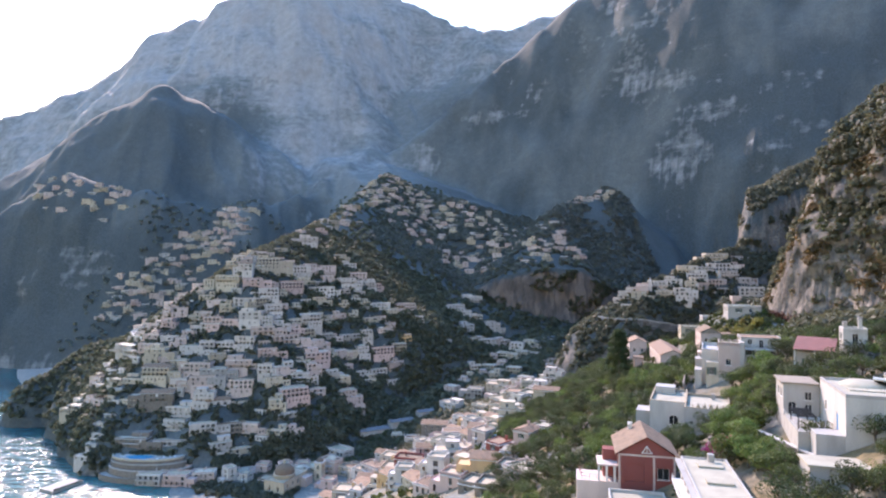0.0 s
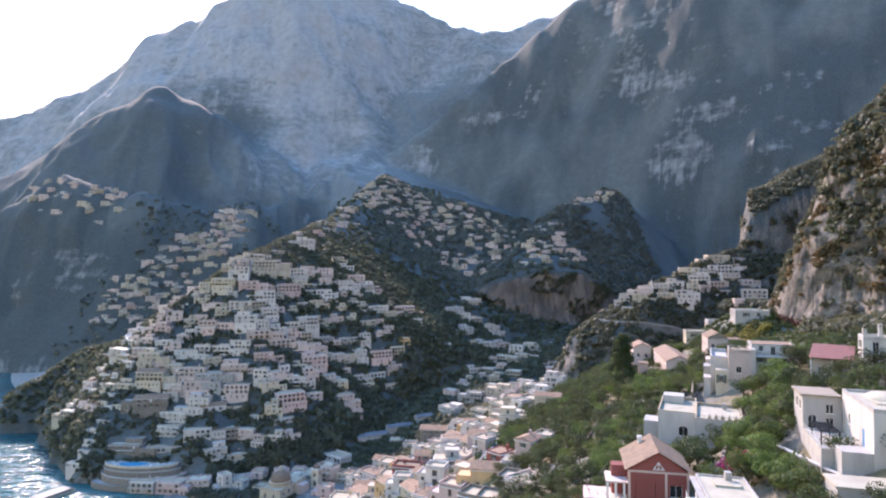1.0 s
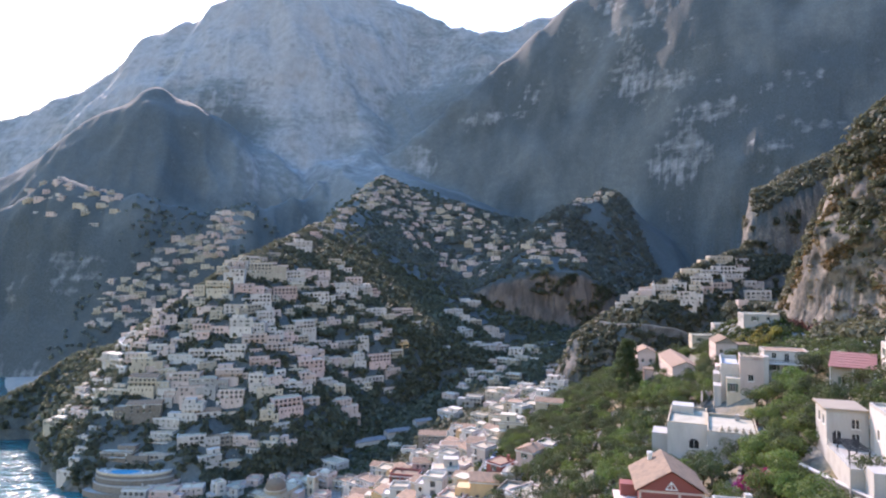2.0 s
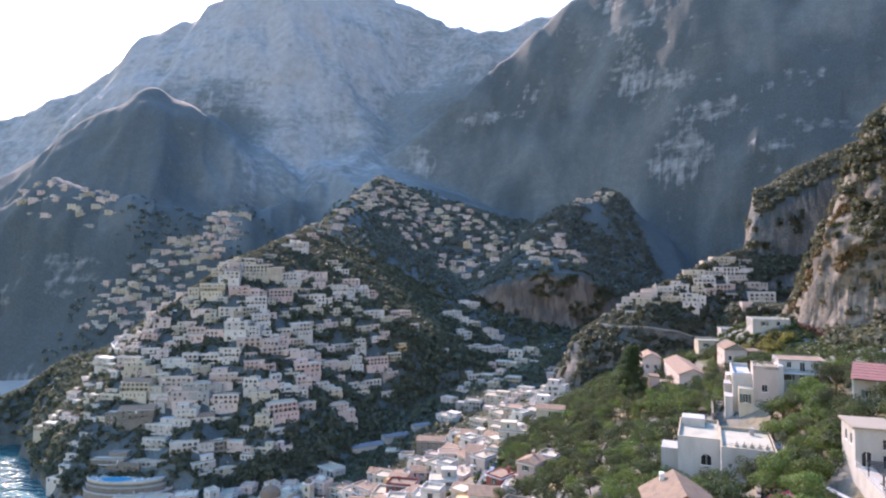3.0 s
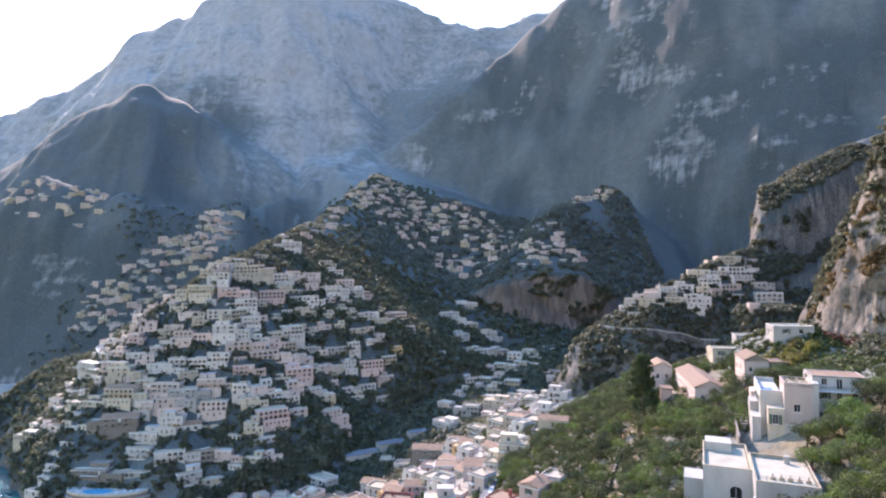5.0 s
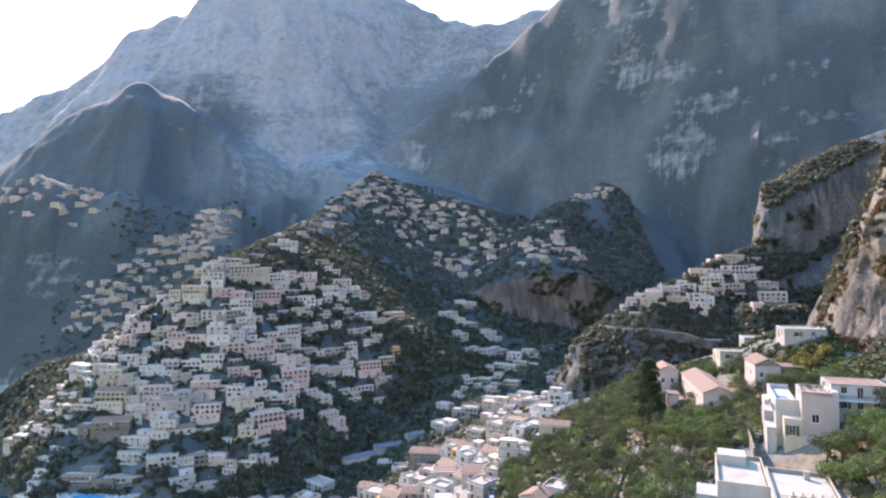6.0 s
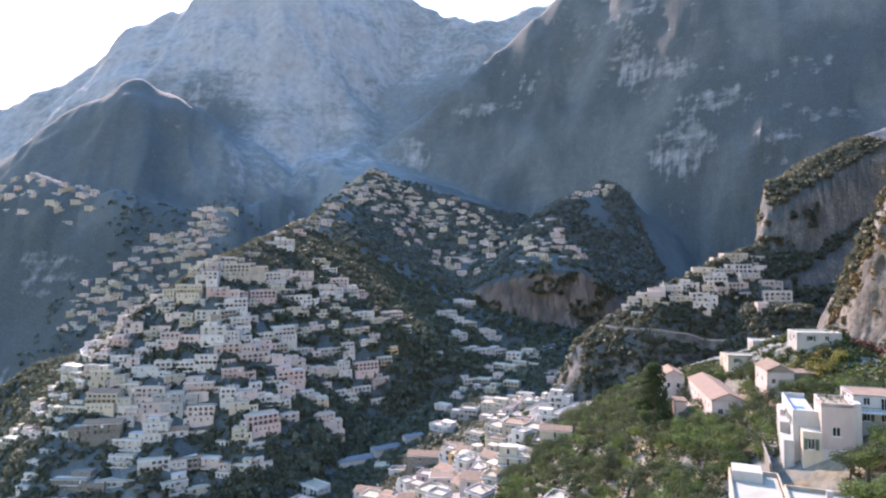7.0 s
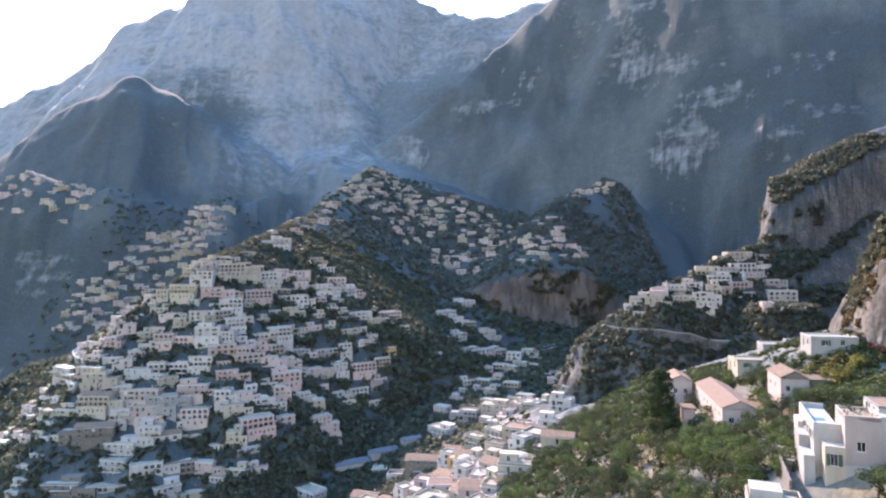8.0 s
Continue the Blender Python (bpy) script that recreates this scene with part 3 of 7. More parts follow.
def railing(house, x0, x1, y, z, material=None, name="railing"):
    bm = bmesh.new()
    box(bm, x0, x1, y, y + 0.06, z + 0.92, z + 1.0)
    n = max(2, int((x1 - x0) / 0.5))
    for k in range(n + 1):
        x = x0 + (x1 - x0 - 0.05) * k / n
        box(bm, x, x + 0.05, y + 0.005, y + 0.055, z, z + 0.92)
    return part(name, bm, material or IRON, house)


def balcony(house, x0, x1, y, z, material, out=1.3):
    bm = bmesh.new()
    box(bm, x0, x1, y - out, y - 0.003, z - 0.2, z)
    b = part("balcony", bm, material, house)
    railing(b, x0, x1, y - out, z)
    return b


def chimney(house, x, y, z, material, tall=1.4):
    bm = bmesh.new()
    box(bm, x - 0.35, x + 0.35, y - 0.35, y + 0.35, z - 0.2, z + tall)
    box(bm, x - 0.45, x + 0.45, y - 0.45, y + 0.45, z + tall, z + tall + 0.12)
    for s in (-1, 1):
        box(bm, x + s * 0.25 - 0.08, x + s * 0.25 + 0.08, y - 0.3, y + 0.3, z + tall + 0.12, z + tall + 0.4)
    box(bm, x - 0.45, x + 0.45, y - 0.4, y + 0.4, z + tall + 0.4, z + tall + 0.5)
    return part("chimney", bm, material, house)


def house_shell(name, m, plaster, label, group=""):
    house = new(name)
    house.empty_display_size = 1.0
    house.matrix_basis = m
    house["plaster"] = plaster
    return tagged(house, label, "house", group)


SHADE_OF = {"white": "white", "chalk": "white", "cream": "cream", "pink": "pink", "rose": "pale rose", "ochre": "ochre", "red": "dark red", "grey": "grey weathered", "stone": "rubble stone"}


def far_windows(house, width, depth, sides):
    """The small windows of a house far off: glass set back in its openings, a sill below, and shutters."""
    bm = bmesh.new()
    for key, openings in sides.items():
        for n, o in enumerate(openings):
            spot, turn = {"front": ((-width / 2 + o[0], -depth / 2), 0), "right": ((width / 2, -depth / 2 + o[0]), 90), "left": ((-width / 2, depth / 2 - o[0]), -90)}[key]
            before = len(bm.verts)
            w, h = o[2], o[3]
            bm.faces.new([bm.verts.new(p) for p in ((0, 0.24, 0), (w, 0.24, 0), (w, 0.24, h), (0, 0.24, h))])
            box(bm, -0.1, w + 0.1, -0.1, 0.0, -0.12, -0.005, 1)
            if n % 4 == 2 and h < 2 and not o[4]:
                box(bm, 0.02, w - 0.02, 0.05, 0.12, 0.02, h - 0.02, 2 if n % 8 == 2 else 1)
            elif n % 3 == 1 and h < 2 and not o[4]:
                for x0 in (-w / 2 - 0.03, w + 0.03):
                    box(bm, x0, x0 + w / 2, -0.07, -0.01, 0, h, 2)
            bm.verts.ensure_lookup_table()
            bmesh.ops.transform(bm, matrix=pose(spot[0], spot[1], o[1], 0, 0, turn), verts=bm.verts[before:])
    return tagged(part("glazing", bm, (FAR_PANE, TRIM, SHUTTER), house), kind="stuff")


def town_house(m, width, depth, floors, plaster, style, seed, group, label_end, name="town_house", near=False, old=False):
    """A hillside house: flat roof with parapet, rows of windows, a balcony, perhaps a smaller storey set back on top."""
    rnd = random.Random(seed)
    storey, cellar = 3.1, 9.0
    top = floors * storey
    roof_words = {"flat": "flat roof", "step": "stepped roof terrace", "tile": "tiled roof", "dome": "domed roof", "loggia": "arched loggia", "terrace": "pergola terrace"}[style]
    house = house_shell(name, m, plaster, f"{SHADE_OF[plaster]} house with {roof_words} {label_end}", group)
    wall = WALLS[plaster]
    arched = style == "loggia"
    # tall houses stand in two tiers, the upper one set back behind a terrace
    tier = floors // 2 if floors > 2 and not near else 0
    low = tier * storey
    pitch = rnd.uniform(2.4, 4.6)
    pane_w, pane_h, lift = rnd.choice(((1.0, 1.45, 0.9), (1.2, 2.1, 0.12), (1.6, 1.5, 0.9), (0.8, 1.1, 1.2), (1.9, 2.1, 0.12))) if not near else (1.1, 1.45, 0.9)
    front = grid_openings(width, floors - tier, low, storey, pitch if not arched else 3.0, pane_w if not arched else 2.1, pane_h if not arched else 2.2, arched, lift if not arched else 0.2, seed % 3)
    sides = {"front": front, "left": grid_openings(depth, floors, 0, storey, 4.4, 0.9, 1.2, False, 1.0, seed), "right": grid_openings(depth, floors, 0, storey, 4.4, 0.9, 1.2, False, 1.0, seed + 1)}
    sides = {k: [o for o in v if rnd.random() > 0.12] for k, v in sides.items()}
    def wing(bm):
        # a lower wing at one side, with open dark windows and its own roof terrace
        if near or rnd.random() < 0.25:
            return
        side, ww, wd = rnd.choice((-1, 1)), width * rnd.uniform(0.35, 0.6), depth * rnd.uniform(0.6, 0.9)
        high, fore = max(2.6, top - storey * rnd.choice((0.6, 1.0, 1.0))), rnd.uniform(-1.5, 2.0)
        x0 = width / 2 + 0.01 if side > 0 else -width / 2 - ww - 0.01
        y0 = -depth / 2 - fore
        holes = grid_openings(ww, max(1, int(high / storey)), 0, min(storey, high), 2.3, 1.1, 1.4, arched, 0.8, seed + 1)
        wall_side(bm, (x0, y0), (1, 0), ww, -cellar, high + 0.5, holes)
        wall_side(bm, (x0 + ww, y0), (0, 1), wd, -cellar, high + 0.5, [])
        wall_side(bm, (x0, y0 + wd), (0, -1), wd, -cellar, high + 0.5, [])
        wall_side(bm, (x0 + ww, y0 + wd), (-1, 0), ww, -cellar, high + 0.5, [])
        box(bm, x0 + 0.01, x0 + ww - 0.01, y0 + 0.31, y0 + wd - 0.01, high - 0.25, high)
    def galleries(bm):
        # balconies along the front with a solid parapet, open below on slim piers
        wing(bm)
        if near or old:
            return
        for f in range(floors):
            if rnd.random() < 0.35 or (tier and f < tier):
                continue
            x0 = -width / 2 + rnd.choice((0.0, 0.0, 0.3)) * width
            x1 = width / 2 - rnd.choice((0.0, 0.0, 0.3)) * width
            z0, y1 = f * storey - 0.05, -depth / 2 - 0.03
            y0 = y1 - rnd.uniform(1.1, 1.9)
            box(bm, x0, x1, y0, y1, z0 - 0.22, z0)
            box(bm, x0, x1, y0, y0 + 0.16, z0, z0 + rnd.uniform(0.75, 1.0))
            for k in range(max(2, int((x1 - x0) / 3.2)) + 1):
                x = x0 + (x1 - x0 - 0.3) * k / max(2, int((x1 - x0) / 3.2))
                box(bm, x, x + 0.3, y0 + 0.01, y0 + 0.31, z0 - 2.9, z0 - 0.22)
    body(house, width, depth, -cellar, top, sides, wall, more=galleries)
    bm = bmesh.new()
    for a in ((-width / 2 - 0.28, width / 2 + 0.28, -depth / 2 - 0.28, -depth / 2 - 0.002), (-width / 2 - 0.28, -width / 2 - 0.002, -depth / 2 - 0.002, depth / 2), (width / 2 + 0.002, width / 2 + 0.28, -depth / 2 - 0.002, depth / 2)):
        box(bm, *a, top - 0.45, top - 0.22)
    part("cornice", bm, TRIM, house)
    if near:
        for key in sides:
            for o in sides[key]:
                put_window(house, key, width, depth, o, o[3] < 2 and rnd.random() < 0.35)
    else:
        far_windows(house, width, depth, sides)
    if tier:
        out, w2 = rnd.uniform(2.6, 4.2), width * rnd.uniform(0.7, 1.0)
        cx = (width - w2) / 2 * rnd.choice((-1, 1))
        bm = bmesh.new()
        holes = [o for o in grid_openings(w2, tier, 0, storey, pitch, 1.0, 1.3, rnd.random() < 0.5, 0.9, seed % 3) if rnd.random() > 0.2]
        for key, origin, way, length in (("front", (cx - w2 / 2, -depth / 2 - out), (1, 0), w2), ("right", (cx + w2 / 2, -depth / 2 - out), (0, 1), out - 0.01), ("left", (cx - w2 / 2, -depth / 2 - 0.01), (0, -1), out - 0.01)):
            wall_side(bm, origin, way, length, -cellar, low + 0.8, holes if key == "front" else [])
        box(bm, cx - w2 / 2 + 0.01, cx + w2 / 2 - 0.01, -depth / 2 - out + 0.27, -depth / 2 - 0.01, low - 0.25, low)
        lower = part("lower_tier", bm, wall, house)
        bm = bmesh.new()
        for o in holes:
            x = cx - w2 / 2 + o[0]
            bm.faces.new([bm.verts.new(p) for p in ((x, -depth / 2 - out + 0.25, o[1]), (x + o[2], -depth / 2 - out + 0.25, o[1]), (x + o[2], -depth / 2 - out + 0.25, o[1] + o[3]), (x, -depth / 2 - out + 0.25, o[1] + o[3]))])
        if holes:
            tagged(part("glazing", bm, FAR_PANE, lower), kind="stuff")
        else:
            bm.free()
    if style == "tile":
        gable_roof(house, width, depth, top, min(width, depth) * 0.2, TERRACOTTA, 0.4, width >= depth)
    else:
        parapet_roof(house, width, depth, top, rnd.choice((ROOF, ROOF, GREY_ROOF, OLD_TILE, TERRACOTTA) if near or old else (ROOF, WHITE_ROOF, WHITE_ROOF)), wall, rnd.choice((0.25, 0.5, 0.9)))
    if style == "step":
        bm = bmesh.new()
        w2, d2 = width * 0.55, depth * 0.55
        cx, cy = (width - w2) / 2 * rnd.choice((-0.9, 0.9)), (depth - d2) / 2 - 0.3
        box(bm, cx - w2 / 2, cx + w2 / 2, cy - d2 / 2, cy + d2 / 2, top - 0.2, top + 2.7)
        box(bm, cx - w2 / 2 - 0.15, cx + w2 / 2 + 0.15, cy - d2 / 2 - 0.15, cy + d2 / 2 + 0.15, top + 2.7, top + 2.9)
        part("penthouse", bm, wall, house)
        place_window(house, 1.2, 1.9, pose(cx - 0.6, cy - d2 / 2 - 0.27, top + 0.2))
    if style == "dome":
        dome_roof(house, 0, 0, top - 0.1, min(width, depth) * 0.42, min(width, depth) * 0.26, WHITE_ROOF)
    if style == "terrace":
        bm = bmesh.new()
        for x in (-width * 0.4, 0, width * 0.4):
            box(bm, x - 0.08, x + 0.08, -depth * 0.4, -depth * 0.4 + 0.16, top - 0.1, top + 2.3)
            box(bm, x - 0.08, x + 0.08, depth * 0.1, depth * 0.1 + 0.16, top - 0.1, top + 2.3)
        for k in range(9):
            x = -width * 0.42 + width * 0.84 * k / 8
            box(bm, x - 0.06, x + 0.06, -depth * 0.45, depth * 0.16, top + 2.3, top + 2.42)
        tagged(part("pergola", bm, WOOD, house), kind="stuff")
    if floors > 1 and style != "loggia" and not tier:
        for f in range(1, floors):
            if rnd.random() < 0.7:
                x0 = -width / 2 + rnd.uniform(0.3, width * 0.35)
                balcony(house, x0, x0 + rnd.uniform(0.35, 0.6) * width, -depth / 2, f * storey, TRIM)
    if rnd.random() < 0.6 and style != "dome":
        chimney(house, rnd.uniform(-0.35, 0.35) * width, depth * 0.25, top + (min(width, depth) * 0.1 if style == "tile" else 0), wall)
    return house

# ---- the town ----
def ground_at(x, y):
    return float(land(np.array([float(x)]), np.array([float(y)]))[0])


TAKEN = []


def free(x, y, room):
    return all((x - a) ** 2 + (y - b) ** 2 > (room + c) ** 2 / 4 for a, b, c in TAKEN)


# each house: x, y, height of its door sill, turn, width, storeys, plaster, form
HILL_HOUSES = [
    (-249.6, 475.9, 62.5, -22, 21, 3, "white", "flat"), (-226.4, 446.5, 60.3, -22, 6, 2, "white", "flat"), (-212.8, 448.6, 63.6, -4, 16, 3, "cream", "step"), (-205.7, 435.5, 52.1, 2, 20, 3, "cream", "tile"),
    (-220.9, 434.3, 50.2, -15, 17, 1, "cream", "step"), (-198.1, 420.5, 36.9, 7, 22, 3, "stone", "tile"), (-187.2, 429.5, 44.8, 5, 12, 3, "white", "step"), (-171.2, 431.8, 46.4, 3, 18, 3, "rose", "flat"),
    (-165.8, 421.1, 36.5, 1, 14, 3, "white", "step"), (-179.3, 438.8, 54.4, 1, 23, 3, "rose", "flat"), (-187.3, 453.1, 68.3, -1, 19, 2, "grey", "flat"), (-181.9, 472.8, 83.5, -3, 16, 2, "white", "flat"),
    (-166, 459.8, 70.3, 1, 16, 2, "white", "loggia"), (-150.4, 461.6, 71.3, 1, 16, 3, "white", "loggia"), (-177.9, 454.2, 71.1, 7, 11, 2, "white", "flat"), (-150.2, 446.8, 55.8, 4, 19, 3, "rose", "step"),
]
HILL_HOUSES_B = [
    (-165.6, 436, 51.1, 17, 18, 3, "grey", "flat"), (-157.5, 435.3, 43.6, 16, 13, 1, "rose", "terrace"), (-144.4, 436.2, 42, 16, 13, 2, "white", "flat"), (-157.2, 422.9, 34.1, 23, 16, 2, "white", "tile"),
    (-142.8, 430.4, 34.9, 23, 16, 1, "cream", "flat"), (-181, 473.9, 85.1, -7, 14, 3, "pink", "loggia"), (-167, 473.8, 86, -7, 14, 2, "pink", "loggia"), (-150.8, 474.6, 89, 2, 18, 3, "white", "step"),
    (-140.2, 467.6, 81.4, 13, 18, 2, "rose", "flat"),
]
HILL_HOUSES = HILL_HOUSES + HILL_HOUSES_B
LOWER_HOUSES = [
    (-180.5, 417.5, 31.1, 1, 19, 2, "white", "step"), (-160.1, 404, 23.5, 17, 17, 2, "white", "loggia"), (-179.4, 409.6, 24, -9, 16, 2, "grey", "flat"), (-145.1, 412.6, 21.3, 30, 19, 2, "stone", "loggia"),
    (-147.2, 400, 8.7, 30, 14, 3, "white", "step"), (-133.6, 404.6, 7, 30, 14, 2, "cream", "terrace"), (-203.3, 398.5, 15, 1, 21, 2, "stone", "step"), (-177.7, 397.9, 13.8, -7, 22, 2, "grey", "loggia"),
    (-166.3, 386.7, 0.8, -1, 14, 2, "pink", "loggia"), (-152, 388.1, 1.8, -1, 14, 1, "pink", "loggia"), (-230.9, 429.1, 44.3, -22, 6, 1, "white", "flat"), (-226.8, 420.6, 37.5, -17, 6, 1, "white", "flat"),
    (-227.4, 412.9, 30.1, -13, 6, 1, "grey", "flat"), (-229.4, 408.1, 25.1, -14, 6, 1, "white", "flat"), (-229.7, 402.5, 19.7, -9, 6, 1, "white", "flat"), (-230, 397.3, 14.5, -5, 7, 1, "white", "flat"),
]
LOWER_HOUSES_B = [
    (-178, 371.5, 0.8, -2, 15, 2, "white", "loggia"), (-161.5, 371, 0.8, 2, 15, 2, "pink", "loggia"), (-146.5, 374, 1.0, 6, 13, 2, "rose", "terrace"), (-231.2, 391.4, 8.3, -13, 7, 1, "white", "flat"), (-236.1, 446.2, 52, -22, 6, 2, "white", "flat"), (-232.5, 424.3, 39.5, -22, 6, 1, "cream", "flat"), (-240.1, 490.2, 81.3, -22, 10, 2, "white", "flat"),
    (-274.4, 503.7, 60.4, -22, 12, 1, "cream", "flat"), (-255.3, 498, 72.3, -22, 11, 1, "white", "flat"),
]
LOWER_HOUSES = LOWER_HOUSES + LOWER_HOUSES_B
CREST_HOUSES = [
    (-166.7, 508, 127.2, 14, 12, 3, "white", "loggia"), (-179.4, 503, 117, -10, 21, 3, "cream", "flat"), (-159.9, 502.2, 117.9, 23, 16, 2, "pink", "flat"), (-157.4, 532.3, 132.3, 30, 22, 3, "cream", "step"),
    (-156.1, 570.4, 148.4, 30, 13, 1, "cream", "flat"), (-130.8, 548.7, 125, 30, 17, 3, "white", "loggia"), (-137, 607.6, 154.4, 30, 17, 3, "white", "step"), (-111, 568.3, 125.4, 30, 16, 3, "rose", "flat"),
    (-123.8, 557.9, 126.8, 30, 11, 3, "rose", "flat"), (-133.2, 525.2, 111.5, 30, 20, 3, "pink", "loggia"), (-105.4, 541.8, 106, 30, 14, 3, "white", "loggia"), (-95.8, 603.8, 131, 30, 15, 2, "white", "step"),
    (-84.4, 590.8, 118.3, 30, 17, 3, "rose", "flat"), (-72.9, 585.3, 109.9, 30, 14, 3, "white", "step"), (-65.5, 589.3, 108, 30, 9, 3, "pink", "flat"), (-91.3, 568.2, 114, 30, 16, 3, "white", "flat"),
]
CREST_HOUSES_B = [
    (-106.2, 610.2, 139.9, 30, 13, 2, "cream", "flat"), (-145.8, 500.2, 106.7, 30, 16, 3, "white", "loggia"), (-138.3, 486.3, 93.7, 30, 13, 3, "white", "flat"), (-160.6, 487.4, 102.4, 1, 17, 2, "white", "flat"),
]
CREST_HOUSES = CREST_HOUSES + CREST_HOUSES_B
EAST_HOUSES = [
    (-124.5, 493.7, 84.5, 30, 16, 2, "cream", "loggia"), (-111.4, 502.6, 85.2, 30, 16, 3, "white", "loggia"), (-59.5, 561.6, 93.9, 30, 20, 2, "white", "flat"), (-37.5, 581.9, 92, 30, 22, 2, "rose", "flat"),
    (-21.7, 568.5, 80.7, 30, 6, 2, "white", "flat"), (-65.7, 542.9, 81.8, 30, 14, 2, "cream", "flat"), (-66.9, 529.1, 68.9, 30, 10, 3, "white", "loggia"), (-81.1, 520.4, 69.4, 30, 18, 2, "grey", "loggia"),
    (-68.7, 515.5, 56, 30, 11, 3, "white", "dome"), (-52.6, 526.1, 54.3, 30, 20, 3, "pink", "loggia"), (-33.1, 545.9, 66.4, 30, 10, 2, "ochre", "flat"), (-54.8, 512.4, 41.1, 30, 15, 2, "white", "flat"),
    (-99.3, 474.9, 57.4, 30, 20, 3, "pink", "step"), (-107.8, 464.1, 58.4, 30, 11, 1, "cream", "step"), (-117.1, 453, 56.5, 30, 8, 2, "white", "flat"), (-100.3, 460.6, 50.8, 30, 8, 3, "rose", "loggia"),
]
EAST_HOUSES_B = [
    (-87.8, 471.6, 46.9, 30, 12, 2, "grey", "flat"), (-107, 450.7, 48.3, 30, 14, 2, "white", "dome"), (-107.5, 434.9, 37.6, 30, 20, 3, "pink", "loggia"), (-92.8, 447.3, 37.8, 30, 12, 2, "rose", "flat"),
    (-79.1, 474.8, 41.2, 30, 13, 2, "cream", "dome"), (-72.9, 462.5, 30, 30, 14, 3, "rose", "flat"), (-66.2, 464.3, 25.2, 30, 10, 3, "rose", "step"), (-129.5, 441.8, 52.6, 5, 10, 3, "white", "loggia"),
    (-123.9, 471.3, 74.1, 30, 21, 2, "rose", "flat"), (-132.5, 455.2, 66.1, 19, 14, 2, "pink", "flat"), (-144.6, 436.2, 43.3, 7, 17, 3, "rose", "loggia"), (-131.9, 477.7, 85, 30, 10, 2, "white", "flat"),
    (-99.6, 506, 71.5, 30, 13, 2, "grey", "flat"),
]
EAST_HOUSES = EAST_HOUSES + EAST_HOUSES_B
VALLEY_HOUSES = [
    (33.3, 688.9, 92.7, 30, 25, 2, "white", "step"), (12.2, 640.5, 86.8, 30, 24, 2, "white", "flat"), (24.6, 638.7, 77.2, 30, 13, 3, "white", "step"), (37, 642.6, 75.5, 30, 13, 2, "cream", "terrace"),
    (14.3, 596.6, 68.7, 30, 14, 1, "white", "flat"), (25.5, 604.5, 69.5, 30, 14, 2, "grey", "step"), (51, 640.8, 65.6, 30, 12, 3, "white", "flat"), (65, 649, 61, 30, 8, 2, "white", "flat"),
    (27.6, 587.4, 57.9, 30, 16, 2, "cream", "flat"), (40.7, 596.4, 58.7, 30, 16, 1, "white", "step"), (50.6, 607.5, 51.4, 30, 15, 3, "rose", "flat"), (62.9, 616.5, 52.4, 30, 15, 2, "rose", "step"),
    (76.4, 597.4, 49.2, -22, 14, 3, "white", "flat"), (6.1, 564.2, 61.7, 30, 6, 1, "white", "flat"), (30.5, 553.7, 37.2, 22, 11, 2, "white", "step"), (28.9, 488.7, 25.7, -22, 13, 3, "grey", "loggia"),
]
VALLEY_HOUSES_B = [
    (48, 491.6, 29.3, -22, 19, 3, "cream", "step"), (72.8, 378, 62.6, -22, 12, 2, "white", "step"), (67.5, 451, 45.8, -22, 12, 1, "cream", "dome"), (61.6, 348.9, 63, -22, 12, 1, "white", "step"),
    (103.7, 479.4, 49.8, -22, 12, 1, "white", "flat"),
]
VALLEY_HOUSES = VALLEY_HOUSES + VALLEY_HOUSES_B
CENTRE_HOUSES = [
    (9.1, 475, 20.7, -22, 18, 2, "white", "step"), (28.5, 405.6, 35.5, -22, 12, 2, "white", "flat"), (34.7, 343.3, 50.7, -22, 10, 2, "cream", "flat"), (48.7, 344.9, 57.3, -22, 21, 2, "cream", "flat"),
    (52.2, 286.4, 71.2, -22, 12, 2, "cream", "tile"), (34.6, 276.8, 64.5, -22, 12, 2, "white", "step"), (-2.3, 408.5, 19.2, -22, 19, 3, "stone", "tile"), (9.2, 312.5, 44.3, -22, 14, 2, "rose", "flat"),
    (19.5, 247.8, 62.8, -22, 7, 2, "white", "flat"), (-70.1, 414.9, 3, -22, 20, 2, "white", "loggia"), (-69.2, 383.5, 2.6, -22, 13, 3, "white", "dome"), (-56.8, 379.7, 2.8, -22, 12, 2, "white", "flat"),
    (-33.9, 394.7, 6.6, -22, 15, 2, "grey", "tile"), (-13.7, 291.4, 37.1, -22, 13, 2, "red", "flat"), (-5.1, 303.1, 39, -22, 11, 2, "pink", "tile"), (4.5, 243.8, 56.2, -22, 10, 2, "white", "step"),
]
CENTRE_HOUSES_B = [
    (-38.3, 355.5, 11.7, -22, 15, 2, "white", "flat"),
]
CENTRE_HOUSES = CENTRE_HOUSES + CENTRE_HOUSES_B
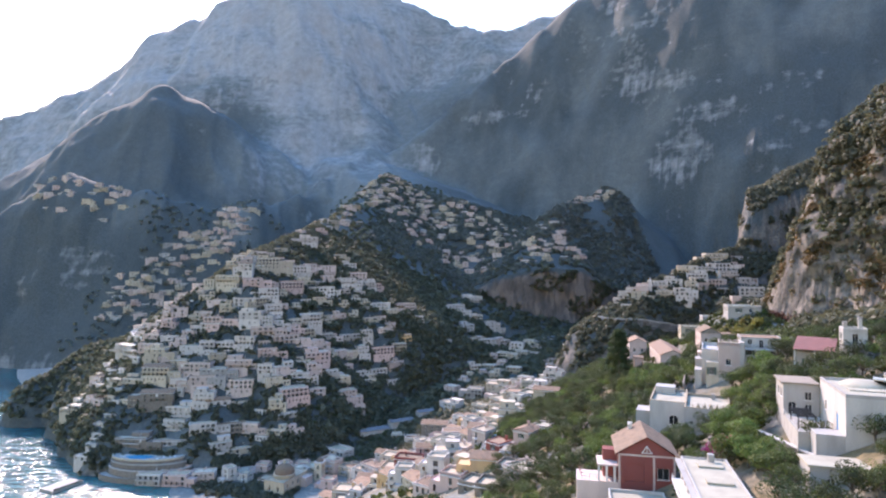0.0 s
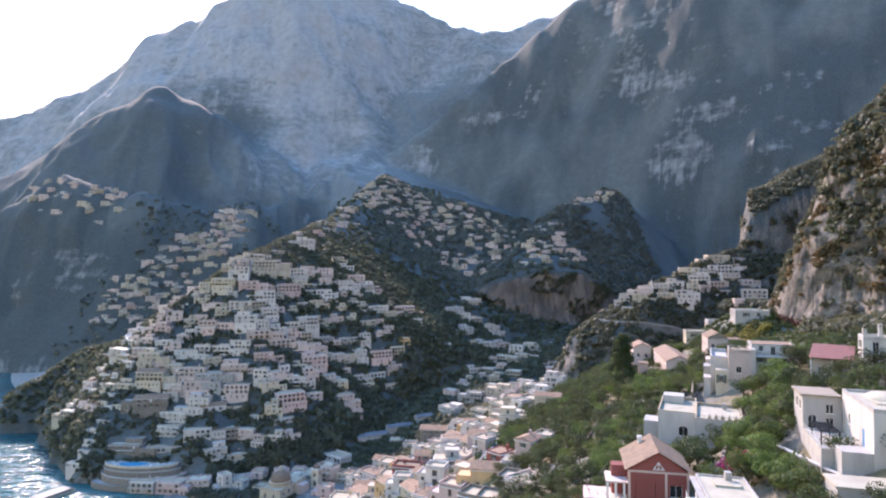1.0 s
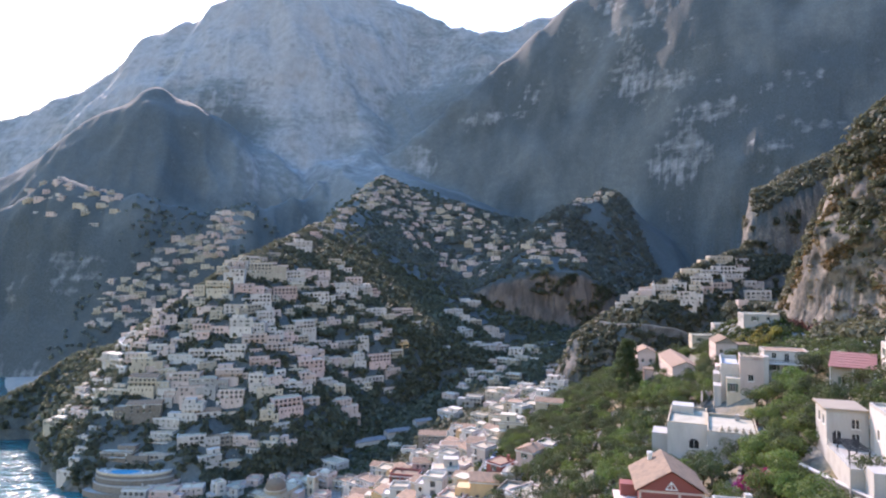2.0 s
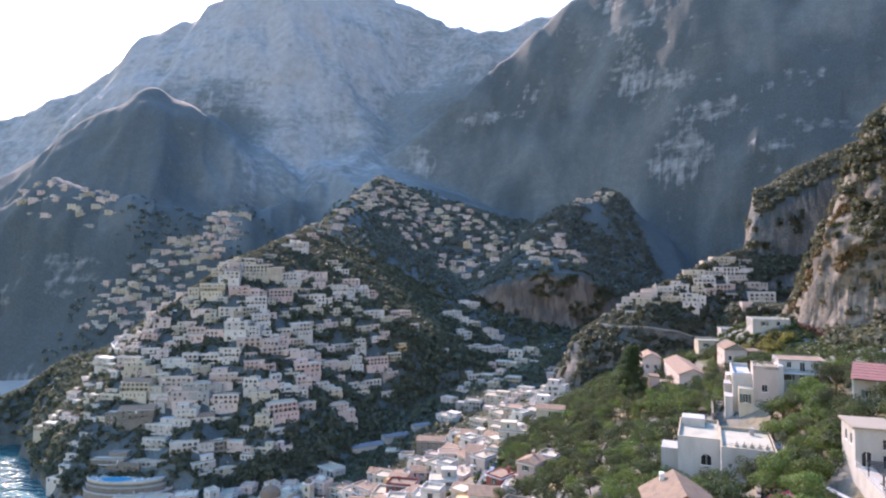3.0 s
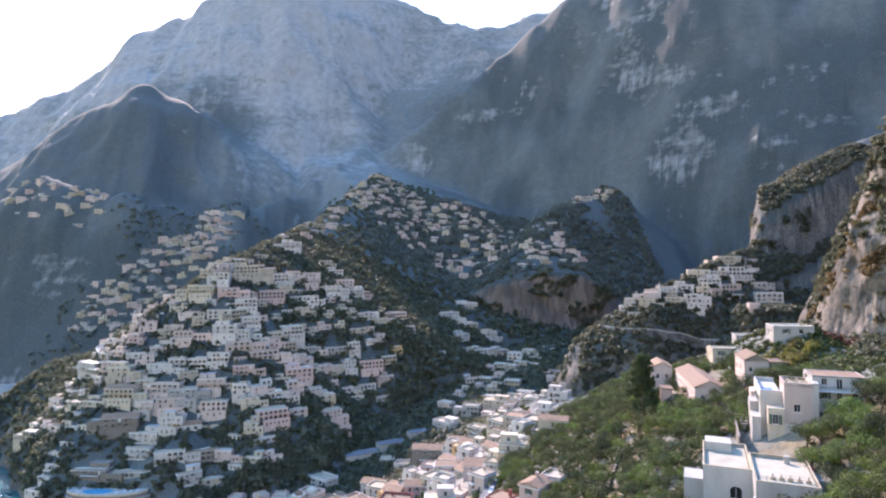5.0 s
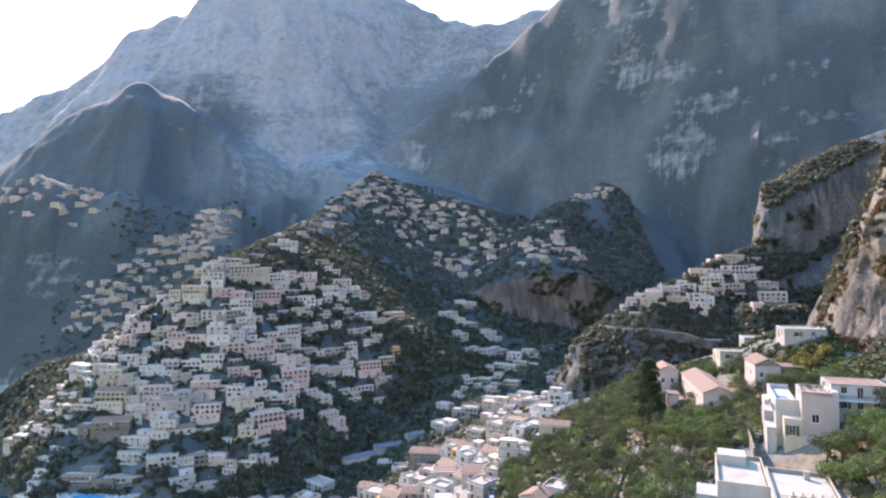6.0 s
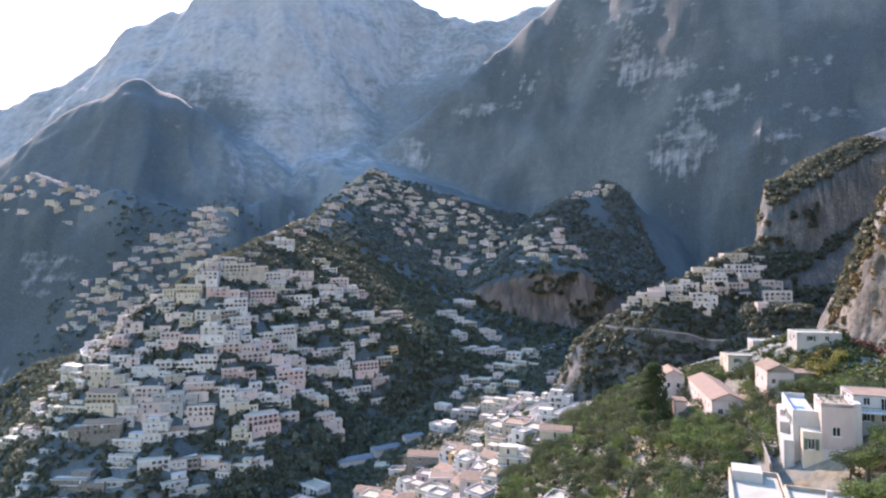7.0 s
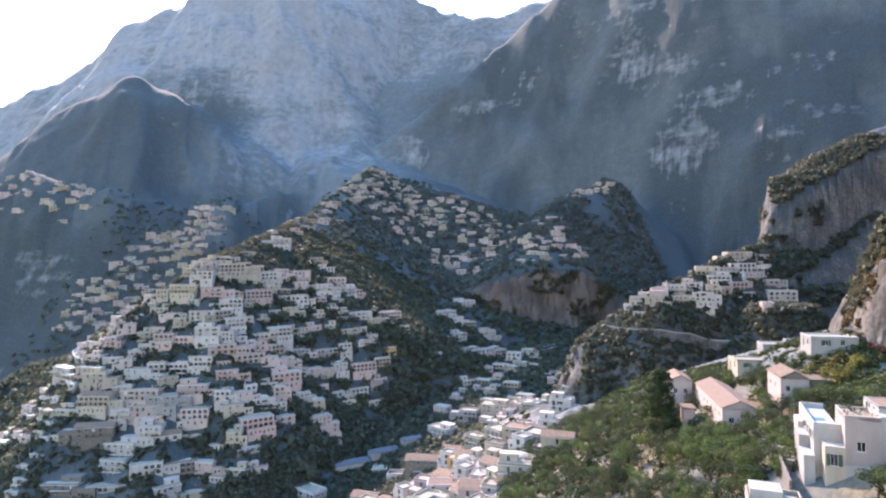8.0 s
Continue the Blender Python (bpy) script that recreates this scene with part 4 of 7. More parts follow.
LOWER_CENTRE_HOUSES = [
    (22.1, 208.5, 69.8, -22, 6, 2, "red", "flat"), (31.1, 205.5, 74.6, -22, 6, 2, "pink", "tile"), (38.2, 214, 77, -22, 6, 1, "white", "flat"), (11.5, 224.9, 62.4, -22, 7, 1, "cream", "tile"),
    (25.6, 201.9, 72.3, -22, 6, 1, "white", "flat"), (17.9, 304, 50.5, -22, 6, 1, "cream", "flat"), (-17.9, 425.2, 10.5, -22, 13, 1, "white", "flat"), (-30.4, 437.1, 10, -22, 9, 1, "cream", "flat"),
    (-78.9, 380.6, 2.3, -22, 11, 2, "cream", "flat"), (-87.8, 376.6, 2, -22, 11, 2, "white", "dome"), (11.3, 252.6, 57.8, -22, 6, 1, "white", "flat"), (26.1, 275.8, 60.5, -22, 6, 1, "white", "flat"),
    (-3.7, 255.2, 49.7, -22, 6, 1, "white", "flat"), (-25, 313.7, 26.6, -22, 10, 1, "cream", "tile"),
]
KNOLL_HOUSES = [
    (233.7, 506.7, 140.3, 5, 18, 2, "cream", "flat"), (205.6, 495.8, 129.9, -22, 16, 2, "cream", "flat"), (230.4, 496.3, 132.2, 0, 19, 2, "white", "loggia"), (209.7, 487.5, 123.4, -8, 16, 2, "white", "step"),
    (233.4, 488.5, 125.6, 6, 17, 2, "white", "flat"), (221, 481.7, 119.3, 11, 17, 2, "rose", "loggia"), (226.2, 477.7, 112.1, 16, 13, 2, "white", "loggia"), (221.5, 445.6, 107.4, -22, 7, 2, "rose", "flat"),
    (245.9, 471, 110, -22, 18, 3, "white", "loggia"), (190.4, 486.4, 118.6, -19, 14, 2, "white", "step"), (180, 486, 117, -21, 12, 2, "white", "flat"), (166.8, 486.7, 114.6, -22, 12, 2, "rose", "flat"),
    (158.6, 491, 111.8, -22, 10, 2, "white", "flat"), (151.2, 490.5, 106, -22, 9, 2, "white", "flat"), (146, 491.8, 102.6, -22, 6, 2, "white", "flat"), (140, 493, 98.3, -22, 6, 1, "grey", "flat"),
]
KNOLL_HOUSES_B = [
    (179.4, 477.6, 110.1, -7, 14, 2, "cream", "flat"), (192.2, 473.6, 109.4, -8, 13, 3, "white", "flat"), (217.6, 492.5, 129, -6, 14, 2, "white", "flat"),
]
KNOLL_HOUSES = KNOLL_HOUSES + KNOLL_HOUSES_B
for rows, group, label_end, near in ((HILL_HOUSES, "houses of the hill town", "on the steep town hill", False), (LOWER_HOUSES, "houses above the shore", "stepping down to the sea", False), (CREST_HOUSES, "houses along the crest", "on the hill crest", False),
                                     (EAST_HOUSES, "houses over the gorge", "above the wooded gorge", False), (VALLEY_HOUSES, "houses in the valley", "at the valley foot", False), (CENTRE_HOUSES, "houses of the old centre", "in the crowded old centre", True),
                                     (LOWER_CENTRE_HOUSES, "houses of the old centre", "in the crowded old centre", True), (KNOLL_HOUSES, "houses on the knoll", "on the rocky knoll", False)):
    for n, (x, y, z, turn, width, floors, plaster, form) in enumerate(rows):
        depth = round(min(max(7, width * 0.6), 10))
        turn += (n * 53) % 47 - 23 if near else (n * 29) % 17 - 8
        if near and plaster == "white" and n % 3:
            plaster = ("rose", "cream")[n % 2]
        town_house(pose(x, y, z - 0.3, 0, 0, turn), width, depth, floors, plaster, form, n, group, label_end, near=near)
        TAKEN.append((x, y, 0.8 * width))

RIDGE_ROAD = [(-206, 489), (-222, 494), (-240, 500), (-254, 505), (-256, 495), (-247, 484), (-234, 470)]
TAKEN += [(x, y, 8.0) for x, y in RIDGE_ROAD]

KINDS = [(11, 7, 1, "rose", "step"), (13, 7, 2, "cream", "loggia"), (9, 7, 1, "white", "flat"), (12, 7, 2, "cream", "flat"), (8, 7, 1, "rose", "dome"), (10, 7, 1, "cream", "step"), (11, 7, 1, "rose", "terrace"), (9, 7, 2, "cream", "step"), (12, 8, 2, "rose", "flat"), (10, 8, 1, "grey", "flat"), (9, 7, 2, "pink", "flat"), (13, 7, 1, "white", "terrace"), (8, 7, 2, "rose", "flat")]
# the old centre is a jumble of older houses, many of them tiled
OLD_KINDS = [(11, 9, 2, "rose", "tile"), (9, 8, 1, "cream", "step"), (13, 10, 2, "cream", "flat"), (8, 7, 2, "pink", "flat"), (12, 9, 1, "rose", "flat"), (10, 8, 2, "ochre", "tile"), (7, 6, 3, "white", "flat"), (14, 9, 1, "rose", "terrace"), (9, 8, 2, "cream", "dome"), (6, 6, 2, "grey", "flat"), (12, 8, 1, "cream", "tile"), (8, 8, 1, "stone", "flat")]
MADE = {}


def settle(kind, m, group, label_end, name):
    """A house of one of the town's common kinds; the first of each is built, the others are copies."""
    width, depth, floors, plaster, style = kind
    if (kind, group) not in MADE:
        MADE[kind, group] = town_house(m, width, depth, floors, plaster, style, width * 3 + floors, group, label_end, name, old=name == "old_town_house")
        return MADE[kind, group]
    return copy_thing(MADE[kind, group], m)


def quarter(count, line, spread_by, ok, room, name, group, label_end, seed):
    """Fill the ground about a line with houses that keep their distance and look down the slope."""
    rnd = random.Random(seed)
    tries = []
    for _ in range(count * 40):
        (xa, ya), (xb, yb) = rnd.choice(list(zip(line, line[1:])))
        u = rnd.random()
        tries.append((xa + u * (xb - xa) + rnd.uniform(-1, 1) * spread_by, ya + u * (yb - ya) + rnd.uniform(-1, 1) * spread_by))
    x, y = np.array(tries).T
    z = land(x, y)
    dx, dy = (land(x + 4, y) - land(x - 4, y)) / 8, (land(x, y + 4) - land(x, y - 4)) / 8
    for x, y, z, dx, dy in zip(x.tolist(), y.tolist(), z.tolist(), dx.tolist(), dy.tolist()):
        if count <= 0:
            return
        if not ok(z) or max(abs(dx), abs(dy)) > 1.85 or not free(x, y, room):
            continue
        TAKEN.append((x, y, room))
        turn = max(-30, min(36, math.degrees(math.atan2(-dx, dy))))
        sink = 2.0 * math.hypot(dx, dy) + 1.0
        old = name == "old_town_house"
        swing = 28 if old else 14
        settle(rnd.choice(OLD_KINDS if old else KINDS), pose(x, y, z - sink, 0, 0, turn + rnd.uniform(-swing, swing)), group, label_end, name)
        count -= 1


quarter(120, [(-240, 470), (-180, 445), (-130, 440), (-150, 500), (-120, 520), (-70, 540)], 34, lambda z: 14 < z < 150, 9.0, "hill_house", "small houses of the hill town", "on the steep town hill", 5)
quarter(12, [(-250, 512), (-225, 508), (-205, 512)], 9, lambda z: 60 < z < 130, 9, "hill_house", "small houses of the hill town", "on the steep town hill", 18)
quarter(70, [(-150, 660), (-125, 760), (-105, 900), (-95, 1020), (-60, 820), (-70, 940)], 34, lambda z: 120 < z < 320, 12, "ridge_house", "houses of the upper town", "on the upper ridge", 6)
quarter(55, [(-105, 880), (-50, 840), (-5, 880), (-40, 960), (-75, 1000)], 26, lambda z: 120 < z < 330, 11, "ridge_house", "houses of the upper town", "on the upper ridge", 16)
quarter(130, [(-436, 794), (-412, 808), (-385, 828), (-358, 858), (-335, 880), (-322, 908), (-318, 918)], 17, lambda z: 60 < z < 225, 8.2, "bay_house", "houses above the next bay", "above the next bay", 7)
quarter(34, [(-690, 990), (-600, 905), (-556, 905), (-500, 895), (-590, 890)], 26, lambda z: 150 < z < 290, 12, "hamlet_house", "houses of the far hamlet", "in a far hamlet", 8)
quarter(84, [(-20, 780), (20, 800), (80, 765), (130, 745), (158, 755), (120, 800), (60, 830), (70, 880), (20, 930), (90, 900), (0, 960)], 30, lambda z: 90 < z < 290, 13, "farmhouse", "houses on the terraces", "among the green terraces", 9)
quarter(16, [(196, 880), (222, 902), (246, 912), (262, 922)], 15, lambda z: 190 < z < 330, 9, "mountain_house", "houses of the mountain hamlet", "high on the mountain", 10)
quarter(14, [(-125, 376), (-95, 388), (-62, 382)], 12, lambda z: 0.8 < z < 12, 11, "old_town_house", "small houses of the old centre", "in the crowded old centre", 20)
quarter(34, [(20, 520), (60, 560), (85, 600), (95, 500), (75, 480), (50, 470)], 20, lambda z: 15 < z < 90, 10, "valley_house", "small houses in the valley", "at the valley foot", 11)
quarter(22, [(150, 492), (200, 490), (240, 500)], 14, lambda z: 100 < z < 160, 9, "knoll_house", "small houses on the knoll", "on the rocky knoll", 12)
quarter(26, [(-43, 317), (-31, 292), (-20, 291), (-11, 250), (-4, 236), (-12, 270)], 9, lambda z: 8 < z < 75, 9.5, "old_town_house", "small houses of the old centre", "in the crowded old centre", 21)
quarter(9, [(0, 232), (10, 200), (22, 176), (14, 215)], 7, lambda z: 30 < z < 90, 10, "old_town_house", "small houses of the old centre", "in the crowded old centre", 19)
quarter(40, [(-85, 375), (-45, 365), (-15, 340), (10, 290), (28, 300), (40, 350), (30, 430)], 22, lambda z: 2 < z < 75, 9.5, "old_town_house", "small houses of the old centre", "in the crowded old centre", 13)

# ---- trees and scrub ----
def leaf_cloud(rnd, count, size, lobes):
    """Leaves as small bent cards, thick near the outside of a few uneven lobes. Vertices and faces."""
    verts, faces = [], []
    for k in range(count):
        cx, cy, cz, r = rnd.choice(lobes)
        while True:
            p = Vector((rnd.uniform(-1, 1), rnd.uniform(-1, 1), rnd.uniform(-0.8, 1)))
            if 0.3 < p.length < 1:
                break
        p = p.normalized() * (p.length ** 0.4) * r
        q = Vector((cx, cy, cz)) + Vector((p.x, p.y, p.z * 0.8))
        n = (p.normalized() + Vector((rnd.uniform(-0.9, 0.9), rnd.uniform(-0.9, 0.9), rnd.uniform(-0.3, 0.9)))).normalized()
        a = n.orthogonal().normalized()
        b = n.cross(a)
        turn = rnd.uniform(0, 6.28)
        a, b = a * math.cos(turn) + b * math.sin(turn), b * math.cos(turn) - a * math.sin(turn)
        s = size * rnd.uniform(0.6, 1.3)
        i = len(verts)
        verts += [q - a * s, q + b * s * 0.55 + n * s * 0.2, q + a * s, q - b * s * 0.55 + n * s * 0.2]
        faces.append((i, i + 1, i + 2, i + 3))
    return verts, faces


def mesh_of(name, verts, faces, material):
    mesh = bpy.data.meshes.new(name)
    mesh.from_pydata([tuple(v) for v in verts], [], faces)
    mesh.materials.append(material)
    return mesh


def limb(bm, a, b, ra, rb, sides=6):
    a, b = Vector(a), Vector(b)
    n = (b - a).normalized()
    u = n.orthogonal().normalized()
    v = n.cross(u)
    rings = [[bm.verts.new(p + (u * math.cos(k * 2 * math.pi / sides) + v * math.sin(k * 2 * math.pi / sides)) * r) for k in range(sides)] for p, r in ((a, ra), (b, rb))]
    for k in range(sides):
        bm.faces.new((rings[0][k], rings[0][(k + 1) % sides], rings[1][(k + 1) % sides], rings[1][k])).smooth = True


def tree(name, m, seed, tall, wide, leaves, material, label, group, category="tree", trunk_share=0.35, lobes_n=7, leaf=0.28):
    rnd = random.Random(seed)
    thing = tagged(new(name), label, category, group)
    thing.matrix_basis = m
    bm = bmesh.new()
    fork = tall * trunk_share
    lean = (rnd.uniform(-0.3, 0.3), rnd.uniform(-0.3, 0.3))
    limb(bm, (0, 0, -1.2), (lean[0], lean[1], fork), 0.05 * tall + 0.04, 0.035 * tall)
    lobes = []
    for k in range(lobes_n):
        a = k * 2.4 + rnd.uniform(-0.4, 0.4)
        out = wide * (0.16 + 0.36 * (k / lobes_n)) * rnd.uniform(0.7, 1.2)
        h = tall * rnd.uniform(0.52, 0.84) if k else tall * 0.86
        tip = (lean[0] + out * math.cos(a), lean[1] + out * math.sin(a), h)
        limb(bm, (lean[0], lean[1], fork * 0.92), tip, 0.025 * tall, 0.008 * tall, 5)
        lobes.append((*tip, wide * rnd.uniform(0.22, 0.34)))
    part("trunk", bm, BARK, thing)
    crown = new("crown", mesh_of("crown", *leaf_cloud(rnd, leaves, leaf, lobes), material))
    crown.parent = thing
    return thing


def grove(kinds, spots, seed):
    """Trees of a few kinds at many spots: one of each is built, the others are copies turned about."""
    rnd = random.Random(seed)
    made = {}
    for x, y in spots:
        k = rnd.choices(range(len(kinds)), [kind[0] for kind in kinds])[0]
        m = pose(x, y, ground_at(x, y) - 0.1, rnd.uniform(-4, 4), rnd.uniform(-4, 4), rnd.uniform(0, 360))
        if k in made:
            copy_thing(made[k], m)
        else:
            made[k] = tree(m=m, seed=seed + k, **kinds[k][1])


def scrub_patch(name, places, seed, material, label, category, cards=26, size=(1.0, 2.4), leaf=0.55):
    """Bushes that nobody could count, as one mesh of leaf cards."""
    rnd = random.Random(seed)
    clouds = [leaf_cloud(rnd, cards, leaf, [(0, 0, 0.35, 0.75), (0.5, 0.2, 0.25, 0.5), (-0.3, 0.5, 0.3, 0.5)]) for _ in range(12)]
    clouds = [(np.array([tuple(v) for v in c[0]]), np.array(c[1])) for c in clouds]
    verts, faces, n = [], [], 0
    for x, y, z in places:
        v, f = rnd.choice(clouds)
        s, a = rnd.uniform(*size), rnd.uniform(0, 6.28)
        c, d = math.cos(a) * s, math.sin(a) * s
        verts.append(np.stack([v[:, 0] * c - v[:, 1] * d + x, v[:, 0] * d + v[:, 1] * c + y, v[:, 2] * s * rnd.uniform(0.8, 1.3) + z], -1))
        faces.append(f + n)
        n += len(v)
    mesh = bpy.data.meshes.new(name)
    verts, faces = np.concatenate(verts), np.concatenate(faces)
    mesh.vertices.add(len(verts))
    mesh.vertices.foreach_set("co", verts.astype(np.float32).ravel())
    mesh.loops.add(faces.size)
    mesh.loops.foreach_set("vertex_index", faces.astype(np.int32).ravel())
    mesh.polygons.add(len(faces))
    mesh.polygons.foreach_set("loop_start", np.arange(0, faces.size, 4, dtype=np.int32))
    mesh.update(calc_edges=True)
    mesh.materials.append(material)
    return tagged(new(name, mesh), label, category, kind="stuff")


def scatter(seed, count, x0, x1, y0, y1, keep):
    """Places on the ground inside a stretch of the plan where keep(x, y, z, steepness) holds."""
    g = np.random.default_rng(seed)
    x, y = g.uniform(x0, x1, count), g.uniform(y0, y1, count)
    z = land(x, y)
    s = np.hypot(land(x + 2, y) - z, land(x, y + 2) - z) / 2
    ok = keep(x, y, z, s)
    x, y = ledges(x, y, z, s)
    return np.stack([x, y, z], -1)[ok]


def clear_of_houses(places, share=0.5):
    taken = np.array(TAKEN)
    return [p for p in places if (((taken[:, 0] - p[0]) ** 2 + (taken[:, 1] - p[1]) ** 2) > (share * taken[:, 2]) ** 2).all()]



# ---- the near slope: houses built one by one ----
def block(house, x0, x1, y0, y1, z0, z1, material, name="wall", slot=None):
    bm = bmesh.new()
    box(bm, x0, x1, y0, y1, z0, z1)
    return part(name, bm, material, house)


def rail_line(thing, a, b, z, material, name="railing", tall=1.0, gap=1.2):
    bm = bmesh.new()
    a, b = Vector((*a, 0)), Vector((*b, 0))
    n = max(1, int((b - a).length / gap))
    for k in range(n + 1):
        p = a.lerp(b, k / n)
        limb(bm, (p.x, p.y, z), (p.x, p.y, z + tall), 0.03, 0.03, 4)
    for h in (tall, tall * 0.55):
        limb(bm, (a.x, a.y, z + h), (b.x, b.y, z + h), 0.03, 0.03, 4)
    return part(name, bm, material, thing)


NEAR = "houses of the near slope"


def claim(x, y, room):
    TAKEN.append((x, y, room))


# the red house with a tiled gable
def red_house():
    h = house_shell("red_house", pose(43.5, 124, 94.2, 0, 0, -12), "red", "dark red house with a weathered tiled gable roof", NEAR)
    w, d, top = 10.5, 11.0, 5.6
    sides = {"front": [(1.2, 0.2, 3.6, 3.6, False), (7.2, 1.0, 2.2, 2.2, False)], "left": [(1.5, 0.9, 1.2, 1.8, False), (6, 0.9, 1.2, 1.8, False)], "right": [(4, 1.2, 1.2, 1.6, False)]}
    body(h, w, d, -7, top, sides, WALLS["red"])
    put_window(h, "front", w, d, sides["front"][1])
    for k in ("left", "right"):
        for o in sides[k]:
            put_window(h, k, w, d, o)
    bm = bmesh.new()
    box(bm, -w / 2 + 1.25, -w / 2 + 4.75, -d / 2 + 0.2, -d / 2 + 0.28, 0.25, 3.75)
    part("panel", bm, WALLS["red"], h, "plain red garage panel")
    bm = bmesh.new()
    for x in (-w / 2 - 0.05, 1.15, w / 2 - 0.35):
        box(bm, x, x + 0.4, -d / 2 - 0.08, -d / 2 + 0.02, -7, top)
    box(bm, -w / 2 - 0.05, w / 2 + 0.05, -d / 2 - 0.1, -d / 2 - 0.003, top - 0.35, top)
    part("corner_trim", bm, WALLS["rose"], h, "pale pink corner strips")
    gable_roof(h, w, d, top, 3.6, OLD_TILE, 0.7, False)
    bm = bmesh.new()
    for a in range(3):
        limb(bm, (-0.9 + 0.9 * a, -d / 2 - 0.5, top + 0.5), (0.0 if a != 1 else 0.0, -d / 2 - 0.5, top + 1.8), 0.1, 0.1, 4)
    limb(bm, (-1.0, -d / 2 - 0.5, top + 0.5), (1.0, -d / 2 - 0.5, top + 0.5), 0.1, 0.1, 4)
    part("gable_window", bm, TRIM, h, "white framed triangular gable window")
    chimney(h, -2.2, 4.2, top + 1.6, TRIM, 1.6)
    # the porch to its side
    bm = bmesh.new()
    box(bm, -w / 2 - 4.0, -w / 2 - 0.02, -d / 2 + 0.5, -d / 2 + 6, 2.8, 3.1)
    part("porch_roof", bm, WALLS["rose"], h)
    for k in range(3):
        block(h, -w / 2 - 3.9 + 1.5 * k, -w / 2 - 3.5 + 1.5 * k, -d / 2 + 0.6, -d / 2 + 1.0, -7, 2.8, TRIM, "porch_post")
    block(h, -w / 2 - 2.8, -w / 2 - 0.1, -d / 2 + 3.4, -d / 2 + 5.8, -7, 5.2, WALLS["red"], "side_room")
    rail_line(h, (-w / 2 - 7, -d / 2 + 1), (-w / 2 - 4, -d / 2 + 0.5), -0.2, WALLS["red"], tall=1.2)
    rail_line(h, (-w / 2 - 7.5, -d / 2 + 5), (-w / 2 - 7, -d / 2 + 1), -0.2, WALLS["red"], tall=1.2)
    block(h, -w / 2 - 8, -w / 2 - 0.03, -d / 2 + 0.3, -d / 2 + 6.5, -8, -0.2, WALLS["rose"], "terrace")
    claim(43.5, 124, 16)
    claim(34, 122, 8)


red_house()


# the white double block with roof terraces
def white_block():
    h = house_shell("white_block_house", pose(60.4, 145, 95.7, 0, 0, -24), "chalk", "white cubic house with two flat roof terraces", NEAR)
    for x0, x1, y0, y1, z, holes in ((-8.5, -0.004, 7.8, 25, 6.3, {"front": [(4.6, 0.6, 2.2, 2.4, True)], "left": [(3, 2.5, 1.2, 1.4, False), (9, 2.5, 1.2, 1.4, False)]}),
                                     (0, 10, 0, 17, 7.0, {"front": [(1.2, 3.0, 0.8, 0.9, False)], "right": [(3, 3.2, 1.1, 1.4, False), (8, 3.2, 1.1, 1.4, False)], "left": [(13, 3.0, 0.9, 1.1, False)]})):
        bm = bmesh.new()
        for key, origin, way, length in (("front", (x0, y0), (1, 0), x1 - x0), ("right", (x1, y0), (0, 1), y1 - y0), ("back", (x1, y1), (-1, 0), x1 - x0), ("left", (x0, y1), (0, -1), y1 - y0)):
            wall_side(bm, origin, way, length, -8, z, holes.get(key, []))
            for o in holes.get(key, []):
                place_window(h, o[2], o[3], pose(origin[0] + way[0] * o[0], origin[1] + way[1] * o[0], o[1], 0, 0, {"front": 0, "right": 90, "left": -90}[key]))
        part("wall", bm, WALLS["chalk"], h)
        bm = bmesh.new()
        box(bm, x0 + 0.3, x1 - 0.3, y0 + 0.3, y1 - 0.3, z - 0.9, z - 0.6)
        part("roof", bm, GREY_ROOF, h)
        bm = bmesh.new()
        for a in ((x0, x1, y0, y0 + 0.3), (x0, x1, y1 - 0.3, y1), (x0, x0 + 0.3, y0 + 0.3, y1 - 0.3), (x1 - 0.3, x1, y0 + 0.3, y1 - 0.3)):
            box(bm, *a, z, z + 0.16)
        part("coping", bm, ROOF, h)
    block(h, -8.0, -3.0, 20, 24.6, 5.4, 7.6, WALLS["chalk"], "stair_head")
    block(h, 0.32, 9.6, 17.01, 19.5, -8, 6.2, WALLS["chalk"], "rear_wing")
    block(h, 6, 6.9, 14, 14.9, 6.1, 7.9, WALLS["chalk"], "flue")
    bm = bmesh.new()
    for k in range(5):
        box(bm, 2.6 + 1.4 * k, 3.4 + 1.4 * k, 3.6, 4.4, 6.4, 6.85 + 0.12 * (k % 3))
        limb(bm, (3.0 + 1.4 * k, 4, 6.8), (3.0 + 1.4 * k, 4, 7.5), 0.25, 0.08, 5)
    part("roof_clutter", bm, ROOF, h, "small pots and vents on the roof")
    rail_line(h, (0.5, 0.5), (9.6, 0.5), 7.1, IRON, tall=0.8)
    block(h, 10.01, 13, 9, 15, -8, 5.6, WALLS["chalk"], "side_wing")
    block(h, -12, -8.51, 9, 15, -8, 3.2, WALLS["grey"], "shed")
    for a, b in ((66, 148), (72, 160), (62, 158), (69, 168)):
        claim(a, b, 13)


white_block()


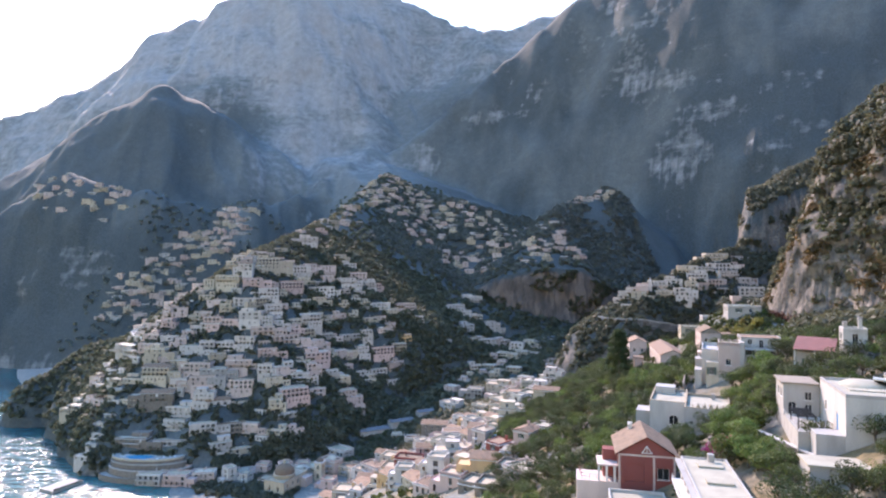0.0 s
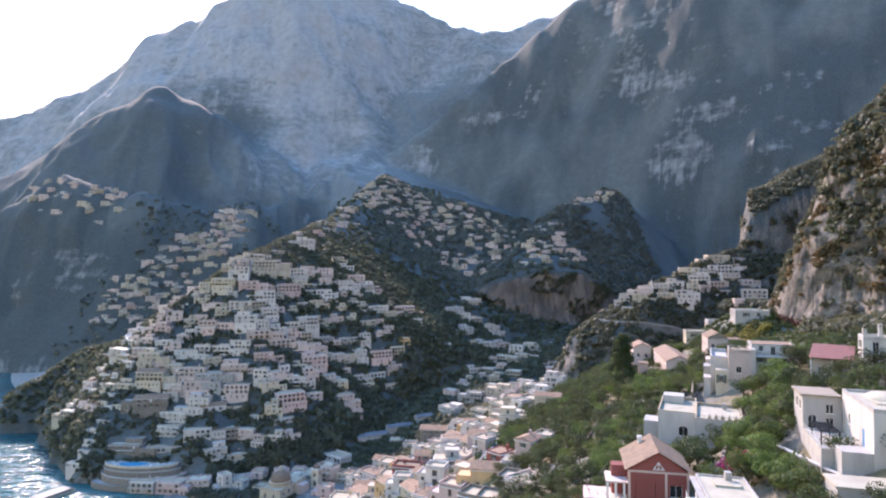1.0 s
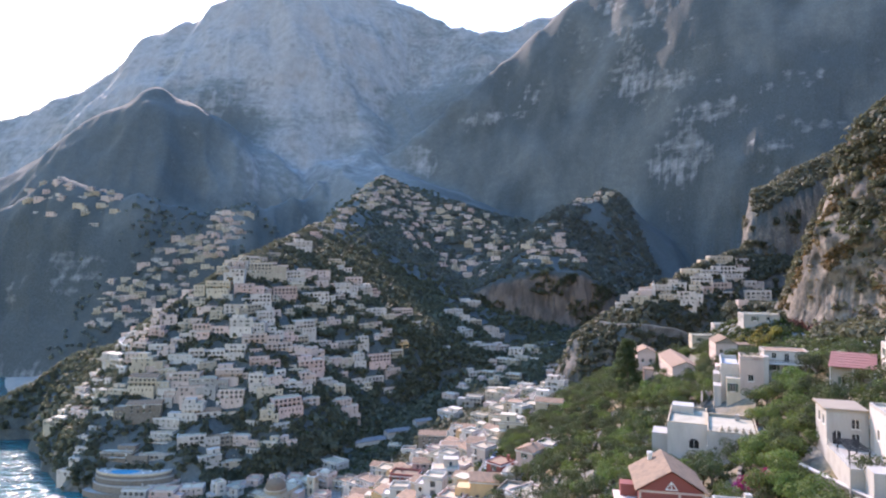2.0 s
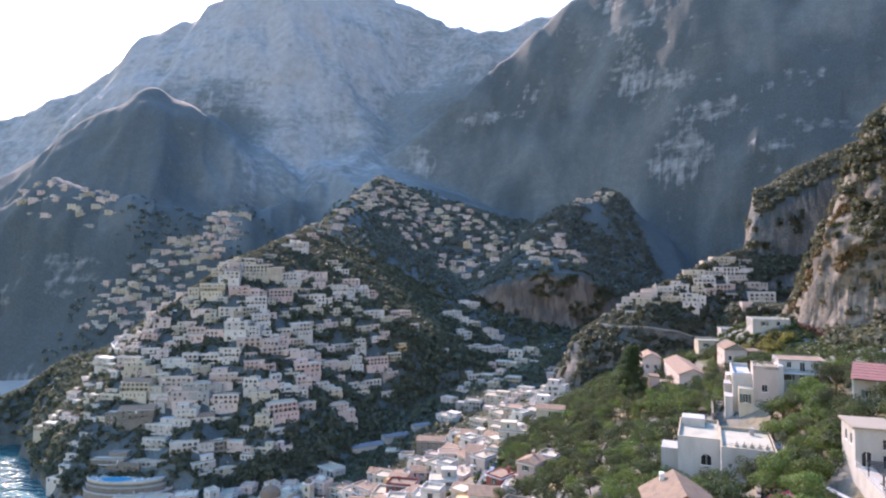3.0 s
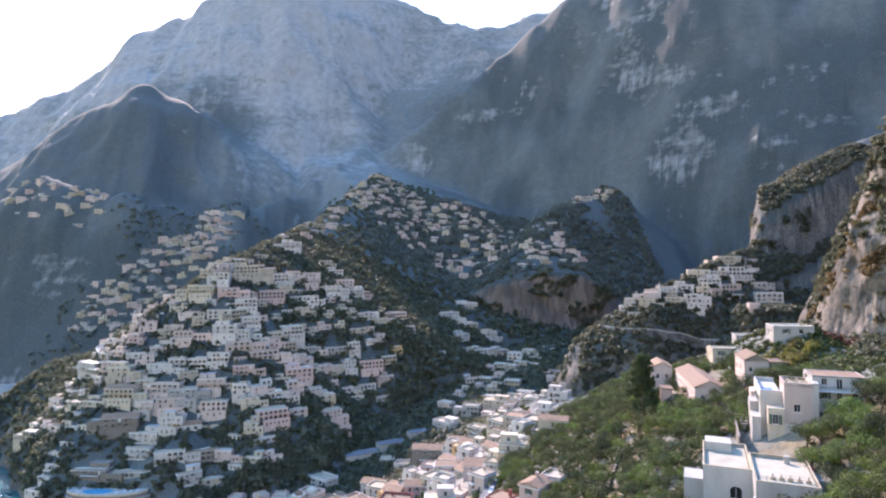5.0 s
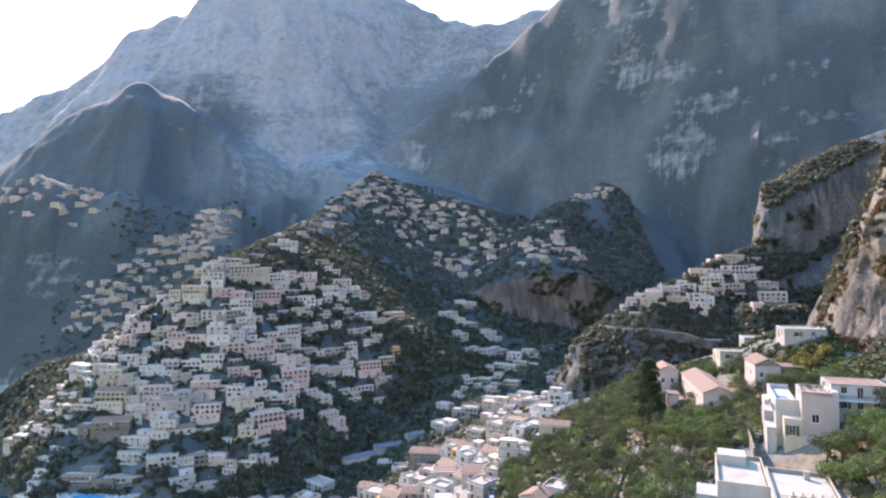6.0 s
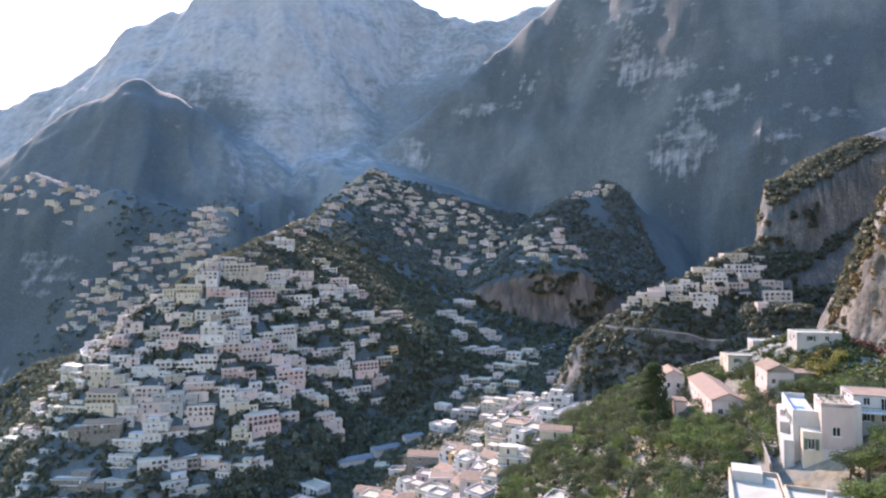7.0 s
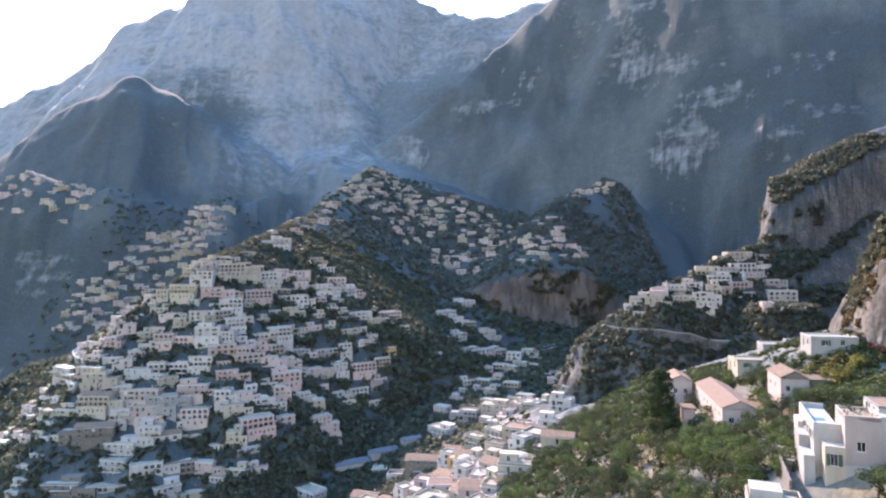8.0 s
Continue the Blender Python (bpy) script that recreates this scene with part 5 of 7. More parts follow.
# the tall pale house behind, with a roof terrace painted blue
def terrace_house():
    h = house_shell("tall_terrace_house", pose(83.9, 171.6, 103.4, 0, 0, -24), "rose", "tall pale rose house with a white terrace", NEAR)
    w, d, top = 5.4, 8, 11.5
    sides = {"front": [(1.8, 5.4, 1.3, 1.7, False)], "left": [(2, 6, 1.1, 1.7, False), (5.5, 6, 1.1, 1.7, False), (2, 2, 1.1, 1.7, False)], "right": [(3, 6, 1.1, 1.6, False), (3, 2, 1.1, 1.6, False)]}
    body(h, w, d, -6, top, sides, WALLS["rose"])
    for k in sides:
        for o in sides[k]:
            put_window(h, k, w, d, o)
    parapet_roof(h, w, d, top - 0.3, ROOF, WALLS["rose"], 0.5)
    bm = bmesh.new()
    box(bm, -w / 2 - 0.02, w / 2 + 0.9, -d / 2 - 0.35, -d / 2 - 0.004, -6, 2.8)
    part("plinth", bm, WALLS["chalk"], h)
    block(h, w / 2, w / 2 + 1.1, -d / 2, d / 2 + 4, -6, 11.9, WALLS["chalk"], "side_wall")
    # the lower wing with its terrace
    block(h, -w / 2 - 4.4, -w / 2 - 0.01, -1, 16, -6, 8.2, WALLS["chalk"], "wing")
    block(h, -w / 2 - 6.2, -w / 2 - 4.41, -2.4, 3.2, -6, 3.4, WALLS["chalk"], "balcony_tier")
    block(h, -w / 2 - 6.2, -w / 2 - 4.41, 3.21, 9, -6, 5.6, WALLS["chalk"], "balcony_tier")
    block(h, -w / 2 - 5.6, -w / 2 - 4.41, 9.01, 14.5, -6, 6.8, WALLS["rose"], "balcony_tier")
    bm = bmesh.new()
    for a in ((-w / 2 - 4.4, -w / 2 - 4.1, -1, 16), (-w / 2 - 4.1, -w / 2 - 0.02, 15.7, 16), (-w / 2 - 4.1, -w / 2 - 0.02, -1, -0.7)):
        box(bm, *a, 8.2, 9.2)
    part("parapet", bm, WALLS["chalk"], h)
    block(h, -w / 2 - 3.6, -w / 2 - 1.4, 5, 7, 8.204, 8.26, BLUE, "mat")
    block(h, -w / 2 - 3.2, -w / 2 - 0.01, -4.4, -1.004, -6, 6.0, WALLS["cream"], "stair_wing")
    bm = bmesh.new()
    for k in range(16):
        box(bm, -w / 2 - 8.9, -w / 2 - 6.3, -8 + 1.3 * k, -6.7 + 1.3 * k, -8, -6 + 0.42 * k)
    part("stairway", bm, PAVING, h, "stepped stone lane")
    block(h, -w / 2 - 9.3, -w / 2 - 8.92, -8, 13, -8, 0.2, WALLS["stone"], "lane_wall")
    place_window(h, 1.2, 2.1, pose(-w / 2 - 2.4, -4.66, 2.6), True, "balcony_door")
    for n, y in enumerate((0.5, 2.4, 7)):
        place_window(h, 1.1, 1.5, pose(-w / 2 - 4.66, y + 1.1, 6.1, 0, 0, -90), True, "window")
    claim(80, 170, 15)
    claim(72, 174, 12)
    # the ruined-looking gabled house behind it
    g = house_shell("gabled_cottage", pose(98.2, 217, 108.4, 0, 0, -14), "stone", "weathered cottage with a broken tile roof", NEAR)
    sides = {"front": [(1.2, 1, 1, 1.4, False)], "left": [(2, 1, 1, 1.4, False), (6, 1, 1, 1.4, False)]}
    body(g, 6.5, 11, -6, 4.4, sides, WALLS["rose"])
    for k in sides:
        for o in sides[k]:
            put_window(g, k, 6.5, 11, o)
    gable_roof(g, 6.5, 11, 4.4, 1.8, OLD_TILE, 0.3, False)
    block(g, 3.6, 9.5, -3.5, 4, -6, 3.6, WALLS["stone"], "stone_wing")
    block(g, 3.4, 9.7, -3.7, 4.2, 3.604, 3.9, OLD_TILE, "wing_roof")
    claim(100, 217, 14)


terrace_house()


def flat_villa(name, m, w, d, top, plaster, label, n_front, roof, room, cellar=7.0, roof_lip=0.5):
    h = house_shell(name, m, plaster, label, NEAR)
    sides = {"front": [o for o in grid_openings(w, max(1, int(top / 3)), 0.2, 3.0, w / max(1, n_front), 1.1, 1.4, False, 0.9, 1)], "left": grid_openings(d, max(1, int(top / 3)), 0.2, 3.0, 3.2, 1.1, 1.4, False, 0.9), "right": grid_openings(d, max(1, int(top / 3)), 0.2, 3.0, 3.6, 1.1, 1.4, False, 0.9)}
    body(h, w, d, -cellar, top, sides, WALLS[plaster])
    for k in sides:
        for n, o in enumerate(sides[k]):
            put_window(h, k, w, d, o, n % 2 == 0 and o[3] < 2)
    parapet_roof(h, w, d, top, roof, WALLS[plaster], roof_lip)
    claim(m.translation.x, m.translation.y, room)
    return h


# houses under the cliff
h = flat_villa("white_cliff_house", pose(92.5, 171.5, 110.4, 0, 0, -20), 10.3, 8, 6, "chalk", "white house with a sand coloured flat roof", 4, TERRACOTTA, 14, 8, 0.12)
balcony(h, -4.4, 4.4, -4.0, 3.0, TRIM, 1.6)
h = flat_villa("white_tower_house", pose(91.6, 131.6, 113.6, 0, 0, -25), 4.4, 4.6, 9.2, "chalk", "narrow white tower house under the cliff", 1, GREY_ROOF, 8, 8, 0.5)
chimney(h, -1.5, 0, 9.2, WALLS["chalk"], 1.2)
chimney(h, 1.5, 1.4, 9.2, WALLS["chalk"], 2.2)
block(h, 2.21, 3.8, -2, 2, -8, 4.4, WALLS["chalk"], "side_wing")
h = flat_villa("awning_house", pose(89.3, 140.8, 112.6, 0, 0, -38), 7.4, 4.6, 4.4, "chalk", "white cottage under a maroon tiled lean-to roof", 3, TERRACOTTA, 10, 8, 0.1)
bm = bmesh.new()
# one sheet in five lapped courses, with its underside
rows = [(3.0 - 1.2 * (k // 2 + k % 2), 7.2 - 0.38 * (k // 2 + k % 2) - (0.0 if k % 2 else 0.06)) for k in range(12)]
for over, flip in ((0.0, False), (-0.14, True)):
    courses = [[bm.verts.new((x, y, z + over)) for x in (-4.1, 4.0)] for y, z in rows]
    for (p, q), (r, t) in zip(courses, courses[1:]):
        bm.faces.new((p, q, t, r) if flip else (r, t, q, p))
part("lean_to_roof", bm, worn("maroon_tile", (0.26, 0.10, 0.085), (0.16, 0.08, 0.07), 1.0, 0.8, (1, 1, 1)), h, "maroon tiled lean-to roof")
for x in (-3.9, 0, 3.6):
    block(h, x, x + 0.2, -3.9, -3.7, 0, 4.7, TRIM, "post")
block(h, -3.7, 3.7, 2.06, 2.3, 4.4, 6.9, WALLS["chalk"], "rear_wall")


# the big white villa with terraces
def villa():
    h = house_shell("white_villa", pose(70.8, 107.5, 107.2, 0, 0, -20), "chalk", "large white villa with blue framed windows and terraces", NEAR)
    # main block
    bm = bmesh.new()
    for origin, way, length, key in (((0, -9), (1, 0), 17, "f"), ((17, -9), (0, 1), 16, ""), ((17, 7), (-1, 0), 17, ""), ((0, 7), (0, -1), 16, "l")):
        wall_side(bm, origin, way, length, -7, 8.2, {"l": [(3.5, 3.6, 1.0, 1.6, False), (10.6, 1.6, 1.1, 3.0, False)], "f": [(9.5, 2.4, 1.2, 1.2, False)]}.get(key, []))
    part("wall", bm, WALLS["chalk"], h, "whitewashed main block")
    for w, hh, m in ((1.0, 1.6, pose(0, 3.5, 3.6, 0, 0, -90)), (1.2, 1.2, pose(9.5, -9, 2.4))):
        place_window(h, w, hh, m, False, "window")
    bm = bmesh.new()
    box(bm, 0, 1.1, 0.05, 0.12, 0, 3.0)
    part("door", bm, BLUE, h, "tall blue door", pose(0, -3.6, 1.6, 0, 0, -90))
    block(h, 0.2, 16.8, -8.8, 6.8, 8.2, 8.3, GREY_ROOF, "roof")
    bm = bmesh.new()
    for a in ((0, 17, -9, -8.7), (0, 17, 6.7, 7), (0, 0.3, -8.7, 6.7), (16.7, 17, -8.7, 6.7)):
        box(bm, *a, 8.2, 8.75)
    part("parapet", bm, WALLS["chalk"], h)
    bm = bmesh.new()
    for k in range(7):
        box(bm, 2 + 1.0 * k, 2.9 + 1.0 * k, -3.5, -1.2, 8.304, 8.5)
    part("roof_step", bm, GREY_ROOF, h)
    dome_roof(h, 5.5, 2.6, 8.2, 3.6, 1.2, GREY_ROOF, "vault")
    chimney(h, 10, 5.5, 8.2, WALLS["chalk"], 1.6)
    # left wing with its sand coloured roof
    bm = bmesh.new()
    for origin, way, length, key in (((-6, 7.5), (1, 0), 6, "f"), ((-0.01, 7.5), (0, 1), 7, ""), ((0, 14.5), (-1, 0), 6, ""), ((-6, 14.5), (0, -1), 7, "l")):
        wall_side(bm, origin, way, length, -7, 7.0, {"l": [(2, 4.2, 1.1, 1.6, False), (4.6, 4.2, 1.1, 1.6, False)], "f": [(0.8, 1.2, 1.4, 2.4, True), (3.6, 4.0, 1.2, 1.6, False), (3.6, 1.2, 1.2, 2.0, False)]}.get(key, []))
    part("wall", bm, WALLS["chalk"], h, "white side wing")
    for w, hh, m in ((1.1, 1.6, pose(-6, 12.5, 4.2, 0, 0, -90)), (1.1, 1.6, pose(-6, 9.9, 4.2, 0, 0, -90)), (1.4, 2.4, pose(-5.2, 7.5, 1.2)), (1.2, 1.6, pose(-2.4, 7.5, 4.0)), (1.2, 2.0, pose(-2.4, 7.5, 1.2))):
        place_window(h, w, hh, m, False, "window")
    block(h, -6.4, -0.01, 7.1, 14.9, 7.0, 7.3, worn("sand_roof", (0.30, 0.24, 0.18), (0.18, 0.145, 0.11), 3.0, 0.85, (1, 1, 1)), "wing_roof")
    # front terrace, its rail and the long garden walls
    block(h, -6, -0.02, -5, 7.48, -7, 1.15, PAVING, "terrace")
    rail_line(h, (-6, -5), (-6, 7.4), 1.15, TRIM)
    rail_line(h, (-6, -5), (-1, -5), 1.15, IRON)
    for x, y in ((-5.6, -3.0), (-3.0, -3.0), (-5.6, 3.2), (-3.0, 3.2)):
        block(h, x, x + 0.18, y, y + 0.18, 1.15, 3.3, IRON, "pergola_post")
    for k in range(9):
        block(h, -5.8, -2.7, -3.2 + 0.8 * k, -3.06 + 0.8 * k, 3.3, 3.44, IRON, "pergola_beam")
    block(h, -4.2, -0.04, -9.0, -5.02, -7, 2.0, WALLS["chalk"], "garden_room")
    for y in (97, 101, 105, 109, 113):
        claim(63.8, y, 5)
    claim(80, 105, 20)
    claim(70, 116, 12)
    claim(67, 99, 8)
    g = house_shell("garden_outbuilding", pose(63.4, 94.6, 101.3, 0, 0, -16), "chalk", "low white outbuilding with arched windows", NEAR)
    sides = {"front": [(2.2, 1.6, 1.2, 1.8, True), (6.4, 2.2, 1.0, 1.2, True)], "left": [(2, 1.8, 1, 1.3, False)]}
    body(g, 9, 5, -7, 5.0, sides, WALLS["chalk"])
    for k in sides:
        for o in sides[k]:
            put_window(g, k, 9, 5, o)
    block(g, -4.8, 4.8, -2.8, 2.8, 5.0, 5.3, GREY_ROOF, "roof")
    claim(62.6, 95, 10)
    wall = tagged(new("garden_wall"), "long pale rubble garden wall below a white villa", "wall")
    wall.matrix_basis = pose(63.8, 106.8, 105.2, 0, 0, 5)
    block(wall, -0.3, 0.3, -7.5, 9.5, -9, 0.0, WALLS["stone"], "wall")
    block(wall, -0.42, 0.42, -7.6, 9.6, 0.004, 0.18, WALLS["chalk"], "coping")
    block(wall, 0.31, 2.6, -7.5, 9.5, -9, -0.9, PAVING, "path")


villa()


# the long white roof below the red house
def long_roof_house():
    h = house_shell("long_white_house", pose(46.8, 98.8, 94.4, 0, 0, -14), "chalk", "long white house with a flat roof and dark balconies", NEAR)
    w, d, top = 7.6, 24, 7.4
    sides = {"left": [(1.5 + 3.2 * k, 3.9, 2.2, 2.2, False) for k in range(7)] + [(1.5 + 3.2 * k, 0.6, 2.2, 2.2, False) for k in range(7)], "front": [(2, 4, 1.4, 1.6, False), (6.5, 4, 1.4, 1.6, False)]}
    body(h, w, d, -7, top, sides, WALLS["chalk"])
    for k in sides:
        for o in sides[k]:
            put_window(h, k, w, d, o)
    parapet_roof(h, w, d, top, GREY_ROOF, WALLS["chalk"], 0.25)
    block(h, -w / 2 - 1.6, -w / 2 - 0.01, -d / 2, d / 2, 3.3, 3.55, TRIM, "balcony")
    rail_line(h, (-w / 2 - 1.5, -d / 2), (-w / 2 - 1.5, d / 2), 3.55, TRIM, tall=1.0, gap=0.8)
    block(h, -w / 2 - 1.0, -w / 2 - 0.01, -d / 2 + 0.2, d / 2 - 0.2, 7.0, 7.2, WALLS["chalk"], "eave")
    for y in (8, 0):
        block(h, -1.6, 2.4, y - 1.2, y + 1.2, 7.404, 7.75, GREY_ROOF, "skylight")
    block(h, 0.4, 1.4, 9.4, 10.4, 7.3, 9.0, WALLS["chalk"], "flue")
    rail_line(h, (-1.0, 11.0), (3.0, 11.0), 7.4, IRON, tall=1.4)
    claim(48.5, 104, 18)
    claim(46, 96, 14)
    g = house_shell("low_white_terrace", pose(38.5, 112, 90, 0, 0, -12), "chalk", "low white terrace building below a red house", NEAR)
    body(g, 10, 8, -6, 3.6, {"front": [(1, 0.6, 1.4, 2, True), (5, 0.6, 1.4, 2, True)]}, WALLS["chalk"])
    for o in ((1, 0.6, 1.4, 2, True), (5, 0.6, 1.4, 2, True)):
        put_window(g, "front", 10, 8, o)
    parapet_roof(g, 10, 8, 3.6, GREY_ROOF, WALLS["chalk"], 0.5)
    claim(38.5, 112, 10)


long_roof_house()


# the pink chapel-like house with pitched roofs
def chapel_house():
    h = house_shell("pink_gabled_house", pose(89.0, 232.6, 97.0, 0, 0, -12), "rose", "pale pink gabled house with a long tiled roof", NEAR)
    w, d, top = 8.6, 31, 6.8
    sides = {"front": [(1.6, 3.0, 1.3, 1.5, True)], "left": [(2 + 4.2 * k, 3.8, 1.0, 1.4, False) for k in range(7)], "right": [(2 + 4.2 * k, 3.8, 1.0, 1.4, False) for k in range(7)]}
    body(h, w, d, -7, top, sides, WALLS["rose"])
    for k in sides:
        for o in sides[k]:
            put_window(h, k, w, d, o)
    gable_roof(h, w, d, top, 2.0, worn("pale_tile", (0.27, 0.175, 0.12), (0.16, 0.11, 0.08), 1.2, 0.9, (1, 1, 1)), 0.35, False)
    block(h, -w / 2, w / 2 + 2, -d / 2 - 3, -d / 2 - 0.01, -7, 2.4, WALLS["stone"], "front_terrace")
    block(h, w / 2 + 0.01, w / 2 + 6, 0, 13, -7, 5.6, WALLS["cream"], "side_wing")
    block(h, w / 2 + 0.0, w / 2 + 6.2, -0.2, 13.2, 5.604, 5.9, ROOF, "side_roof")
    block(h, w / 2 + 1, w / 2 + 5, 13.3, 19, -7, 6.6, WALLS["chalk"], "rear_room")
    claim(87, 223, 14)
    claim(91, 238, 16)
    g = house_shell("gabled_annexe", pose(85.5, 257, 97.6, 0, 0, -12), "rose", "smaller pink annexe with a tiled gable roof", NEAR)
    sides = {"front": [(1.5, 2.4, 1.1, 1.6, False), (4.5, 2.4, 1.1, 1.6, False)], "left": [(2, 2.4, 1.1, 1.6, False), (6, 2.4, 1.1, 1.6, False)]}
    body(g, 7, 11, -7, 6.4, sides, WALLS["rose"])
    for k in sides:
        for o in sides[k]:
            put_window(g, k, 7, 11, o)
    gable_roof(g, 7, 11, 6.4, 1.8, TERRACOTTA, 0.3, False)
    block(h, -12.4, -9.4, -8, -3, -9, 4.4, WALLS["pink"], "porch")
    block(h, -12.7, -9.1, -8.3, -2.7, 4.404, 4.7, OLD_TILE, "porch_roof")
    block(h, -9.39, -4.32, -12, 4, -9, 1.6, WALLS["cream"], "side_terrace")
    block(h, -8.6, -5.0, -11, -2, 1.604, 1.9, LEMON, "planting_bed")
    claim(85.5, 257, 12)
    claim(77, 230, 8)


chapel_house()

# the row of white terraces below the far end of the cliff
for k, (x, y, z, w, d, top, plaster) in enumerate([(115.5, 226.5, 118, 11.5, 8, 3.2, "chalk"), (124, 252, 112, 9, 8, 3.4, "chalk"), (118, 258, 108, 8, 7, 3.8, "chalk"), (112, 266, 104, 8, 7, 3.6, "cream"), (106, 250, 103, 9, 7, 3.2, "cream")]):
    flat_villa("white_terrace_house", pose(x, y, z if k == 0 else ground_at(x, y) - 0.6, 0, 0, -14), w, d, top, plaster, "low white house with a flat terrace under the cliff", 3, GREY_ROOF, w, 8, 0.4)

# ---- planting of the near slope ----
slope = scatter(21, 6000, -5, 104, 84, 330, lambda x, y, z, s: (z > 40) & (x > 6 + 0.14 * (y - 100)) & (x < 100 + 0 * y))
used = []
for x, y, z in clear_of_houses(slope, 0.56):
    if all((x - a) ** 2 + (y - b) ** 2 > 2.7 ** 2 for a, b in used):
        used.append((x, y))
OLIVES = dict(name="olive_tree", tall=4.6, wide=4.6, leaves=1000, leaf=0.17, material=OLIVE, label="grey green olive tree on the terraced slope", group="trees of the slope")
LEMONS = dict(name="lemon_tree", tall=3.8, wide=4.4, leaves=1000, leaf=0.17, material=LEMON, label="bright green lemon tree on the terraced slope", group="trees of the slope")
DARK = dict(name="carob_tree", tall=5.2, wide=5.2, leaves=1100, leaf=0.18, material=CAROB, label="dark green carob tree on the terraced slope", group="trees of the slope")
grove([(5, OLIVES), (2, LEMONS), (2, DARK)], [p for p in used if p[1] > 185 or p[0] < 40][:420], 31)
grove([(2, OLIVES), (5, LEMONS), (2, DARK)], [p for p in used if not (p[1] > 185 or p[0] < 40)][:200], 47)
GARDEN = dict(name="garden_tree", tall=5.6, wide=5.4, leaves=1500, leaf=0.2, material=LEMON, label="leafy bright green garden tree below the white houses", group="garden trees of the near slope")
grove([(1, GARDEN)], [(72.5, 216), (75.5, 211), (72, 207), (75, 203), (71, 200), (74.5, 196), (71, 192), (74, 188), (70, 185), (68, 211), (67.5, 204), (75, 232), (58.6, 105), (57.4, 109.5), (59.2, 113.5), (56.6, 101), (60.4, 118), (55.6, 114), (63.5, 120.5), (67.5, 129), (71, 126.5), (63, 128), (78.5, 150), (81.5, 146.5), (76.5, 155), (84.5, 152), (80.5, 158), (86.5, 157)], 61)


def conifer(m, seed, tall, wide, leaves, label):
    """A dense dark conifer: limbs in whorls that shorten towards the top, each ending in a clump of needles."""
    rnd = random.Random(seed)
    thing = tagged(new("pine_tree"), label, "tree")
    thing.matrix_basis = m
    bm = bmesh.new()
    limb(bm, (0, 0, -1.5), (0.2, 0.1, tall * 0.96), 0.42, 0.06, 8)
    lobes = []
    for k in range(60):
        u = 0.16 + 0.82 * k / 59
        reach = wide * 0.5 * (1.0 - 0.78 * max(0.0, u - 0.32) / 0.68) * rnd.uniform(0.45, 1.0)
        a = 2.4 * k + rnd.uniform(-0.3, 0.3)
        tip = (reach * math.cos(a), reach * math.sin(a), tall * u + rnd.uniform(-0.4, 0.6))
        limb(bm, (0.1, 0.05, tall * u - 0.5), tip, 0.1, 0.03, 4)
        lobes.append((*tip, wide * rnd.uniform(0.1, 0.17)))
    part("trunk", bm, BARK, thing)
    crown = new("crown", mesh_of("crown", *leaf_cloud(rnd, leaves, 0.26, lobes), CAROB))
    crown.parent = thing
    return thing


conifer(pose(70.8, 232.5, ground_at(70.8, 232.5) - 0.3, 0, 0, 40), 77, 21, 11.0, 14000, "large dark green pine beside a pink house")

# ---- scrub and woods ----
def bushes(name, seed, count, x0, x1, y0, y1, keep, material, label, size, share=0.55, cards=26, leaf=0.5):
    places = scatter(seed, count, x0, x1, y0, y1, keep)
    if share:
        places = clear_of_houses(places, share)
    return scrub_patch(name, places, seed, material, label, "scrub", cards, size, leaf)


def fading(x, y, edge, wide, seed):
    """Thinner and thinner beyond an edge in y, unevenly."""
    g = np.random.default_rng(seed)
    return g.random(len(x)) < 1 - ramp(y + 120 * fbm(x, y, 90, 3, seed), edge - wide, edge + wide)


def thicket(x, y, size, seed, level=-0.1):
    return fbm(x, y, size, 3, seed) > level


bushes("town_garden", 101, 14000, -290, 0, 385, 680, lambda x, y, z, s: (z > 3) & (z < 190), PINE, "dark green gardens and trees between the town houses", (1.2, 2.8), 0.45)
bushes("gorge_wood", 102, 2600, -120, 40, 420, 640, lambda x, y, z, s: (z > 12) & (x + 0.4 * (y - 450) > -95), PINE, "dark wood in the gorge below the town", (2.2, 4.6), 0.6)
bushes("ridge_wood", 115, 1700, -200, 0, 640, 1060, lambda x, y, z, s: (z > 110) & (z < 330), PINE, "dark trees between the houses of the upper ridge", (1.6, 3.8), 0.5)
bushes("headland_scrub", 103, 4200, -370, -232, 390, 640, lambda x, y, z, s: z > 8, PINE, "green scrub on the headland over the sea", (1.5, 3.6), 0.5)
bushes("valley_scrub", 104, 5200, -120, 330, 540, 820, lambda x, y, z, s: (z > 40) & (s < 2.4) & fading(x, y, 690, 60, 7) & (s < 1.3), SCRUB, "scrub and trees on the valley terraces", (1.6, 4.2), 0.5)
bushes("valley_wood", 105, 2600, -120, 330, 540, 820, lambda x, y, z, s: (z > 40) & (s < 1.3) & fading(x, y, 680, 60, 8) & thicket(x, y, 60, 130, 0.05), PINE, "dark trees on the valley terraces", (2.4, 5.0), 0.5)
bushes("valley_floor_wood", 116, 900, 20, 140, 470, 600, lambda x, y, z, s: z > 12, PINE, "dark trees on the valley floor", (1.6, 3.6), 0.6)
bushes("knoll_scrub", 106, 13000, 110, 400, 425, 600, lambda x, y, z, s: (z > 40) & (s < np.where(x > 240, 1.5, 3.5)), PINE, "dark scrub on the flanks of the knoll", (1.4, 3.4), 0.45)
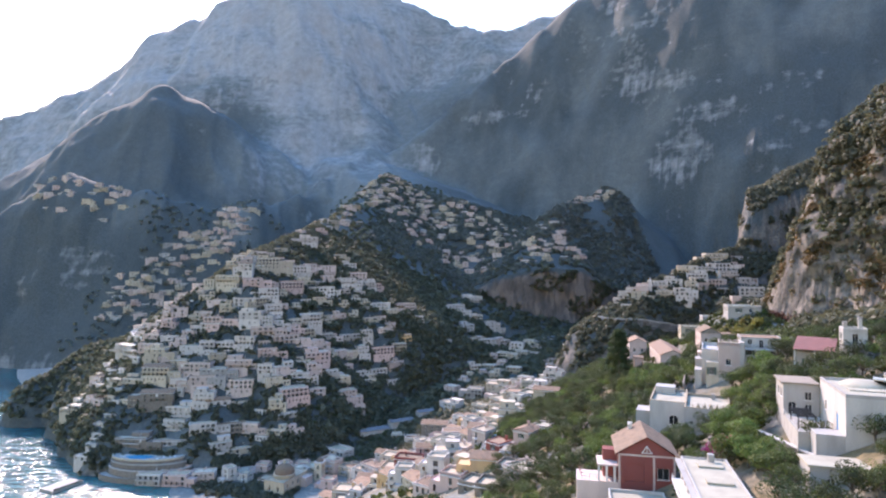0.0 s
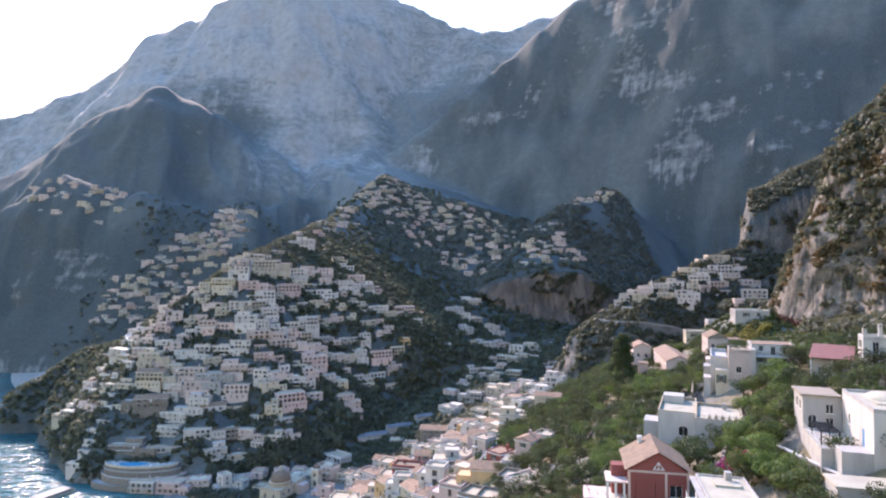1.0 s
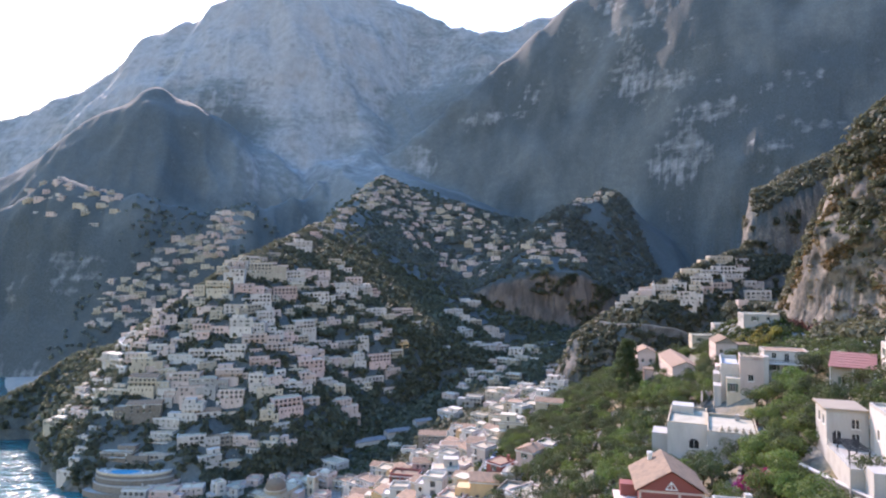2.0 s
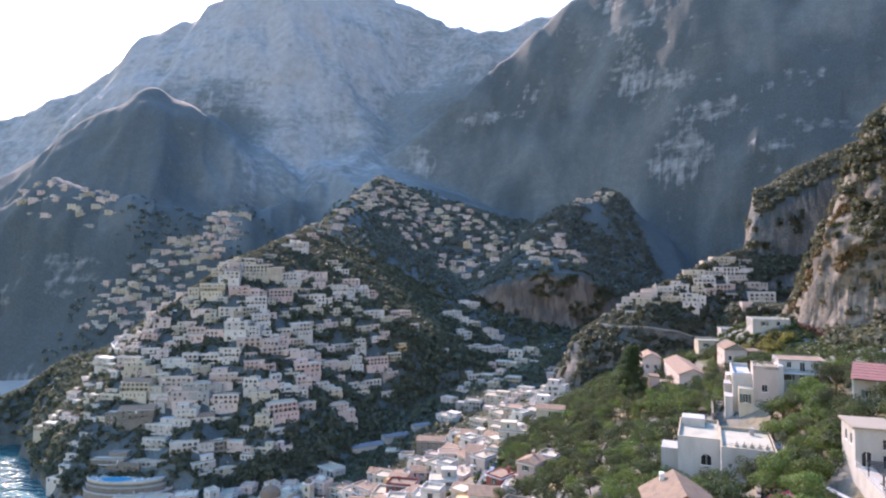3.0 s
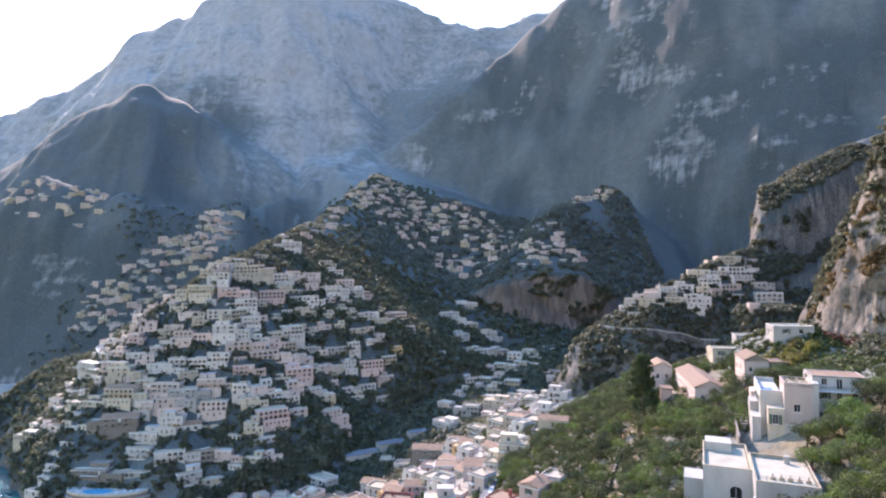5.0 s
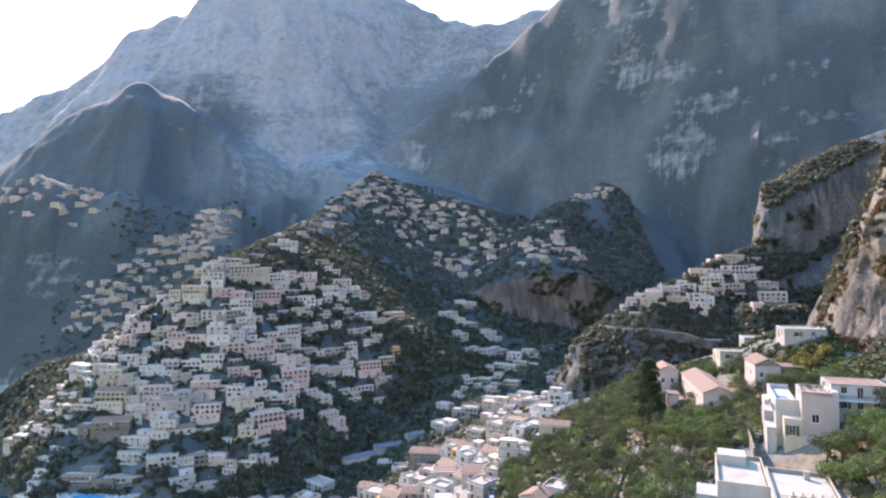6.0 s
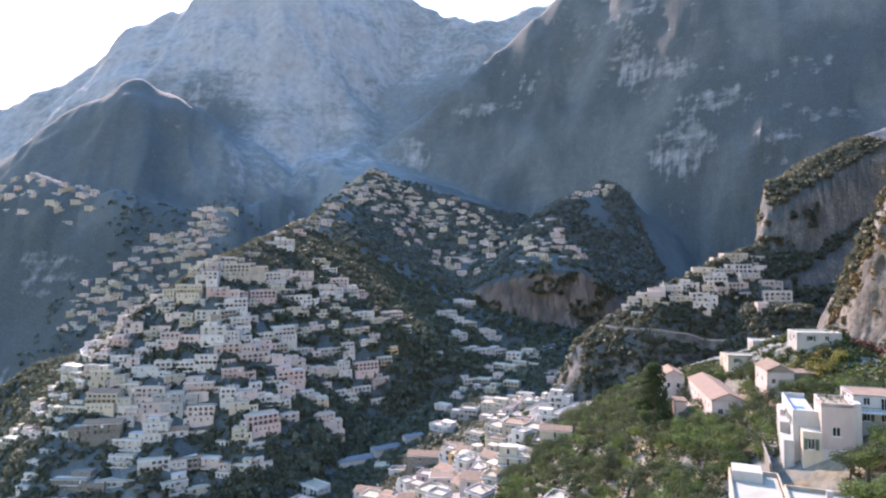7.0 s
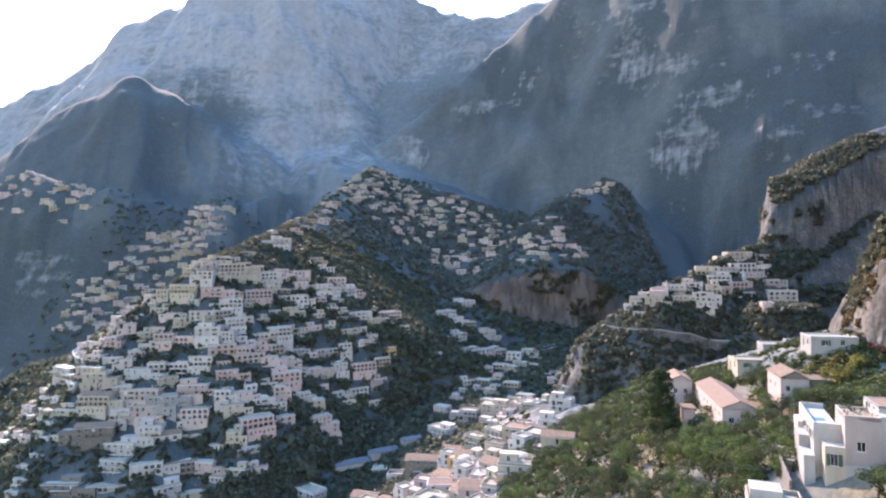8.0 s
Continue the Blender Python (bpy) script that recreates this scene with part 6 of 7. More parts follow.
bushes("cliff_scrub", 107, 9000, 120, 260, 90, 262, lambda x, y, z, s: (z > 112) & thicket(x, y, 22, 140, 0.06), SCRUB, "green bushes clinging to the cliff", (1.0, 3.4), 0.5, 34, 0.34)
bushes("dry_cliff_scrub", 108, 6000, 122, 260, 90, 262, lambda x, y, z, s: (z > 114) & thicket(x, y, 14, 150, 0.05), DRY, "brown dry bushes clinging to the cliff", (0.5, 1.6), 0.5, 34, 0.34)
bushes("slope_scrub", 111, 7000, 0, 125, 80, 335, lambda x, y, z, s: (z > 40) & (x > 4 + 0.14 * (y - 100)), OLIVE, "low green scrub between the terraced trees", (0.5, 1.3), 0.52, 30, 0.3)
bushes("centre_garden", 112, 1100, -95, 60, 180, 470, lambda x, y, z, s: (z > 3) & thicket(x, y, 30, 170, 0.0), OLIVE, "green gardens between the old houses", (1.2, 2.6), 0.6)
bushes("dry_slope_scrub", 113, 900, 10, 125, 80, 335, lambda x, y, z, s: (z > 40) & (x > 20 + 0.1 * (y - 100)) & thicket(x, y, 18, 180, 0.05), DRY, "dry brown grass tufts on the slope", (0.4, 1.0), 0.52, 26, 0.3)
bushes("terrace_wood", 121, 9000, -90, 290, 705, 1010, lambda x, y, z, s: (z > 90) & (s < 1.5) & thicket(x, y, 40, 131, -0.36), HAZED_GARRIGUE, "woods and scrub on the high terraces", (1.8, 4.4), 0.5, 18, 0.6)
bushes("bay_scrub", 122, 900, -500, -220, 720, 960, lambda x, y, z, s: (z > 20) & (s < 2.2) & thicket(x, y, 40, 134, 0.0), HAZED_GARRIGUE, "green scrub between the houses above the next bay", (2.0, 4.4), 0.5)
bushes("shore_wood", 124, 900, -150, -66, 374, 426, lambda x, y, z, s: z > 2, PINE, "dark trees under the lowest houses by the shore", (1.5, 3.4), 0.55)
bushes("shore_scrub", 125, 1500, -240, -84, 338, 392, lambda x, y, z, s: z > 0.4, PINE, "dark trees on the rocks by the beach", (1.2, 2.8), 0.55)
bushes("upper_garden", 126, 3200, 97, 150, 186, 325, lambda x, y, z, s: (s < 1.8) & thicket(x, y, 14, 181, -0.25), OLIVE, "green gardens under the cliff", (0.7, 1.9), 0.5, 34, 0.3)
bushes("yellow_garden", 127, 700, 97, 140, 186, 280, lambda x, y, z, s: (s < 1.6) & thicket(x, y, 18, 182, 0.0), LEMON, "yellow green gardens under the cliff", (0.7, 1.7), 0.5, 34, 0.3)
bushes("face_scrub", 128, 60000, 112, 178, 90, 262, lambda x, y, z, s: (z > 108) & (s > 1.8) & thicket(x + y, z, 13, 183, 0.24), SCRUB, "green bushes on the cliff face", (0.7, 2.0), 0, 30, 0.36)
bushes("dry_face_scrub", 129, 60000, 112, 178, 90, 262, lambda x, y, z, s: (z > 108) & (s > 1.8) & thicket(x + y, z, 11, 184, 0.26), DRY, "brown bushes on the cliff face", (0.6, 1.7), 0, 30, 0.36)
bushes("far_face_scrub", 130, 30000, 215, 320, 430, 590, lambda x, y, z, s: (z > 120) & (s > 1.6) & thicket(x + y, z, 16, 185, 0.26), SCRUB, "dark bushes on the far cliff face", (1.0, 3.0), 0, 18, 0.45)

bushes("brown_face_scrub", 131, 20000, 20, 200, 670, 712, lambda x, y, z, s: (z > 70) & (s > 1.4) & thicket(x, z * 1.5, 22, 186, 0.16), SCRUB, "dark bushes on the brown cliff face", (1.0, 2.6), 0, 18, 0.5)

# ---- roads, church, pool and other single things ----
def ribbon(name, points, width, material, label, lift=0.25, wall=None, category="road"):
    """A road laid along a line on the hillside, with a low parapet on its outer edge."""
    line = [Vector((x, y, 0)) for x, y in points]
    fine = []
    for a, b in zip(line, line[1:]):
        n = max(2, int((b - a).length / 4))
        fine += [a.lerp(b, k / n) for k in range(n)]
    fine.append(line[-1])
    zs = np.array([ground_at(p.x, p.y) for p in fine])
    zs = np.convolve(np.pad(zs, 3, mode="edge"), np.ones(7) / 7, mode="valid") + lift
    road = tagged(new(name), label, category, kind="structure")
    top, rail = bmesh.new(), bmesh.new()
    left, right = [], []
    for k, p in enumerate(fine):
        d = (fine[min(k + 1, len(fine) - 1)] - fine[max(k - 1, 0)]).normalized()
        s = Vector((-d.y, d.x, 0)) * width / 2
        left.append(Vector((p.x + s.x, p.y + s.y, zs[k])))
        right.append(Vector((p.x - s.x, p.y - s.y, zs[k])))
    for a, b, c, d in zip(left, right, right[1:], left[1:]):
        top.faces.new([top.verts.new(v) for v in (a, b, c, d)])
        for p, q in ((a, d), (c, b)):
            low = Vector((0, 0, -6))
            top.faces.new([top.verts.new(v) for v in (p, q, q + low, p + low)])
    part("surface", top, material, road)
    if wall:
        for a, b in zip(right, right[1:]):
            n = Vector((-(b - a).y, (b - a).x, 0)).normalized() * 0.4
            up, low = Vector((0, 0, 1.0)), Vector((0, 0, -4))
            for quad in ((a + low, b + low, b + up, a + up), (a + up, b + up, b + n + up, a + n + up), (a + n + up, b + n + up, b + n, a + n)):
                rail.faces.new([rail.verts.new(v) for v in quad])
        part("parapet", rail, wall, road)
    return road


ribbon("knoll_road", [(133, 503), (130.5, 492), (134, 481), (141, 470.5), (156, 458.5), (172, 457.5), (188, 458.5), (204, 446)], 4.6, ASPHALT, "narrow coast road with a grey parapet round the knoll", 0.6, WALLS["grey"])
ribbon("ridge_road", RIDGE_ROAD, 5.0, PAVING, "pale winding road with parapet on the hill", 1.4, TRIM)
ribbon("centre_street", [(13, 205), (17, 222), (22, 240), (26, 262), (24, 290), (20, 330)], 5.0, ASPHALT, "narrow paved street between the old houses", 0.4)


def lathe(bm, cx, cy, profile, sides=20, flip=False):
    rings = [[bm.verts.new((cx + r * math.cos(k * 2 * math.pi / sides), cy + r * math.sin(k * 2 * math.pi / sides), z)) for k in range(sides)] for r, z in profile]
    for a, b in zip(rings, rings[1:]):
        for k in range(sides):
            bm.faces.new((a[k], a[(k + 1) % sides], b[(k + 1) % sides], b[k])).smooth = True


def church():
    c = tagged(new("church"), "cream church with a large tiled dome", "church")
    c.matrix_basis = pose(-92, 362, 1.2, 0, 0, -22)
    sides = {"front": [(3, 2, 1.4, 3.0, True), (9, 2, 1.4, 3.0, True)], "right": [(3 + 5 * k, 3.5, 1.3, 2.6, True) for k in range(4)], "left": [(3 + 5 * k, 3.5, 1.3, 2.6, True) for k in range(4)]}
    body(c, 14, 24, -4, 7.5, sides, WALLS["cream"])
    for k in sides:
        for o in sides[k]:
            put_window(c, k, 14, 24, o)
    parapet_roof(c, 14, 24, 7.5, ROOF, WALLS["cream"], 0.5)
    bm = bmesh.new()
    lathe(bm, 0, -2, [(6.2, 7.0), (6.2, 9.4), (6.6, 9.5), (6.6, 9.9), (6.0, 10.0)])
    part("drum", bm, WALLS["cream"], c)
    bm = bmesh.new()
    lathe(bm, 0, -2, [(5.9 * math.cos(a), 9.95 + 5.4 * math.sin(a)) for a in [k * math.pi / 20 for k in range(10)]] + [(0.7, 15.3)])
    part("dome", bm, OLD_TILE, c, "brownish tiled dome")
    bm = bmesh.new()
    lathe(bm, 0, -2, [(0.75, 15.2), (0.75, 16.8), (0.95, 16.9), (0.5, 17.6), (0.05, 18.2)], 10)
    part("lantern", bm, WALLS["cream"], c)
    block(c, 7.01, 11, 4, 11, -4, 6.0, WALLS["rose"], "side_chapel")
    t = tagged(new("bell_tower"), "cream bell tower beside the church", "tower")
    t.matrix_basis = pose(-74, 372, 2, 0, 0, -22)
    tower = {"front": [(1.6, 2, 1.6, 3, True), (1.6, 7.4, 1.6, 3, True)], "left": [(1.6, 7.4, 1.6, 3, True)], "right": [(1.6, 7.4, 1.6, 3, True)]}
    body(t, 4.8, 4.8, -4, 11.6, tower, WALLS["cream"])
    block(t, -2.7, 2.7, -2.7, 2.7, 11.6, 12.0, TRIM, "cornice")
    bm = bmesh.new()
    lathe(bm, 0, 0, [(2.3, 12.0), (2.1, 12.9), (1.4, 13.8), (0.1, 14.4)], 12)
    part("cap", bm, OLD_TILE, t)
    k = tagged(new("knoll_church"), "small white church with a slim spire on the knoll", "church")
    k.matrix_basis = pose(163, 481, ground_at(163, 481) - 0.5, 0, 0, -20)
    block(k, -5, 5, -4, 4, -6, 6.5, WALLS["rose"], "nave")
    block(k, 5.01, 7.6, -1.3, 1.3, -6, 10, WALLS["white"], "tower")
    bm = bmesh.new()
    lathe(bm, 6.3, 0, [(1.25, 10), (0.9, 11.4), (0.5, 12.6), (0.04, 14.2)], 8)
    part("spire", bm, WALLS["white"], k)


church()


def oval_wall(bm, cx, cy, a, b, z0, z1, start, end, thick=0.4, steps=28):
    ring = [(math.cos(t), math.sin(t)) for t in [radians(start + (end - start) * k / steps) for k in range(steps + 1)]]
    for (c0, s0), (c1, s1) in zip(ring, ring[1:]):
        o0, o1 = (cx + a * c0, cy + b * s0), (cx + a * c1, cy + b * s1)
        i0, i1 = (cx + (a - thick) * c0, cy + (b - thick) * s0), (cx + (a - thick) * c1, cy + (b - thick) * s1)
        for quad in (((*o0, z0), (*o1, z0), (*o1, z1), (*o0, z1)), ((*o0, z1), (*o1, z1), (*i1, z1), (*i0, z1)), ((*i1, z0), (*i0, z0), (*i0, z1), (*i1, z1))):
            bm.faces.new([bm.verts.new(p) for p in quad])


def pool_terraces():
    p = tagged(new("pool_terrace"), "curved hotel terrace with a blue swimming pool above the sea", "terrace")
    p.matrix_basis = pose(-188, 387, 12.2, 0, 0, -4)
    bm = bmesh.new()
    oval_wall(bm, 0, 0, 24, 11, -0.5, 0.75, 180, 360)
    part("parapet", bm, WALLS["cream"], p)
    bm = bmesh.new()
    oval_wall(bm, 0, 0, 23.6, 10.6, -6.2, -0.504, 180, 360)
    part("terrace_wall", bm, WALLS["stone"], p, "dark rubble retaining wall")
    # two narrower steps below, each with its own wall, parapet and deck
    for out, z, fall in ((1.8, -2.6, 4.0), (4.4, -5.6, 9.0)):
        bm = bmesh.new()
        oval_wall(bm, 1.5 * out / 2.6, 0, 23.6 + out, 10.6 + out, z - fall, z, 184, 352)
        part("terrace_wall", bm, WALLS["stone"], p, "dark rubble retaining wall")
        bm = bmesh.new()
        oval_wall(bm, 1.5 * out / 2.6, 0, 23.7 + out, 10.7 + out, z + 0.004, z + 0.9, 184, 352)
        part("parapet", bm, WALLS["grey"], p)
        bm = bmesh.new()
        oval_wall(bm, 1.5 * out / 2.6, 0, 23.2 + out, 10.2 + out, z - 0.5, z - 0.1, 184, 352, 3.2)
        part("deck", bm, PAVING, p)
    bm = bmesh.new()
    ring = [bm.verts.new((23.6 * math.cos(radians(180 + 6 * k)), 10.6 * math.sin(radians(180 + 6 * k)), 0)) for k in range(31)]
    bm.faces.new(ring + [bm.verts.new((23.6, 6, 0)), bm.verts.new((-23.6, 6, 0))])
    part("deck", bm, PAVING, p)
    bm = bmesh.new()
    bm.faces.new([bm.verts.new((-4 + (9 + 1.2 * math.sin(3 * t)) * math.cos(t), -4 + 3.8 * math.sin(t), 0.06)) for t in [k * math.pi / 16 for k in range(32)]])
    part("pool", bm, POOL, p, "blue swimming pool water")
    for k, (x, y) in enumerate(((-17, -3), (-14, -6), (9, -6), (12, -3), (15, -2), (18, -1))):
        bm = bmesh.new()
        box(bm, x - 0.35, x + 0.35, y - 0.95, y + 0.95, 0.004, 0.4)
        part("lounger", bm, TRIM, p)
    low = tagged(new("lower_terrace"), "lower curved terrace wall over the shore", "terrace")
    low.matrix_basis = pose(-186, 380, 2.4, 0, 0, -4)
    bm = bmesh.new()
    oval_wall(bm, 0, 0, 31, 11, -12, 1.0, 180, 360)
    part("terrace_wall", bm, WALLS["stone"], low)
    bm = bmesh.new()
    ring = [bm.verts.new((30.6 * math.cos(radians(180 + 6 * k)), 10.6 * math.sin(radians(180 + 6 * k)), 0)) for k in range(31)]
    bm.faces.new(ring + [bm.verts.new((30.6, 4, 0)), bm.verts.new((-30.6, 4, 0))])
    part("deck", bm, PAVING, low)


pool_terraces()

# long shed roofs in the shade of the gorge
BLUE_ROOF = worn("pale_blue_sheet", (0.165, 0.168, 0.18), (0.10, 0.104, 0.112), 3.0, 0.95, (1, 1, 1))
for k, (x, y, w, d) in enumerate(((-50, 447, 24, 10), (-30, 458, 20, 9), (-12, 468, 14, 8))):
    shed = tagged(new("market_shed"), "long low shed with a pale blue sheet roof", "shed", "sheds in the gorge")
    shed.matrix_basis = pose(x, y, ground_at(x, y) + 0.2, 0, 0, 27)
    bm = bmesh.new()
    for s in (-1, 1):
        ps = [(-w / 2, 0, 5.4), (w / 2, 0, 5.4), (w / 2, s * d / 2, 4.2), (-w / 2, s * d / 2, 4.2)]
        bm.faces.new([bm.verts.new(p) for p in (ps if s < 0 else ps[::-1])])
        bm.faces.new([bm.verts.new((a, b, c - 0.15)) for a, b, c in (ps[::-1] if s < 0 else ps)])
    part("roof", bm, BLUE_ROOF, shed)
    block(shed, -w / 2 + 0.4, w / 2 - 0.4, -d / 2 + 0.6, d / 2 - 0.6, -5, 4.15, WALLS["grey"], "wall")

for k in range(9):
    x, y = 100 + 4.6 * (k % 5) + 3 * (k // 5), 606 + 9 * (k // 5) + 2.4 * (k % 5)
    awning = tagged(new("market_awning"), "pale blue awning over parked cars in the gorge", "awning", "awnings in the gorge")
    awning.matrix_basis = pose(x, y, ground_at(x, y), 0, 0, 12)
    block(awning, -2.1, 2.1, -2.6, 2.6, 3.0, 3.15, BLUE_ROOF if k % 3 else WHITE_ROOF, "roof")
    for sx in (-1.9, 1.8):
        for sy in (-2.4, 2.3):
            block(awning, sx, sx + 0.1, sy, sy + 0.1, -2, 3.0, IRON, "post")

pier = tagged(new("quay"), "low concrete quay at the foot of the cliff", "quay")
pier.matrix_basis = pose(-229, 366, 0, 0, 0, -24)
block(pier, -6, 6, -11, 8, -6, 1.5, PAVING, "slab")
block(pier, 5.1, 5.9, -10, 7, 1.504, 2.5, WALLS["stone"], "kerb")


# the pebble beach of the next bay, behind the headland
def beach():
    rnd = random.Random(12)
    bm = bmesh.new()
    rows = []
    for k in range(25):
        u = k / 24
        x, y = -438 - 172 * u, 640 + 236 * u
        half = 10 + 6 * math.sin(3.1 * u) + rnd.uniform(-1.2, 1.2)
        rows.append([bm.verts.new((x + half * a * 0.81, y + half * a * 0.59, h)) for a, h in ((-1.3, -2.0), (-1.0, 0.1), (-0.3, 1.3), (0.5, 2.2), (1.6, 5.0))])
    for a, b in zip(rows, rows[1:]):
        for k in range(4):
            bm.faces.new((a[k], a[k + 1], b[k + 1], b[k])).smooth = True
    bmesh.ops.recalc_face_normals(bm, faces=bm.faces)
    shore = tagged(new("beach"), "pale pebble beach below the next bay", "beach", kind="structure")
    part("sand", bm, worn("pebbles", (0.30, 0.265, 0.225), (0.18, 0.16, 0.14), 6.0, 0.95, (1, 1, 1)), shore)


beach()


# parked cars
def car(m, paint, label):
    c = tagged(new("car"), label, "car", "parked cars")
    c.matrix_basis = m
    bm = bmesh.new()
    outline = [(-2.05, 0.35), (2.05, 0.35), (2.08, 0.75), (1.3, 0.92), (0.75, 1.38), (-1.2, 1.42), (-1.9, 0.95), (-2.08, 0.8)]
    for s in (-1, 1):
        v = [bm.verts.new((x, s * (0.82 if z < 1 else 0.68), z)) for x, z in outline]
        bm.faces.new(v if s < 0 else v[::-1])
    bm.verts.ensure_lookup_table()
    n = len(outline)
    for k in range(n):
        bm.faces.new((bm.verts[(k + 1) % n], bm.verts[k], bm.verts[n + k], bm.verts[n + (k + 1) % n]))
    part("body", bm, paint, c)
    bm = bmesh.new()
    for s in (-1, 1):
        v = [bm.verts.new((x, s * 0.79, z)) for x, z in ((-1.6, 0.98), (1.05, 0.98), (0.65, 1.3), (-1.15, 1.32))]
        bm.faces.new(v if s < 0 else v[::-1])
    for xs, zs in (((1.25, 0.72), (0.96, 1.34)), ((-1.84, -1.27), (1.0, 1.38))):
        bm.faces.new([bm.verts.new(p) for p in ((xs[0] + 0.03, -0.62, zs[0]), (xs[0] + 0.03, 0.62, zs[0]), (xs[1] + 0.03, 0.58, zs[1] + 0.02), (xs[1] + 0.03, -0.58, zs[1] + 0.02))])
    part("glazing", bm, PANE, c)
    for x in (-1.3, 1.3):
        for y in (-0.78, 0.78):
            bm = bmesh.new()
            bmesh.ops.create_cone(bm, cap_ends=True, segments=12, radius1=0.33, radius2=0.33, depth=0.22, matrix=pose(x, y, 0.33, 90))
            part("wheel", bm, IRON, c)
    return c


PAINTS = [worn("car_white", (0.7, 0.7, 0.7), (0.6, 0.6, 0.6), 1, 0.25), worn("car_silver", (0.42, 0.43, 0.45), (0.36, 0.36, 0.38), 1, 0.25), worn("car_dark", (0.05, 0.055, 0.07), (0.04, 0.04, 0.05), 1, 0.2)]
for k in range(9):
    x, y = 14.2 + 0.26 * 4.9 * k, 208 + 0.965 * 4.9 * k
    paint = (0, 0, 1, 2)[k % 4]
    car(pose(x, y, ground_at(x, y) + 0.55, 0, 0, 75), PAINTS[paint], ("white", "silver", "dark blue")[paint] + " car parked along a narrow street")

# flowers, golden bushes and small garden structures of the near slope
CREEPER = leafy("creeper_leaves", (0.14, 0.035, 0.03), (0.06, 0.03, 0.02), 1.0)
GOLD = leafy("broom_leaves", (0.30, 0.25, 0.05), (0.13, 0.125, 0.03), 2.0)
for name, material, label, spots in (("bougainvillea", FLOWER, "magenta bougainvillea in full bloom", ((70.5, 151), (72.8, 152.5), (56.5, 121), (58.4, 119.5), (74.5, 154))),
                                     ("red_creeper", CREEPER, "red creeper hanging at the foot of the cliff", ((126, 216), (127, 213), (124.5, 219))),
                                     ("golden_shrub", GOLD, "yellow green broom bush", ((112, 219), (108.5, 216), (105.5, 221), (110.5, 213.5), (114.5, 215), (107, 212)))):
    for x, y in spots:
        bush = scrub_patch(name, [(x + a, y + b, ground_at(x + a, y + b) + 0.7) for a, b in ((0, 0), (1.3, 0.4), (-1.1, 0.6), (0.3, -1.0), (-0.8, -1.2))], int(x * 10), material, label, "shrub", 70, (1.3, 2.3), 0.2)
        del bush["kind"]

# pots and plants crowding the roof of the tall house
ROOF_PLANTS = pose(83.9, 171.6, 103.4, 0, 0, -24)
plants = scrub_patch("roof_garden", [ROOF_PLANTS @ Vector((-1.9 + 0.95 * k, -2.4 + 1.5 * (k % 2) + 2.0 * (k // 5), 11.6)) for k in range(5)] + [ROOF_PLANTS @ Vector((-1.4 + k, 1.6, 11.6)) for k in range(4)], 88, CAROB, "dark green potted plants on a roof terrace", "plant", 40, (0.6, 1.1), 0.16)


def solar_heater(m):
    """A tilted dark collector with its pale tank on top."""
    unit = tagged(new("solar_heater"), "white roof water heater with a tilted collector", "water heater")
    unit.matrix_basis = m
    bm = bmesh.new()
    box(bm, -1.0, 1.0, 0, 2.0, 0, 0.1)
    part("collector", bm, PANE, unit, "dark glazed collector", pose(0, 0, 0.2, 35))
    bm = bmesh.new()
    bmesh.ops.create_cone(bm, cap_ends=True, segments=16, radius1=0.3, radius2=0.3, depth=2.2, matrix=pose(0, 1.75, 1.6, 0, 90))
    part("tank", bm, TRIM, unit, "white round tank")
    for x in (-0.95, 0.9):
        block(unit, x, x + 0.06, 1.6, 1.66, 0, 1.5, IRON, "leg")
    return unit


VILLA = pose(70.8, 107.5, 107.2, 0, 0, -20)
solar_heater(VILLA @ pose(8.5, 2.0, 8.304, 0, 0, 150))


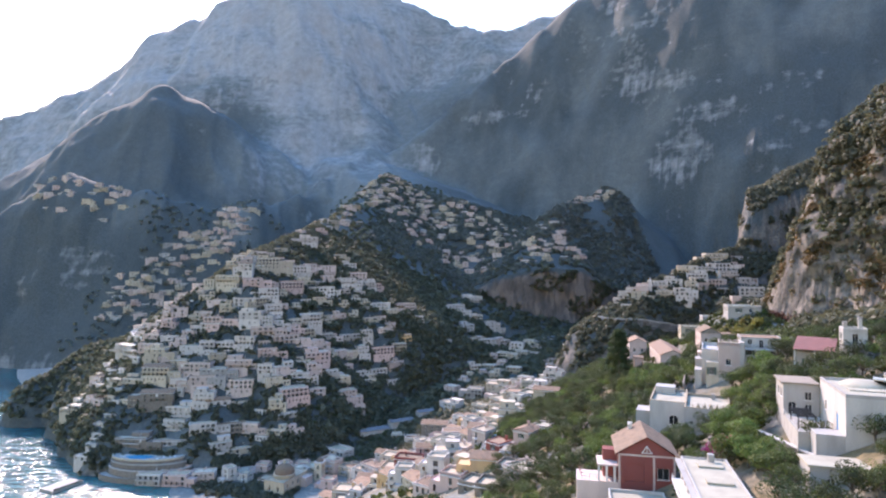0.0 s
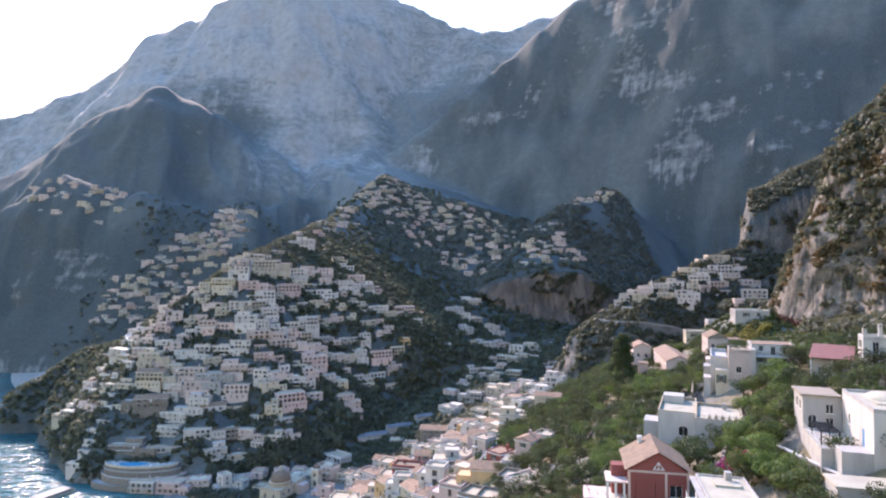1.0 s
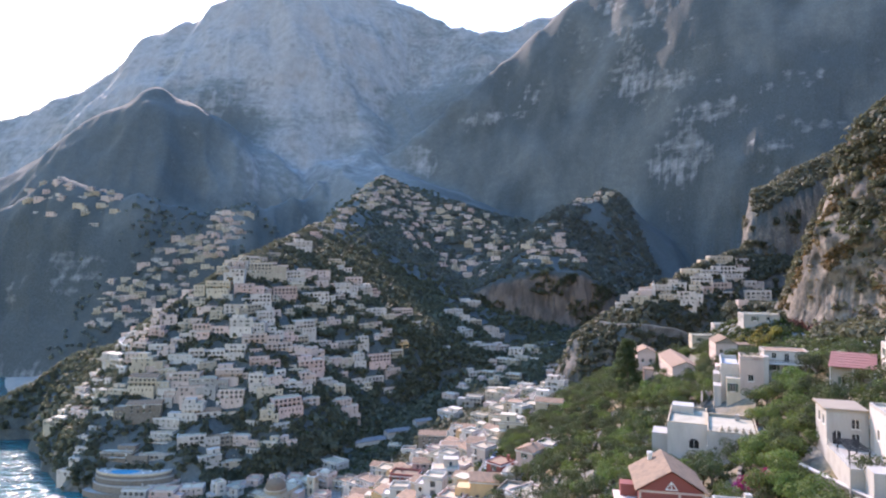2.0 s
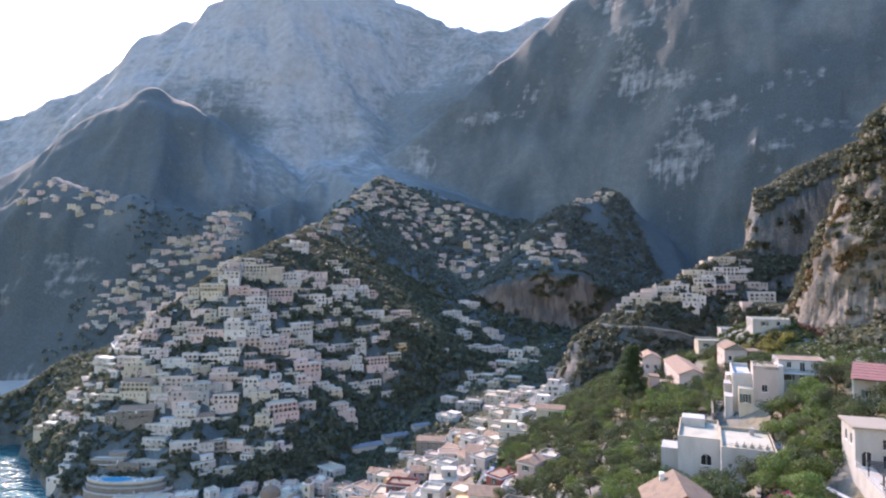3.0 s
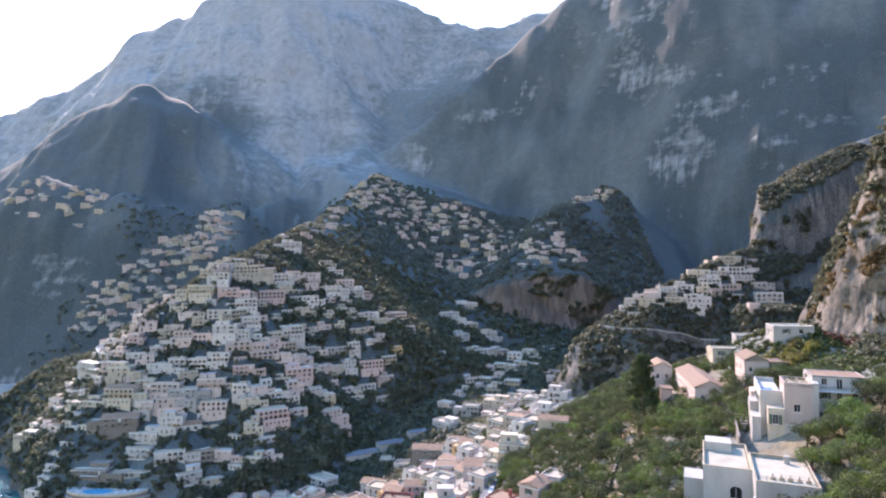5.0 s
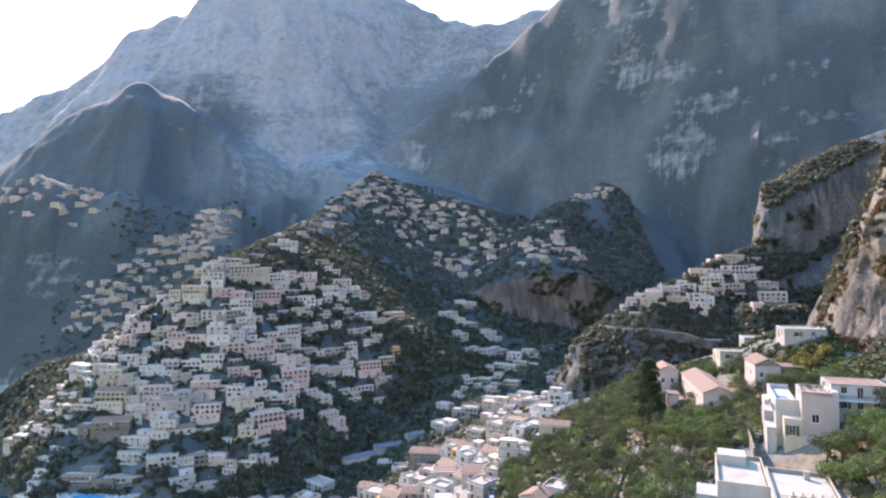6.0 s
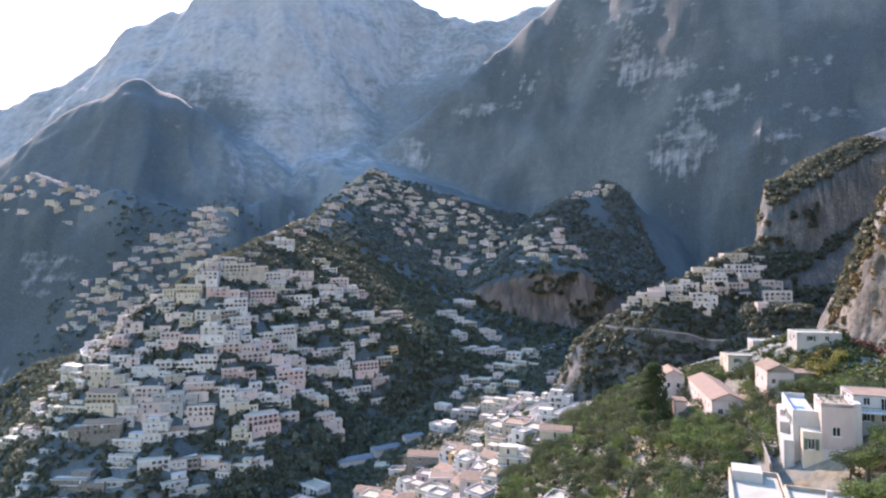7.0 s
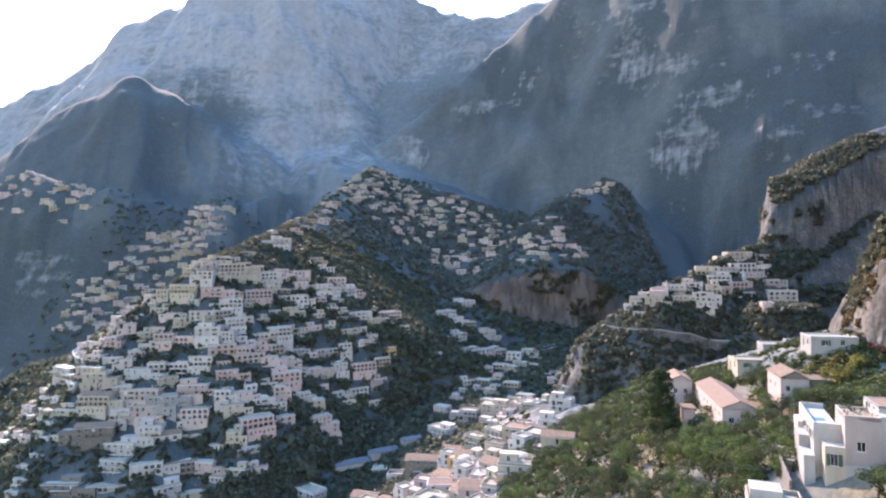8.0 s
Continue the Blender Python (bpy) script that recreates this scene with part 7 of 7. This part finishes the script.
def carport(m, w, d):
    port = tagged(new("carport"), "small white flat canopy on slim posts", "canopy")
    port.matrix_basis = m
    bm = bmesh.new()
    box(bm, -w / 2, w / 2, -d / 2, d / 2, 2.6, 2.8)
    bmesh.ops.bevel(bm, geom=bm.edges[:], offset=0.04, segments=1, affect="EDGES")
    part("canopy", bm, WALLS["chalk"], port)
    for x in (-w / 2 + 0.2, w / 2 - 0.3):
        for y in (-d / 2 + 0.2, d / 2 - 0.3):
            block(port, x, x + 0.12, y, y + 0.12, -3, 2.6, TRIM, "post")
    return port


carport(pose(66.6, 124.8, 102.4, 0, 0, -20), 4.4, 3.0)


def pergola(x, y, turn, w, d, canopy, label):
    p = tagged(new("pergola"), label, "pergola", "garden pergolas")
    p.matrix_basis = pose(x, y, ground_at(x, y), 0, 0, turn)
    for a in (-w / 2, 0, w / 2):
        for b in (-d / 2, d / 2):
            block(p, a - 0.08, a + 0.08, b - 0.08, b + 0.08, -2, 2.5, TRIM, "post")
    for b in (-d / 2, d / 2):
        block(p, -w / 2 - 0.4, w / 2 + 0.4, b - 0.07, b + 0.07, 2.5, 2.66, TRIM, "beam")
    for k in range(int(w / 0.8) + 1):
        a = -w / 2 + 0.8 * k
        block(p, a - 0.04, a + 0.04, -d / 2 - 0.4, d / 2 + 0.4, 2.664, 2.76, TRIM, "slat")
    if canopy:
        block(p, -w / 2, w / 2 * 0.4, -d / 2, d / 2, 2.77, 2.82, BLUE_ROOF, "canopy")
    return p


pergola(29, 108, -20, 6, 4, True, "white garden pergola with a pale canopy")
pergola(33, 99, -20, 5, 4, False, "white garden pergola on the slope")

# stone terrace walls across the slope
for k, (x, y, turn, length) in enumerate(((40, 150, 62, 26), (46, 176, 66, 30), (52, 200, 64, 26), (40, 216, 66, 30), (58, 262, 64, 34), (50, 285, 66, 30), (60, 130, 60, 14), (36, 180, 66, 24), (66, 190, 60, 18))):
    w = tagged(new("terrace_wall"), "low rubble terrace wall between the trees", "wall", "terrace walls")
    w.matrix_basis = pose(x, y, ground_at(x, y), 0, 0, turn)
    bm = bmesh.new()
    n = int(length / 1.5)
    for i in range(n):
        a = -length / 2 + 1.5 * i
        q = w.matrix_basis @ Vector((a + 0.75, 0, 0))
        g = ground_at(q.x, q.y) - w.matrix_basis.translation.z
        box(bm, a, a + 1.5, -0.3, 0.3, g - 2.5, g + 0.9 + 0.15 * ((i * 7) % 3))
    part("wall", bm, WALLS["stone"], w)
